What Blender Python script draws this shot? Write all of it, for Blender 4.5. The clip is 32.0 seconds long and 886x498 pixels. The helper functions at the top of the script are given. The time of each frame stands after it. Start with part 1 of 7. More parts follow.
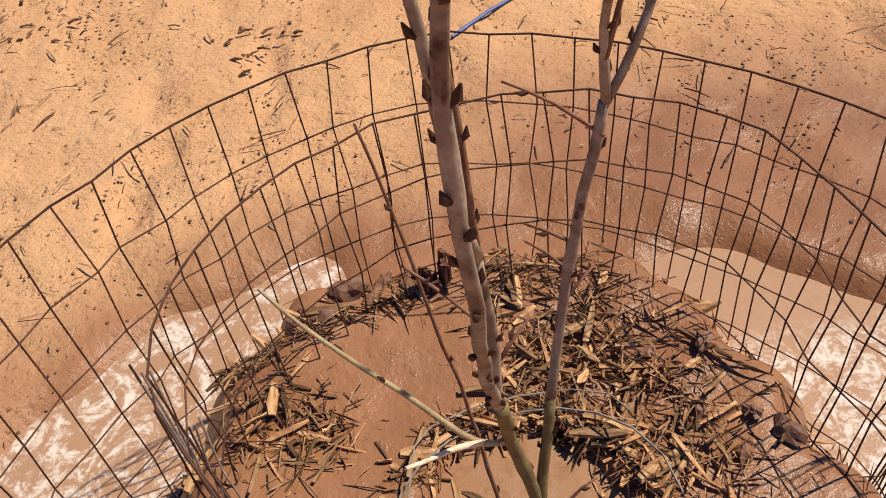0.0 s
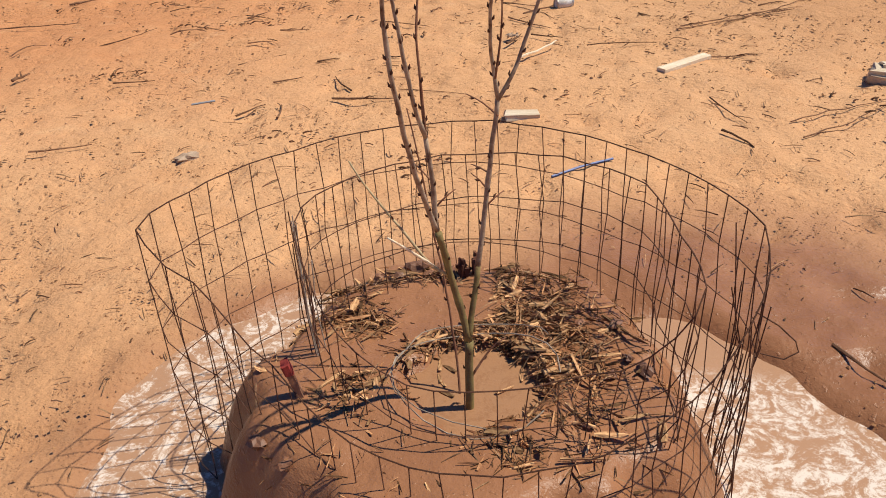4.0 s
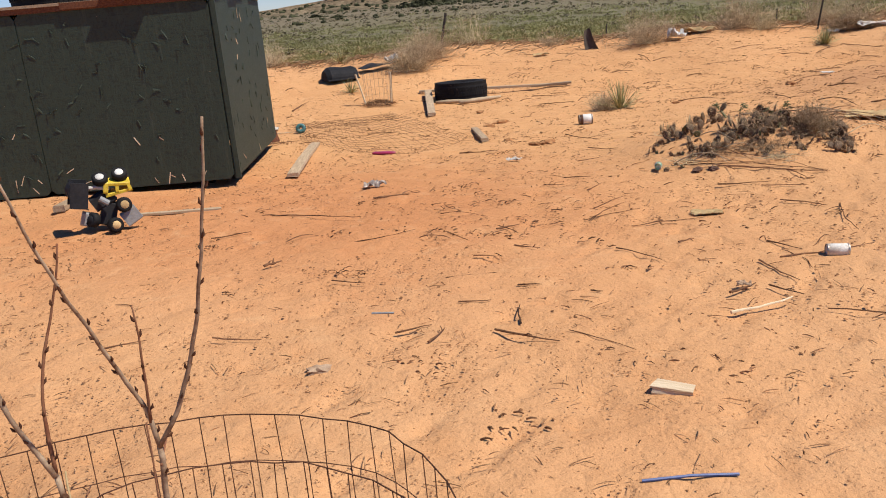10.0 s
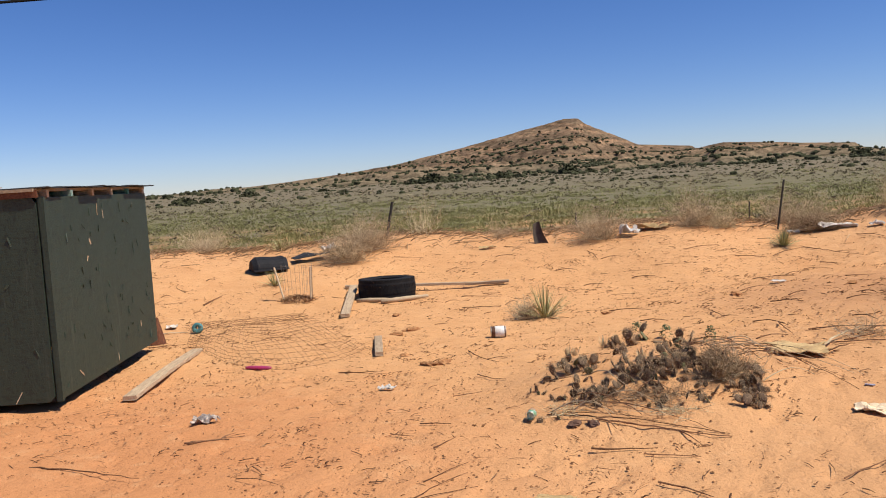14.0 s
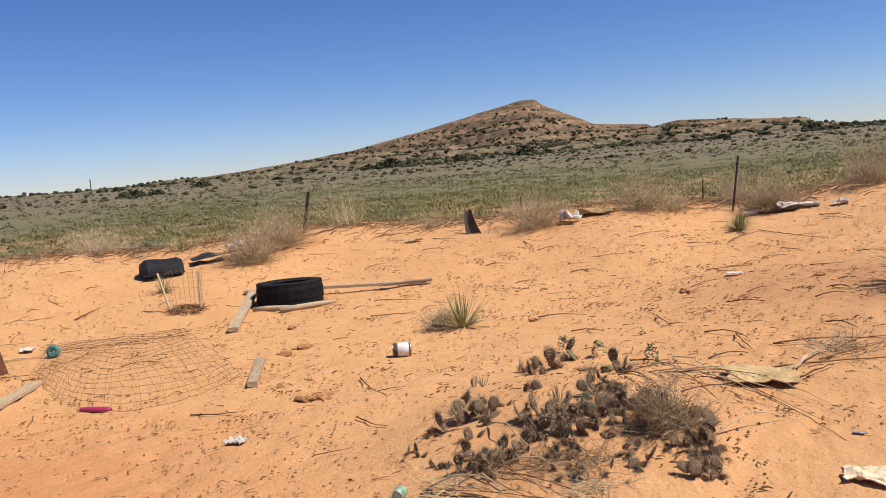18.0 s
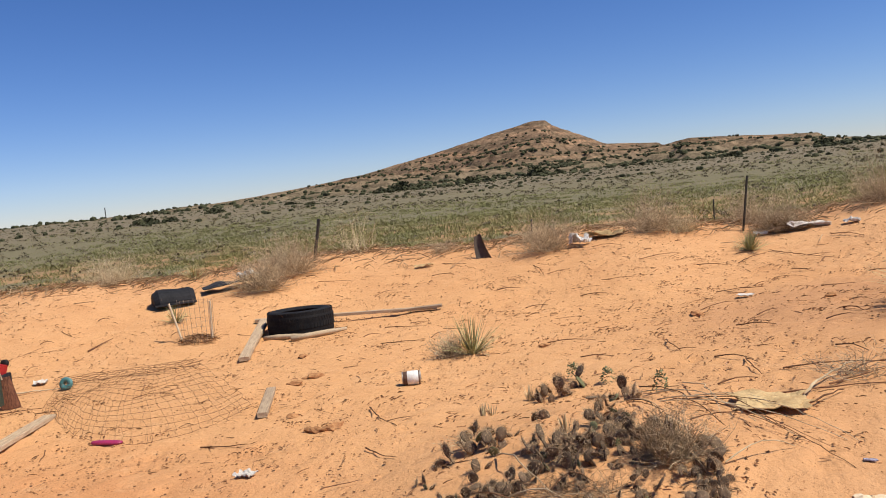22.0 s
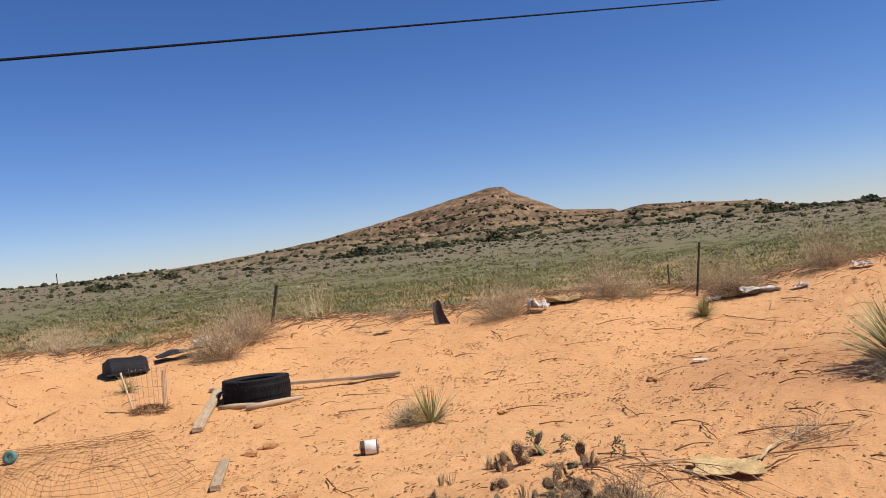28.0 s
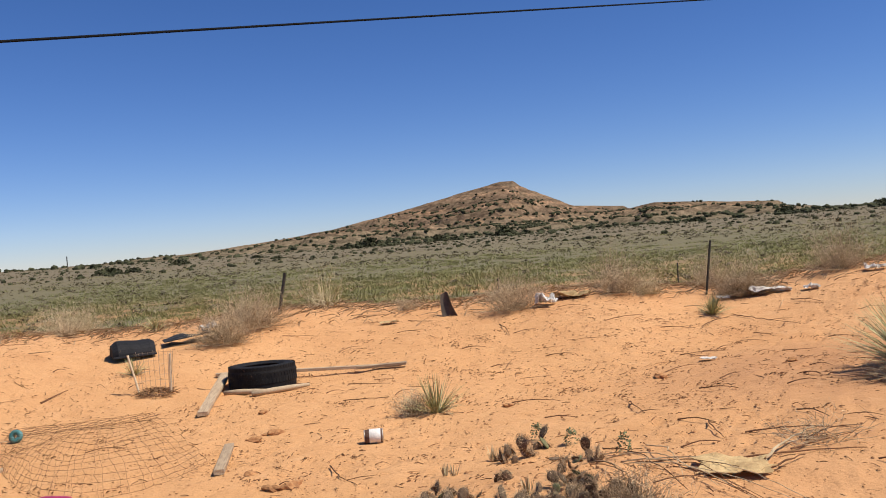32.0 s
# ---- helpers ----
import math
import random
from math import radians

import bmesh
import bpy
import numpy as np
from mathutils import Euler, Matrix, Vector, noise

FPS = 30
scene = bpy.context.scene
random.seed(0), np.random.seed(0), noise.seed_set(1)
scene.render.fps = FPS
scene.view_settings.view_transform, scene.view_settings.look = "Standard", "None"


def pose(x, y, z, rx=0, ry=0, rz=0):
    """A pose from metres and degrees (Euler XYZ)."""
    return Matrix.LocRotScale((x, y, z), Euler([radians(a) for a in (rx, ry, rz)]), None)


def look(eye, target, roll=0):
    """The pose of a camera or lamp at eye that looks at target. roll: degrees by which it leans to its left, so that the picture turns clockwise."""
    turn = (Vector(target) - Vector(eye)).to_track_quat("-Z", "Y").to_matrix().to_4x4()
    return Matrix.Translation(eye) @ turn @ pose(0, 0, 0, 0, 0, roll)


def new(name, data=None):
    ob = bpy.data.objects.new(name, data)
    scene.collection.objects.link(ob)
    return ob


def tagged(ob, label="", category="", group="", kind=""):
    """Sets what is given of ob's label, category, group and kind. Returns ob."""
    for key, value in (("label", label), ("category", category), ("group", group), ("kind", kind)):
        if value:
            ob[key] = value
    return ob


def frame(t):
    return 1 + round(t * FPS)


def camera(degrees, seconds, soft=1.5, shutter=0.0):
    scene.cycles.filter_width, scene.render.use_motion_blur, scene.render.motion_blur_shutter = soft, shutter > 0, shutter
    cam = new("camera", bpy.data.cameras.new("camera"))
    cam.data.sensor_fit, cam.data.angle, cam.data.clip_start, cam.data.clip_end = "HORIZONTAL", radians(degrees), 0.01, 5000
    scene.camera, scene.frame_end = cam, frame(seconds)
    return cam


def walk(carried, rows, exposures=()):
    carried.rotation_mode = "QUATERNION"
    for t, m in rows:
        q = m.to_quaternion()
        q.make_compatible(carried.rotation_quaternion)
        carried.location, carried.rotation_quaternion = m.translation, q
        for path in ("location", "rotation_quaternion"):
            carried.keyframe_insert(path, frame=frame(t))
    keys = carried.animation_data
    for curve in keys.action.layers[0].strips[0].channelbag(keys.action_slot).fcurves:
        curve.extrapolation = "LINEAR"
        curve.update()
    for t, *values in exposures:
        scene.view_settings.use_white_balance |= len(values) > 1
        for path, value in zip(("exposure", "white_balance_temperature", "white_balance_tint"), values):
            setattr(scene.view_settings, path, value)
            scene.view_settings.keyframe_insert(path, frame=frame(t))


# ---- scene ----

# ---------------------------------------------------------------- camera
cam = camera(56.2, 32.0, soft=1.0)
# seconds, eye x y z, yaw to the left from +y, pitch up, roll
PATH = [
    (0, 0.188, 0.522, 1.145, -3.57, -46.10, -6.60),
    (0.5, 0.166, 0.411, 1.159, -4.96, -47.07, -8.59),
    (1, 0.153, 0.368, 1.164, -8.14, -47.34, -5.82),
    (1.5, 0.223, 0.322, 1.192, -9.03, -44.83, -2.89),
    (2, 0.299, 0.203, 1.199, -1.10, -40.17, -3.39),
    (2.5, 0.295, 0.110, 1.235, 1.20, -33.04, -2.49),
    (3, 0.296, -0.051, 1.262, 1.96, -29.71, -1.36),
    (3.5, 0.369, -0.172, 1.275, 6.15, -30.70, -2.13),
    (5.5, 0.504, -0.480, 1.302, 13.81, -27.04, -3.08),
    (6, 0.496, -0.461, 1.338, 13.52, -22.58, -2.89),
    (6.5, 0.489, -0.445, 1.339, 12.33, -20.35, -2.14),
    (7, 0.513, -0.462, 1.330, 10.43, -21.18, -1.26),
    (7.5, 0.662, -0.414, 1.324, 12.59, -22.60, -2.74),
    (8, 0.802, -0.340, 1.317, 19.82, -22.89, -5.76),
    (8.5, 0.893, -0.194, 1.279, 23.99, -21.26, -6.20),
    (9, 1.033, -0.019, 1.317, 24.00, -18.41, -3.61),
    (9.5, 1.148, 0.232, 1.317, 30.63, -16.68, -4.26),
    (10, 1.216, 0.428, 1.335, 38.59, -16.48, -4.92),
    (10.5, 1.209, 0.726, 1.364, 39.18, -15.58, -2.26),
    (11, 1.280, 0.945, 1.409, 37.59, -12.16, -1.78),
    (11.5, 1.407, 1.220, 1.471, 33.11, -8.44, -0.98),
    (12, 1.371, 1.410, 1.472, 28.57, -6.27, 2.59),
    (12.5, 1.284, 1.545, 1.527, 26.37, -4.91, 3.13),
    (13, 1.280, 1.565, 1.509, 27.68, -5.46, 1.03),
    (13.5, 1.325, 1.708, 1.474, 32.53, -6.36, -2.38),
    (14, 1.369, 1.962, 1.471, 38.15, -4.75, -3.46),
    (14.5, 1.308, 2.173, 1.448, 37.73, -3.87, -1.56),
    (16.5, 1.104, 2.936, 1.409, 37.62, -7.45, -1.52),
    (17, 1.024, 3.053, 1.451, 38.74, -5.68, -2.32),
    (17.5, 0.960, 3.227, 1.445, 38.09, -5.70, -2.34),
    (18, 0.972, 3.375, 1.439, 35.58, -6.03, -4.96),
    (18.5, 0.976, 3.411, 1.441, 35.45, -6.89, -5.59),
    (19, 1.002, 3.393, 1.448, 33.17, -7.13, -4.41),
    (19.5, 1.008, 3.392, 1.442, 32.07, -7.57, -4.86),
    (20, 0.995, 3.380, 1.413, 34.62, -10.42, -7.98),
    (20.5, 0.984, 3.414, 1.427, 34.40, -11.01, -6.92),
    (21, 1.001, 3.374, 1.472, 32.78, -8.83, -4.14),
    (21.5, 0.995, 3.401, 1.471, 34.44, -6.05, -4.15),
    (22, 1.015, 3.390, 1.480, 36.33, -4.44, -5.98),
    (22.5, 1.014, 3.386, 1.474, 38.38, -4.23, -7.24),
    (23, 1.018, 3.383, 1.472, 38.99, -4.58, -7.92),
    (23.5, 1.035, 3.403, 1.478, 38.80, -4.54, -8.76),
    (24, 1.045, 3.384, 1.480, 36.09, -4.11, -7.83),
    (24.5, 1.048, 3.369, 1.462, 30.86, -3.99, -5.74),
    (25, 1.036, 3.367, 1.469, 30.50, -3.25, -5.28),
    (25.5, 1.030, 3.378, 1.474, 31.60, -1.72, -5.50),
    (27.5, 1.031, 3.399, 1.491, 32.60, -0.36, -6.48),
    (28, 1.035, 3.378, 1.493, 33.06, -0.26, -5.98),
    (28.5, 1.029, 3.365, 1.486, 34.07, -0.63, -5.61),
    (29, 1.021, 3.375, 1.480, 35.14, -0.90, -5.59),
    (29.5, 1.030, 3.380, 1.480, 35.64, -1.21, -6.09),
    (30, 1.021, 3.377, 1.479, 35.92, -1.54, -6.01),
    (30.5, 1.016, 3.385, 1.474, 35.67, -1.97, -5.69),
    (31, 1.019, 3.380, 1.472, 35.27, -2.21, -5.34),
    (31.5, 1.016, 3.384, 1.478, 34.65, -1.58, -4.75),
    (32, 1.017, 3.393, 1.475, 33.71, -0.69, -4.49),
]


def aim(x, y, z, yaw, pitch, roll):
    a, b = radians(yaw), radians(pitch)
    way = Vector((-math.sin(a) * math.cos(b), math.cos(a) * math.cos(b), math.sin(b)))
    return look((x, y, z), Vector((x, y, z)) + 2 * way, roll)


walk(cam, [(t, aim(*row)) for t, *row in PATH], [(0.0, 0.14, 6350, 9), (3.0, 0.14, 6300, 8), (7.0, 0.14, 6250, 7), (8.0, 0.22, 6150, 7), (9.0, 0.13, 6250, 8), (10.0, 0.13, 6400, 10), (11.0, 0.03, 6500, 10), (13.0, 0.2, 6500, 10), (16.0, 0.2, 6500, 10), (32.0, 0.17, 6500, 10)])

# ---------------------------------------------------------------- light
SUN_EL, SUN_AZ = radians(58), radians(-73)  # azimuth to the left from +y
to_sun = Vector((-math.sin(SUN_AZ) * math.cos(SUN_EL), math.cos(SUN_AZ) * math.cos(SUN_EL), math.sin(SUN_EL)))
world = bpy.data.worlds.new("sky")
scene.world = world
world.use_nodes = True
wn = world.node_tree.nodes
sky = wn.new("ShaderNodeTexSky")
sky.sky_type, sky.sun_disc, sky.sun_elevation, sky.sun_rotation = "NISHITA", False, SUN_EL, radians(73)
sky.altitude, sky.air_density, sky.dust_density, sky.ozone_density = 1800, 1.0, 0.0, 2.0
wn["Background"].inputs["Strength"].default_value = 0.075
tone = wn.new("ShaderNodeHueSaturation")
tone.inputs["Hue"].default_value, tone.inputs["Saturation"].default_value, tone.inputs["Value"].default_value = 0.5, 1.22, 1.0
world.node_tree.links.new(sky.outputs["Color"], tone.inputs["Color"])
wash = wn.new("ShaderNodeMix")
wash.data_type, wash.blend_type, wash.inputs[0].default_value, wash.inputs[7].default_value = "RGBA", "MULTIPLY", 1.0, (0.86, 0.912, 1.235, 1)
world.node_tree.links.new(tone.outputs["Color"], wash.inputs[6])
world.node_tree.links.new(wash.outputs[2], wn["Background"].inputs["Color"])
sun = new("sun", bpy.data.lights.new("sun", "SUN"))
sun.data.energy, sun.data.angle, sun.data.color = 5.0, radians(0.53), (1.0, 0.93, 0.8)
sun.matrix_world = look(to_sun * 50, (0, 0, 0))


# ---------------------------------------------------------------- materials
def nodes_of(name):
    m = bpy.data.materials.new(name)
    m.use_nodes = True
    t = m.node_tree
    return m, t, t.nodes, t.links, t.nodes["Principled BSDF"]


def ramp(t, fac, stops):
    n = t.nodes.new("ShaderNodeValToRGB")
    while len(n.color_ramp.elements) < len(stops):
        n.color_ramp.elements.new(0.5)
    for e, (p, c) in zip(n.color_ramp.elements, stops):
        e.position, e.color = p, (*c, 1) if len(c) == 3 else c
    t.links.new(fac, n.inputs[0])
    return n.outputs[0]


def noise_of(t, vec, scale, detail=4.0, rough=0.55, distort=0.0):
    n = t.nodes.new("ShaderNodeTexNoise")
    n.inputs["Scale"].default_value, n.inputs["Detail"].default_value = scale, detail
    n.inputs["Roughness"].default_value, n.inputs["Distortion"].default_value = rough, distort
    t.links.new(vec, n.inputs["Vector"])
    return n.outputs["Fac"]


def mixed(t, fac, a, b, mode="MIX"):
    n = t.nodes.new("ShaderNodeMix")
    n.data_type, n.blend_type = "RGBA", mode
    for value, k in ((fac, 0), (a, 6), (b, 7)):
        if isinstance(value, (int, float)):
            n.inputs[k].default_value = value
        elif isinstance(value, tuple):
            n.inputs[k].default_value = (*value, 1)
        else:
            t.links.new(value, n.inputs[k])
    return n.outputs[2]


def maths(t, op, a, b=0.0, clamp=False):
    n = t.nodes.new("ShaderNodeMath")
    n.operation, n.use_clamp = op, clamp
    for value, k in ((a, 0), (b, 1)):
        if isinstance(value, (int, float)):
            n.inputs[k].default_value = value
        else:
            t.links.new(value, n.inputs[k])
    return n.outputs[0]


def bumped(t, bsdf, height_out, strength, distance):
    n = t.nodes.new("ShaderNodeBump")
    n.inputs["Strength"].default_value, n.inputs["Distance"].default_value = strength, distance
    t.links.new(height_out, n.inputs["Height"])
    t.links.new(n.outputs[0], bsdf.inputs["Normal"])


def coords(t, kind="Object", stretch=None):
    n = t.nodes.new("ShaderNodeTexCoord")
    if not stretch:
        return n.outputs[kind]
    m = t.nodes.new("ShaderNodeMapping")
    m.inputs["Scale"].default_value = stretch
    t.links.new(n.outputs[kind], m.inputs["Vector"])
    return m.outputs[0]


def surface(name, c1, c2, scale=20.0, rough=0.8, bump=0.4, stretch=None, spots=None, metal=0.0, spread=0.25, islands=False):
    """Two colours by a coarse noise, a fine grain over it, and a shade that differs from piece to piece."""
    m, t, n, l, bsdf = nodes_of(name)
    vec = coords(t, "Object", stretch)
    coarse, fine = noise_of(t, vec, scale, 5), noise_of(t, vec, scale * 7, 3, 0.7)
    col = mixed(t, ramp(t, coarse, [(0.35, (0, 0, 0)), (0.65, (1, 1, 1))]), c1, c2)
    shade = ramp(t, fine, [(0.25, (0.72,) * 3), (0.75, (1.15,) * 3)])
    col = mixed(t, 1.0, col, shade, "MULTIPLY")
    if spread:
        info = n.new("ShaderNodeNewGeometry" if islands else "ShaderNodeObjectInfo")
        pick = info.outputs["Random Per Island" if islands else "Random"]
        lo, hi = 1 - spread, 1 + spread * 0.6
        col = mixed(t, 1.0, col, ramp(t, pick, [(0.0, (lo,) * 3), (1.0, (hi,) * 3)]), "MULTIPLY")
    if spots:
        mask = ramp(t, noise_of(t, vec, spots[1], 3, 0.6, 0.4), [(spots[2], (0, 0, 0)), (spots[2] + 0.06, (1, 1, 1))])
        col = mixed(t, mask, col, spots[0])
    l.new(col, bsdf.inputs["Base Color"])
    bsdf.inputs["Roughness"].default_value, bsdf.inputs["Metallic"].default_value = rough, metal
    if rough >= 0.7:
        bsdf.inputs["Specular IOR Level"].default_value = 0.1
    if bump:
        bumped(t, bsdf, maths(t, "ADD", coarse, maths(t, "MULTIPLY", fine, 0.09)), bump, 0.16 / (scale * max(stretch or (1,))))
    return m


def ground_material():
    m, t, n, l, bsdf = nodes_of("red_sand")
    vec = coords(t)
    sep = n.new("ShaderNodeSeparateXYZ")
    l.new(vec, sep.inputs[0])
    x, y = sep.outputs[0], sep.outputs[1]
    big, mid = noise_of(t, vec, 0.55, 4), noise_of(t, vec, 3.2, 5, 0.6)
    fine, grit = noise_of(t, vec, 38, 4, 0.7), noise_of(t, vec, 210, 2, 0.7)
    sand = mixed(t, ramp(t, big, [(0.38, (0, 0, 0)), (0.66, (1, 1, 1))]), (0.615, 0.34, 0.166), (0.56, 0.29, 0.134))
    sand = mixed(t, ramp(t, mid, [(0.5, (0, 0, 0)), (0.75, (0.55,) * 3)]), sand, (0.5, 0.24, 0.1))

    def blot(cx, cy, rx, ry, soft, wob):
        u = maths(t, "DIVIDE", maths(t, "SUBTRACT", x, cx), rx)
        v = maths(t, "DIVIDE", maths(t, "SUBTRACT", y, cy), ry)
        d = maths(t, "SQRT", maths(t, "ADD", maths(t, "MULTIPLY", u, u), maths(t, "MULTIPLY", v, v)))
        d = maths(t, "ADD", d, maths(t, "MULTIPLY", maths(t, "SUBTRACT", mid, 0.5), wob))
        return maths(t, "SUBTRACT", 1.0, maths(t, "DIVIDE", maths(t, "SUBTRACT", d, 1 - soft), 2 * soft, True), True)

    warm = blot(-3.5, 9.0, 6.0, 4.6, 0.5, 0.8)
    sand = mixed(t, maths(t, "MULTIPLY", warm, 0.5), sand, (0.64, 0.345, 0.15))
    red = blot(-3.3, 4.3, 2.4, 1.7, 0.5, 1.2)
    sand = mixed(t, maths(t, "MULTIPLY", red, 0.65), sand, (0.5, 0.2, 0.08))
    dusk = blot(0.1, 10.6, 1.6, 1.4, 0.4, 0.8)
    sand = mixed(t, maths(t, "MULTIPLY", dusk, 0.6), sand, (0.4, 0.2, 0.1))
    # browner tone over the sand towards +x
    right_brown = blot(2.2, 7.6, 2.4, 3.6, 0.5, 0.7)
    sand = mixed(t, maths(t, "MULTIPLY", right_brown, 0.5), sand, (0.47, 0.25, 0.12))
    churned = maths(t, "MAXIMUM", blot(-0.95, 0.75, 0.8, 0.75, 0.5, 0.9), blot(2.3, 5.4, 1.3, 1.5, 0.5, 0.8))
    sand = mixed(t, maths(t, "MULTIPLY", churned, 0.55), sand, (0.42, 0.21, 0.095))
    # small dark crumbs of bark and soil
    crumbs = ramp(t, noise_of(t, vec, 75, 2, 0.6, 0.4), [(0.635, (0, 0, 0)), (0.68, (1, 1, 1))])
    crumbs = maths(t, "MULTIPLY", crumbs, ramp(t, noise_of(t, vec, 2.1, 3), [(0.42, (0.1,) * 3), (0.6, (0.85,) * 3)]))
    sand = mixed(t, crumbs, sand, (0.3, 0.135, 0.06))
    scuffs = ramp(t, noise_of(t, coords(t, "Object", (1.0, 1.7, 1.0)), 11, 5, 0.7, 0.8), [(0.6, (0, 0, 0)), (0.74, (0.35,) * 3)])
    sand = mixed(t, scuffs, sand, (0.42, 0.2, 0.085))
    pale = ramp(t, noise_of(t, vec, 5.5, 4, 0.65, 0.5), [(0.56, (0, 0, 0)), (0.74, (0.45,) * 3)])
    sand = mixed(t, pale, sand, (0.66, 0.39, 0.2))
    sand = mixed(t, 1.0, sand, ramp(t, grit, [(0.3, (0.86,) * 3), (0.7, (1.1,) * 3)]), "MULTIPLY")
    # the field beyond the bank: greyer soil with red patches
    far = maths(t, "SUBTRACT", 1.0, blot(1.2, 1.8, 15.6, 15.6, 0.05, 0.25))
    soil = mixed(t, ramp(t, noise_of(t, vec, 0.16, 5, 0.6), [(0.4, (0, 0, 0)), (0.62, (1, 1, 1))]), (0.19, 0.15, 0.096), (0.155, 0.13, 0.085))
    soil = mixed(t, maths(t, "MULTIPLY", blot(1.2, 1.8, 85, 85, 0.4, 0.5), 0.7), soil, (0.16, 0.145, 0.078))
    near = blot(1.2, 1.8, 30, 30, 0.3, 0.6)
    bare = maths(t, "MULTIPLY", near, ramp(t, noise_of(t, vec, 0.35, 5, 0.65), [(0.42, (0, 0, 0)), (0.53, (0.9,) * 3)]))
    soil = mixed(t, bare, soil, (0.5, 0.255, 0.115))
    tufts = ramp(t, noise_of(t, vec, 2.6, 4, 0.7), [(0.5, (0, 0, 0)), (0.62, (0.7,) * 3)])
    soil = mixed(t, maths(t, "MULTIPLY", tufts, 0.5), soil, (0.17, 0.155, 0.09))
    col = mixed(t, far, sand, soil)
    # soaked soil round the planted mound
    wet = blot(0.25, 0.98, 0.86, 0.78, 0.14, 0.6)
    wet = maths(t, "MAXIMUM", wet, blot(0.85, 1.28, 0.78, 0.78, 0.28, 0.8))
    mud = mixed(t, ramp(t, mid, [(0.35, (0, 0, 0)), (0.65, (1, 1, 1))]), (0.31, 0.135, 0.06), (0.225, 0.092, 0.04))
    col = mixed(t, maths(t, "MULTIPLY", wet, 0.93), col, mud)
    l.new(col, bsdf.inputs["Base Color"])
    gloss = maths(t, "SUBTRACT", 0.9, maths(t, "MULTIPLY", wet, maths(t, "ADD", 0.36, maths(t, "MULTIPLY", mid, 0.34))))
    l.new(gloss, bsdf.inputs["Roughness"])
    lumps = maths(t, "ADD", maths(t, "MULTIPLY", noise_of(t, vec, 9, 6, 0.7), 2.0), maths(t, "ADD", maths(t, "MULTIPLY", fine, 0.45), maths(t, "MULTIPLY", grit, 0.05)))
    pits = ramp(t, noise_of(t, vec, 15, 2, 0.5, 0.3), [(0.3, (0, 0, 0)), (0.42, (1, 1, 1))])
    specks = ramp(t, noise_of(t, vec, 60, 2, 0.6), [(0.62, (0, 0, 0)), (0.7, (1, 1, 1))])
    lumps = maths(t, "ADD", lumps, maths(t, "ADD", maths(t, "MULTIPLY", pits, 0.3), maths(t, "MULTIPLY", specks, 0.25)))
    lumps = maths(t, "MULTIPLY", lumps, maths(t, "SUBTRACT", 1.0, maths(t, "MULTIPLY", wet, 0.6)))
    bumped(t, bsdf, lumps, 0.8, 0.013)
    l.new(maths(t, "ADD", 0.1, maths(t, "MULTIPLY", wet, 0.12)), bsdf.inputs["Specular IOR Level"])
    return m


def water_material(name, body, foam, amount, drift=None):
    """Muddy water with drifting foam, all of it, or only short of a line across y."""
    m, t, n, l, bsdf = nodes_of(name)
    vec = coords(t)
    swirl = noise_of(t, vec, 10, 8, 0.72, 2.8)
    bits = noise_of(t, vec, 46, 5, 0.78, 2.0)
    mask = ramp(t, maths(t, "ADD", maths(t, "MULTIPLY", swirl, 0.65), maths(t, "MULTIPLY", bits, 0.35)), [(amount, (0, 0, 0)), (amount + 0.09, (1, 1, 1))])
    if drift:
        sep = n.new("ShaderNodeSeparateXYZ")
        l.new(vec, sep.inputs[0])
        line = maths(t, "ADD", sep.outputs[1], maths(t, "MULTIPLY", maths(t, "SUBTRACT", swirl, 0.5), 0.2))
        mask = maths(t, "MULTIPLY", mask, maths(t, "DIVIDE", maths(t, "SUBTRACT", drift, line), 0.05, True))
    l.new(mixed(t, mask, body, foam), bsdf.inputs["Base Color"])
    l.new(maths(t, "ADD", 0.38, maths(t, "MULTIPLY", mask, 0.45)), bsdf.inputs["Roughness"])
    bsdf.inputs["IOR"].default_value = 1.33
    bsdf.inputs["Specular IOR Level"].default_value = 0.3
    bumped(t, bsdf, maths(t, "ADD", bits, maths(t, "MULTIPLY", noise_of(t, vec, 60, 3), 0.5)), 0.25, 0.006)
    return m


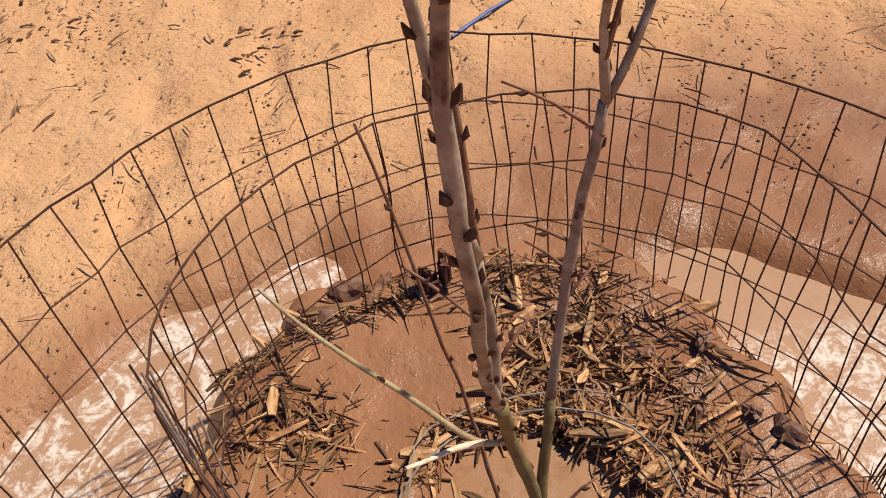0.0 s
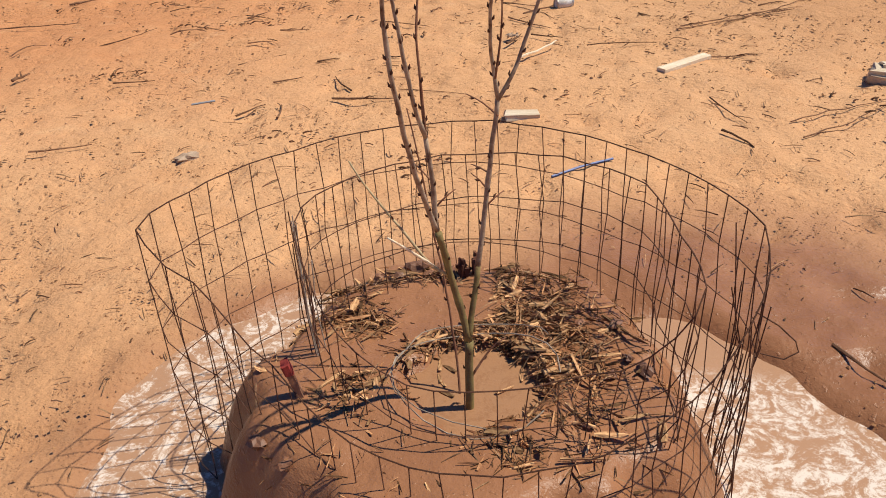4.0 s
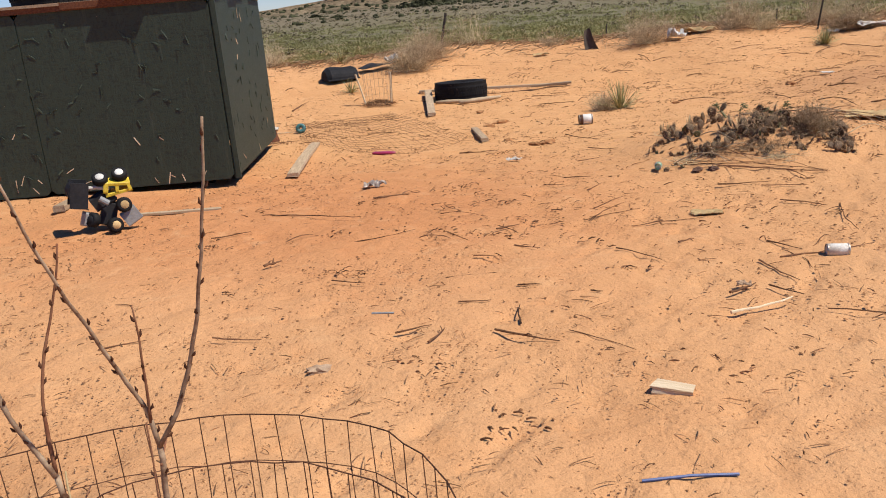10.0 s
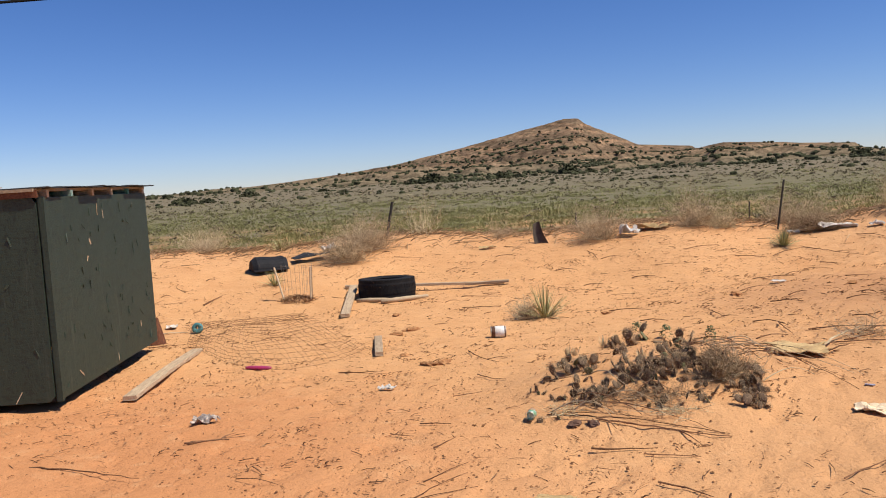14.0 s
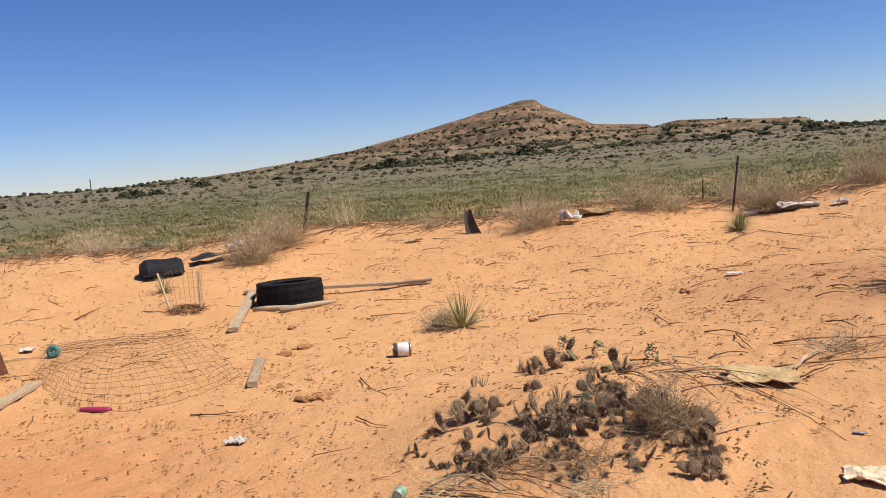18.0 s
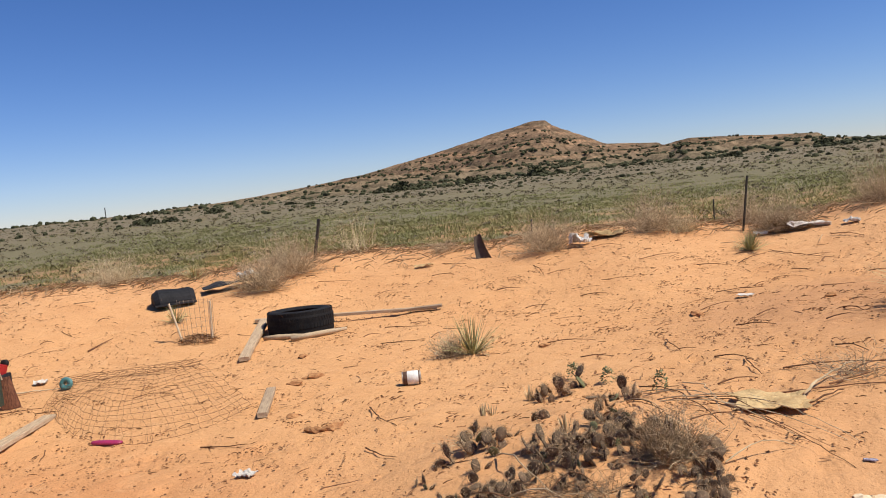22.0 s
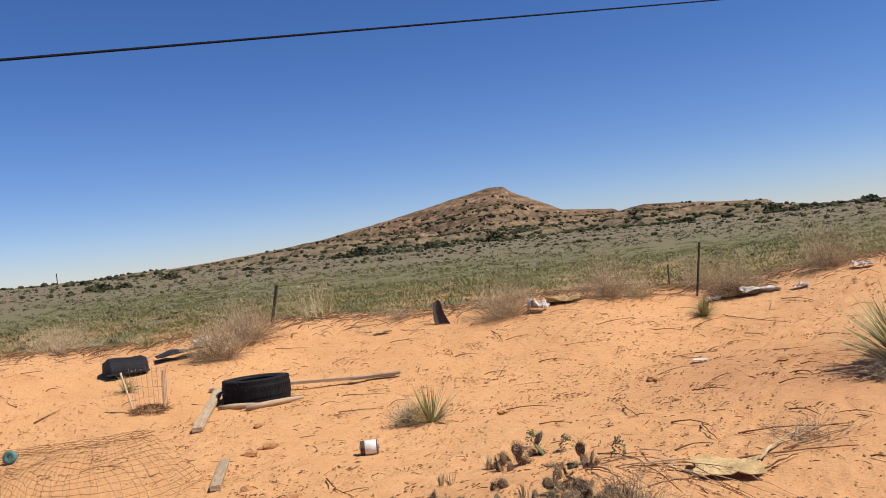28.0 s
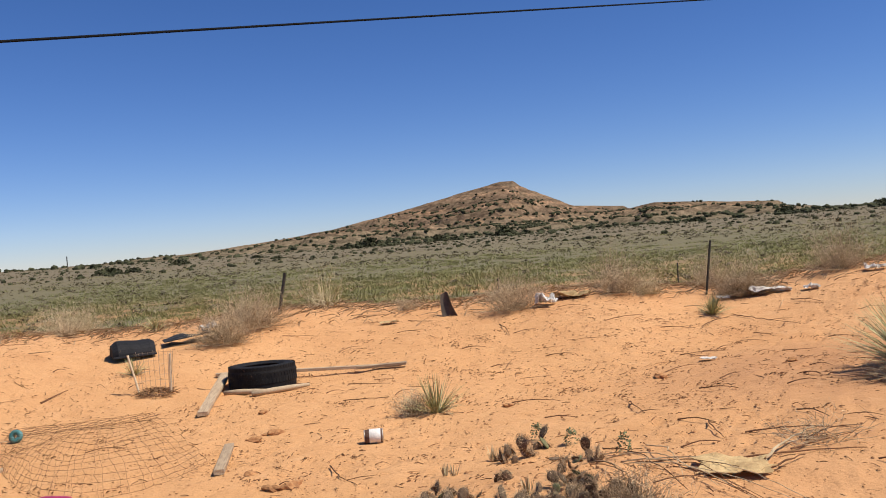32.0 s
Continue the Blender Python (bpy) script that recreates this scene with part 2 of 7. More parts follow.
def hill_material():
    m, t, n, l, bsdf = nodes_of("hill_rock")
    vec = coords(t)
    sep = n.new("ShaderNodeSeparateXYZ")
    l.new(vec, sep.inputs[0])
    wobble = noise_of(t, vec, 0.02, 5, 0.6)
    z = maths(t, "ADD", maths(t, "MULTIPLY", sep.outputs[2], 0.07), maths(t, "MULTIPLY", wobble, 1.6))
    bands = ramp(t, maths(t, "FRACT", z), [(0.0, (0.13, 0.09, 0.06)), (0.22, (0.22, 0.14, 0.09)), (0.33, (0.32, 0.2, 0.12)), (0.38, (0.12, 0.08, 0.055)), (0.6, (0.23, 0.145, 0.092)), (0.72, (0.29, 0.17, 0.1)), (0.78, (0.12, 0.08, 0.055)), (1.0, (0.13, 0.09, 0.06))])
    scrub = ramp(t, noise_of(t, vec, 0.09, 5, 0.7), [(0.42, (0, 0, 0)), (0.62, (0.9,) * 3)])
    col = mixed(t, scrub, bands, (0.175, 0.125, 0.08))
    low = ramp(t, maths(t, "MULTIPLY", sep.outputs[2], 0.04), [(0.12, (1, 1, 1)), (0.6, (0, 0, 0))])
    col = mixed(t, maths(t, "MULTIPLY", low, 0.8), col, (0.18, 0.145, 0.095))
    l.new(mixed(t, 1.0, col, ramp(t, noise_of(t, vec, 0.17, 5, 0.75), [(0.38, (0.5,) * 3), (0.62, (1.4,) * 3)]), "MULTIPLY"), bsdf.inputs["Base Color"])
    bsdf.inputs["Roughness"].default_value = 1.0
    bsdf.inputs["Specular IOR Level"].default_value = 0.0
    bumped(t, bsdf, noise_of(t, vec, 0.12, 6, 0.7), 0.8, 2.0)
    return m


def board_material(name, paint, chip):
    """Painted strand board: short raised flakes and chipped spots."""
    m, t, n, l, bsdf = nodes_of(name)
    a, b = coords(t, "Object", (9, 9, 36)), coords(t, "Object", (30, 30, 10))
    f1, f2 = noise_of(t, a, 1.4, 4, 0.7, 1.5), noise_of(t, b, 1.2, 4, 0.7, 1.2)
    flakes = maths(t, "ADD", f1, f2)
    base = coords(t)
    col = mixed(t, ramp(t, noise_of(t, base, 2.2, 5), [(0.3, (0, 0, 0)), (0.7, (1, 1, 1))]), paint, tuple(v * 0.6 for v in paint))
    col = mixed(t, ramp(t, flakes, [(0.85, (0, 0, 0)), (1.2, (1, 1, 1))]), col, tuple(v * 1.35 for v in paint))
    streak = ramp(t, noise_of(t, coords(t, "Object", (14, 14, 1.1)), 1.0, 4, 0.7), [(0.6, (0, 0, 0)), (0.74, (0.3,) * 3)])
    col = mixed(t, streak, col, (0.1, 0.115, 0.085))
    bare = ramp(t, maths(t, "ADD", maths(t, "MULTIPLY", f1, 0.5), maths(t, "MULTIPLY", noise_of(t, base, 26, 3, 0.7), 0.5)), [(0.665, (0, 0, 0)), (0.69, (1, 1, 1))])
    l.new(mixed(t, bare, col, chip), bsdf.inputs["Base Color"])
    bsdf.inputs["Roughness"].default_value = 0.62
    bumped(t, bsdf, flakes, 0.6, 0.004)
    return m


SAND = ground_material()
FOAM = water_material("foamy_water", (0.4, 0.22, 0.12), (0.7, 0.57, 0.455), 0.495)
FOAM_DRIFT = water_material("drifted_foam_water", (0.4, 0.22, 0.12), (0.7, 0.58, 0.47), 0.475, 1.3)
MUDWATER = water_material("muddy_water", (0.34, 0.172, 0.082), (0.29, 0.14, 0.065), 0.5)
HILL = hill_material()
OSB_DARK = board_material("green_painted_strand_board", (0.017, 0.028, 0.018), (0.4, 0.32, 0.22))
OSB_LIFT = board_material("lifted_green_strand", (0.026, 0.04, 0.026), (0.4, 0.32, 0.22))
RUST = surface("rusty_wire", (0.085, 0.04, 0.026), (0.15, 0.07, 0.04), 30, 0.85, 0.2, metal=0.0, spread=0.35)
STEEL = surface("weathered_wire", (0.45, 0.36, 0.27), (0.28, 0.2, 0.14), 30, 0.75, 0.2)
BARK_GREY = surface("grey_bark", (0.42, 0.31, 0.21), (0.2, 0.12, 0.075), 45, 0.75, 0.5, spots=((0.1, 0.05, 0.03), 45, 0.63), spread=0)
BARK_GREEN = surface("green_bark", (0.25, 0.185, 0.07), (0.17, 0.115, 0.05), 50, 0.7, 0.4, spots=((0.09, 0.05, 0.03), 60, 0.66), spread=0)
BARK_RED = surface("red_brown_twig_bark", (0.22, 0.09, 0.05), (0.3, 0.15, 0.085), 60, 0.7, 0.4, spread=0.2)
BUD = surface("brown_bud", (0.07, 0.03, 0.02), (0.12, 0.055, 0.03), 200, 0.7, 0.3)
CHIP = surface("wood_chip", (0.64, 0.37, 0.17), (0.3, 0.14, 0.062), 25, 0.75, 0.5, (1, 5, 5), spread=0.72)
CHIPS = surface("wood_chips", (0.5, 0.255, 0.11), (0.2, 0.085, 0.04), 25, 0.8, 0.5, spread=0.82, islands=True)
ROT = surface("rotten_wood", (0.2, 0.085, 0.05), (0.085, 0.036, 0.024), 30, 0.85, 0.9, (3, 3, 0.6))
TWIG = surface("dead_twig", (0.24, 0.125, 0.066), (0.13, 0.066, 0.037), 40, 0.85, 0.5, spread=0.5)
STRAW = surface("straw_litter", (0.5, 0.3, 0.15), (0.2, 0.095, 0.05), 40, 0.85, 0, spread=0.7, islands=True)
CLOD = surface("sand_clod", (0.42, 0.215, 0.097), (0.22, 0.105, 0.05), 20, 0.9, 0.5, spread=0.5, islands=True)
GREYWOOD = surface("weathered_grey_wood", (0.52, 0.39, 0.26), (0.34, 0.245, 0.165), 12, 0.85, 0.6, (0.6, 7, 7), spread=0.25)
PALEWOOD = surface("pale_wood", (0.78, 0.64, 0.45), (0.64, 0.48, 0.31), 14, 0.7, 0.4, (0.6, 6, 6), spread=0.2)
LOGWOOD = surface("barkless_log", (0.52, 0.4, 0.27), (0.38, 0.28, 0.18), 14, 0.8, 0.5, (0.6, 6, 6))
REDWOOD = surface("red_brown_stained_board", (0.2, 0.085, 0.045), (0.12, 0.05, 0.03), 14, 0.75, 0.5, (0.6, 6, 6))
RUBBER = surface("black_rubber", (0.013, 0.013, 0.015), (0.022, 0.021, 0.021), 14, 0.7, 0.3, spots=((0.08, 0.05, 0.035), 8, 0.7))
PLASTIC = surface("black_plastic", (0.024, 0.025, 0.029), (0.036, 0.036, 0.04), 6, 0.72, 0.2, spots=((0.16, 0.11, 0.08), 9, 0.7))
TARP = surface("roofing_felt", (0.035, 0.036, 0.04), (0.06, 0.055, 0.05), 12, 0.9, 0.5)
WHITE = surface("white_plastic", (0.78, 0.77, 0.73), (0.66, 0.63, 0.58), 18, 0.5, 0.2)
CLOTH = surface("dirty_white_cloth", (0.72, 0.69, 0.64), (0.55, 0.48, 0.4), 14, 0.9, 0.5)
CARD = surface("sun_bleached_cardboard", (0.62, 0.45, 0.23), (0.44, 0.29, 0.14), 16, 0.9, 0.5)
ALU = surface("crushed_aluminium", (0.5, 0.43, 0.37), (0.2, 0.15, 0.12), 40, 0.6, 0.3, metal=0.15)
TIN = surface("tin_rim", (0.6, 0.57, 0.52), (0.4, 0.33, 0.27), 20, 0.45, 0.2, metal=0.8)
BLUE = surface("blue_plastic", (0.04, 0.09, 0.3), (0.07, 0.13, 0.36), 40, 0.5, 0.2)
LILAC = surface("lilac_plastic", (0.3, 0.29, 0.4), (0.4, 0.36, 0.42), 30, 0.5, 0.2)
PINK = surface("magenta_plastic", (0.42, 0.035, 0.12), (0.34, 0.03, 0.1), 20, 0.45, 0.2)
TEAL = surface("teal_plastic", (0.05, 0.19, 0.2), (0.09, 0.24, 0.25), 30, 0.5, 0.2)
GREEN = surface("green_foil", (0.04, 0.3, 0.1), (0.7, 0.75, 0.7), 22, 0.4, 0.2)
YELLOW = surface("yellow_plastic", (0.68, 0.5, 0.04), (0.55, 0.4, 0.04), 12, 0.5, 0.2)
RED = surface("red_plastic", (0.55, 0.025, 0.03), (0.42, 0.02, 0.025), 12, 0.45, 0.2)
GREY = surface("grey_plastic", (0.22, 0.23, 0.24), (0.3, 0.3, 0.3), 10, 0.6, 0.2)
SANDCLOD = surface("crusted_earth", (0.5, 0.26, 0.115), (0.3, 0.135, 0.06), 26, 0.95, 0.9)
MUDCLOD = surface("wet_mud_clod", (0.26, 0.11, 0.05), (0.15, 0.062, 0.03), 30, 0.6, 0.8)
FADED = surface("faded_red_paint", (0.34, 0.05, 0.04), (0.24, 0.05, 0.035), 40, 0.7, 0.4)
STONE = surface("pale_stone", (0.52, 0.37, 0.25), (0.34, 0.22, 0.14), 22, 0.9, 0.8)
LAVA = surface("dark_stone", (0.14, 0.08, 0.06), (0.22, 0.13, 0.09), 18, 0.9, 0.8)
PAD = surface("cactus_pad", (0.2, 0.135, 0.088), (0.125, 0.09, 0.06), 22, 0.85, 0.5, spots=((0.4, 0.29, 0.18), 80, 0.58), spread=0.4)
PADGREEN = surface("green_cactus_pad", (0.15, 0.17, 0.085), (0.17, 0.165, 0.085), 22, 0.7, 0.4, spots=((0.3, 0.27, 0.2), 70, 0.62), spread=0.3)
WITHERED = surface("withered_pad", (0.19, 0.1, 0.05), (0.11, 0.058, 0.03), 30, 0.9, 0.6, spots=((0.42, 0.3, 0.18), 90, 0.58), spread=0.4)
SPINE = surface("cactus_spines", (0.6, 0.43, 0.26), (0.38, 0.25, 0.145), 20, 0.8, 0, spread=0.4, islands=True)
DRYBUSH = surface("dry_bush_twigs", (0.62, 0.49, 0.32), (0.44, 0.33, 0.2), 8, 0.9, 0, spread=0.5, islands=True)
BROWNTWIG = surface("brown_dead_twigs", (0.3, 0.2, 0.115), (0.42, 0.3, 0.18), 8, 0.9, 0, spread=0.5, islands=True)
PALEGRASS = surface("bleached_grass", (0.68, 0.57, 0.37), (0.52, 0.42, 0.25), 8, 0.9, 0, spread=0.4, islands=True)
YUCCA = surface("yucca_blade", (0.38, 0.36, 0.14), (0.48, 0.43, 0.2), 10, 0.55, 0, spread=0.5, islands=True)
YUCCADRY = surface("dry_yucca_blade", (0.55, 0.46, 0.27), (0.4, 0.31, 0.17), 10, 0.75, 0, spread=0.4, islands=True)
FIELD = surface("field_grass", (0.29, 0.3, 0.11), (0.37, 0.335, 0.15), 1.5, 0.8, 0, spread=0.45, islands=True)
WEED = surface("grey_green_leaf", (0.22, 0.24, 0.125), (0.16, 0.18, 0.09), 20, 0.7, 0, spread=0.4, islands=True)
SAGE = surface("grey_sagebrush", (0.165, 0.14, 0.085), (0.215, 0.178, 0.112), 1.5, 0.9, 0, spread=0.5, islands=True)
JUNIPER = surface("dark_juniper", (0.05, 0.054, 0.028), (0.08, 0.08, 0.042), 1.0, 0.9, 0, spread=0.5, islands=True)
POSTMETAL = surface("dark_steel_post", (0.03, 0.032, 0.028), (0.06, 0.045, 0.035), 20, 0.6, 0.3, metal=0.3)
BLACKWIRE = surface("black_cable", (0.008, 0.008, 0.009), (0.014, 0.014, 0.014), 10, 0.95, 0, spread=0)


RUBBER.node_tree.nodes["Principled BSDF"].inputs["Specular IOR Level"].default_value = 0.12
PAD.node_tree.nodes["Principled BSDF"].inputs["Specular IOR Level"].default_value = 0.08


# ---------------------------------------------------------------- mesh tools
class Soup:
    """Vertices and faces gathered for one mesh."""

    def __init__(self):
        self.v, self.f = [], []

    def add(self, verts, faces):
        k = len(self.v)
        self.v.extend(tuple(p) for p in verts)
        self.f.extend(tuple(i + k for i in face) for face in faces)
        return self

    def tube(self, pts, radii, seg=6, caps=True):
        pts = [Vector(p) for p in pts]
        if isinstance(radii, (int, float)):
            radii = [radii] * len(pts)
        ring, side = [], None
        for i, p in enumerate(pts):
            d = (pts[min(i + 1, len(pts) - 1)] - pts[max(i - 1, 0)])
            d = d.normalized() if d.length > 1e-9 else Vector((0, 0, 1))
            if side is None:
                side = d.orthogonal().normalized()
            side = (side - d * side.dot(d))
            side = side.normalized() if side.length > 1e-6 else d.orthogonal().normalized()
            up = d.cross(side)
            for k in range(seg):
                a = 2 * math.pi * k / seg
                ring.append(p + radii[i] * (math.cos(a) * side + math.sin(a) * up))
        faces = []
        for i in range(len(pts) - 1):
            for k in range(seg):
                a, b = i * seg + k, i * seg + (k + 1) % seg
                faces.append((a, b, b + seg, a + seg))
        if caps:
            faces.append(tuple(range(seg))[::-1])
            faces.append(tuple(range((len(pts) - 1) * seg, len(pts) * seg)))
        return self.add(ring, faces)

    def box(self, size, m=None, cut=0.12, wear=0.0, rng=random):
        """A box with chamfered long edges; wear moves its corners."""
        sx, sy, sz = (s / 2 for s in size)
        c = min(sy, sz) * cut
        prof = [(sy, sz - c), (sy - c, sz), (c - sy, sz), (-sy, sz - c), (-sy, c - sz), (c - sy, -sz), (sy - c, -sz), (sy, c - sz)]
        verts = [Vector((x + rng.uniform(-wear, wear), y + rng.uniform(-wear, wear) * 0.5, z + rng.uniform(-wear, wear) * 0.5)) for x in (-sx, sx) for y, z in prof]
        if m is not None:
            verts = [m @ v for v in verts]
        faces = [(k, (k + 1) % 8, 8 + (k + 1) % 8, 8 + k) for k in range(8)] + [tuple(range(8))[::-1], tuple(range(8, 16))]
        return self.add(verts, faces)

    def lump(self, centre, size, rng=random, rough=0.3, m=None, rings=4, seg=7):
        """An uneven rounded lump."""
        verts, faces = [], []
        for i in range(rings + 1):
            th = math.pi * i / rings
            for k in range(seg):
                a = 2 * math.pi * (k + 0.5 * (i % 2)) / seg
                s = 1 + rng.uniform(-rough, rough) * (0 < i < rings)
                verts.append(Vector((size[0] * s * math.sin(th) * math.cos(a), size[1] * s * math.sin(th) * math.sin(a), size[2] * s * math.cos(th))))
        for i in range(rings):
            for k in range(seg):
                faces.append((i * seg + k, i * seg + (k + 1) % seg, (i + 1) * seg + (k + 1) % seg, (i + 1) * seg + k))
        if m is not None:
            verts = [m @ v for v in verts]
        return self.add([v + Vector(centre) for v in verts], faces)

    def lathe(self, prof, seg=32, m=None, closed=False):
        """Profile of (radius, height) turned round z."""
        n = len(prof)
        verts = [Vector((r * math.cos(2 * math.pi * k / seg), r * math.sin(2 * math.pi * k / seg), z)) for k in range(seg) for r, z in prof]
        faces = []
        for k in range(seg):
            for i in range(n if closed else n - 1):
                a, b = k * n + i, k * n + (i + 1) % n
                c, d = ((k + 1) % seg) * n + (i + 1) % n, ((k + 1) % seg) * n + i
                faces.append((d, c, b, a))
        if m is not None:
            verts = [m @ v for v in verts]
        return self.add(verts, faces)

    def sheet(self, nx, ny, fn, thick=0.0):
        """A grid of fn(u, v), with thickness when asked."""
        top = [Vector(fn(i / nx, j / ny)) for j in range(ny + 1) for i in range(nx + 1)]
        w = nx + 1
        faces = [(j * w + i, j * w + i + 1, (j + 1) * w + i + 1, (j + 1) * w + i) for j in range(ny) for i in range(nx)]
        if not thick:
            return self.add(top, faces)
        low = [p - Vector((0, 0, thick)) for p in top]
        k = len(top)
        faces += [tuple(q + k for q in face[::-1]) for face in faces]
        rim = list(range(nx)) + [j * w + nx for j in range(ny)] + [ny * w + i for i in range(nx, 0, -1)] + [j * w for j in range(ny, 0, -1)]
        for a, b in zip(rim, rim[1:] + rim[:1]):
            faces.append((a, a + k, b + k, b))
        return self.add(top + low, faces)

    def mesh(self, name, material, smooth=False):
        me = bpy.data.meshes.new(name)
        me.from_pydata([tuple(p) for p in self.v], [], self.f)
        me.materials.append(material)
        if smooth:
            me.polygons.foreach_set("use_smooth", [True] * len(me.polygons))
        me.update()
        return me


def thing(name, label, category, at=(0, 0, 0), turn=(0, 0, 0), group="", kind=""):
    ob = new(name)
    ob.matrix_world = pose(*at, *turn)
    return tagged(ob, label, category, group, kind)


def part(name, soup, material, parent, label="", smooth=False, kind=""):
    ob = new(name, soup if isinstance(soup, bpy.types.Mesh) else soup.mesh(name, material, smooth))
    ob.parent = parent
    return tagged(ob, label, kind=kind)


def solid(name, soup, material, label, category, group="", kind="", smooth=False, at=None):
    ob = new(name, soup.mesh(name, material, smooth))
    if at is not None:
        ob.matrix_world = at
    return tagged(ob, label, category, group, kind)


# ---------------------------------------------------------------- ground
def S(a, b, v):
    u = min(1.0, max(0.0, (v - a) / (b - a)))
    return u * u * (3 - 2 * u)
MOUND = (0.25, 0.96)
POOL = (0.27, 0.92)
def height(x, y):
    r = math.hypot(x - 1.2, y - 1.8)
    az = math.degrees(math.atan2(1.2 - x, y - 1.8))
    z = 0.05 - 0.09 * S(-1, -4, x) * S(3, 6, y) * (1 - S(7.5, 9.5, y)) + 0.2 * S(5, 9, y) * S(-3, 0.5, x) * (1 - S(16, 24, r))
    crest = 13.9 + 0.3 * math.sin(az * 0.21) + 0.15 * math.sin(az * 0.5 + 1)
    rise = (0.48 + 0.05 * math.sin(az * 0.35)) * S(-95, -60, az) * (1 - S(75, 110, az))
    z += rise * S(crest - 4.0, crest, r) * (1 - S(crest + 0.4, crest + 4, r)) - 0.1 * S(15, 20, r)
    z += 0.0042 * max(0.0, r - 24) * (1 - S(300, 700, r)) + 1.6 * S(300, 700, r)
    # planted mound with its pool, and the trench round it
    dx, dy = x - MOUND[0], y - MOUND[1]
    m = math.hypot(dx, dy)
    if m < 1.6:
        a = math.degrees(math.atan2(dy, dx))
        left = S(100, 122, a % 360) * (1 - S(265, 300, a % 360))
        right = S(-70, -30, a) * (1 - S(42, 58, a))
        wob = 0.02 * math.sin(5 * math.radians(a)) + 0.012 * math.sin(11 * math.radians(a) + 1) + 0.012 * math.sin(17 * math.radians(a))
        brim = 0.73 + 0.09 * S(112, 165, a % 360) * left + (0.02 + 0.1 * (1 - S(5, 32, a))) * right
        z += 0.225 * (1 - S(0.36, 0.53, m + wob)) - 0.045 * (1 - S(0.1, 0.15, math.hypot(x - POOL[0], y - POOL[1]) + wob * 0.5))
        z -= 0.075 * max(left, right) * S(0.43, 0.52, m + wob) * (1 - S(brim - 0.12, brim + 0.04, m - wob))
        z += 0.02 * S(0.6, 0.8, m) * (1 - S(0.9, 1.5, m))
    for cx, cy, rad, up in ((-0.75, 6.75, 1.25, 0.16), (2.35, 5.7, 0.8, 0.16), (1.55, 8.2, 0.8, 0.12)):
        z += up * (1 - S(0.15 * rad, rad, math.hypot(x - cx, y - cy)))
    return z


def rough_ground(x, y):
    z = height(x, y)
    r = math.hypot(x - 1.2, y - 1.8)
    if r < 30:
        z += 0.018 * noise.noise((x * 1.7, y * 1.7, 0.0)) + 0.013 * noise.noise((x * 5.1, y * 5.1, 3.0))
        pit = max(0.0, noise.noise((x * 7.3, y * 7.3, 2.0)) - 0.18)
        z += 0.007 * noise.noise((x * 13, y * 13, 7.0)) - 0.045 * pit * S(0.75, 1.0, math.hypot(x - MOUND[0], y - MOUND[1]))
    elif r > 40:
        z += 0.25 * noise.noise((x * 0.03, y * 0.03, 0.0)) * S(40, 90, r)
    return z


def graded(lo, hi, spans):
    """Grid lines: fine steps inside the spans, growing ones out to lo and hi."""
    xs = []
    for a, b, step in spans:
        xs += [a + (b - a) * i / max(1, round((b - a) / step)) for i in range(max(1, round((b - a) / step)))]
    xs.append(spans[-1][1])
    step = spans[-1][2]
    while xs[-1] < hi:
        step *= 1.22
        xs.append(xs[-1] + step)
    step = spans[0][2]
    while xs[0] > lo:
        step *= 1.22
        xs.insert(0, xs[0] - step)
    return xs


def build_ground():
    xs = graded(-3500, 3500, [(-11, -5, 0.09), (-5, -0.9, 0.045), (-0.9, 1.35, 0.017), (1.35, 3, 0.05), (3, 4.5, 0.09)])
    ys = graded(-3500, 3500, [(-1.5, 0.1, 0.1), (0.1, 2.1, 0.017), (2.1, 8.5, 0.045), (8.5, 17, 0.09)])
    verts = [(x, y, rough_ground(x, y)) for y in ys for x in xs]
    w = len(xs)
    faces = [(j * w + i, j * w + i + 1, (j + 1) * w + i + 1, (j + 1) * w + i) for j in range(len(ys) - 1) for i in range(w - 1)]
    return Soup().add(verts, faces)


tagged(new("ground", build_ground().mesh("ground", SAND, True)), "orange desert sand, soaked dark round the planted mound", "ground", kind="structure")


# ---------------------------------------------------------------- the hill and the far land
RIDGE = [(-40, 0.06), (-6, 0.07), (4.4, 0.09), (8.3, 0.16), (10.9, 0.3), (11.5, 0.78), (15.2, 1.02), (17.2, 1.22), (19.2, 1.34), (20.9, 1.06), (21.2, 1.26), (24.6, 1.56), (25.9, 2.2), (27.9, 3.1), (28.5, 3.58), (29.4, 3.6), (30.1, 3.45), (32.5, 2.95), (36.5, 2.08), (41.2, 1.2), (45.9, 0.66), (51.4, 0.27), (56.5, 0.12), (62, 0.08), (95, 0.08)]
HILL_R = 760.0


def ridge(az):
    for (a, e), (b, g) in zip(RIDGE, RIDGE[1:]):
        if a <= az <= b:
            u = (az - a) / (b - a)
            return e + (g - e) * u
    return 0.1


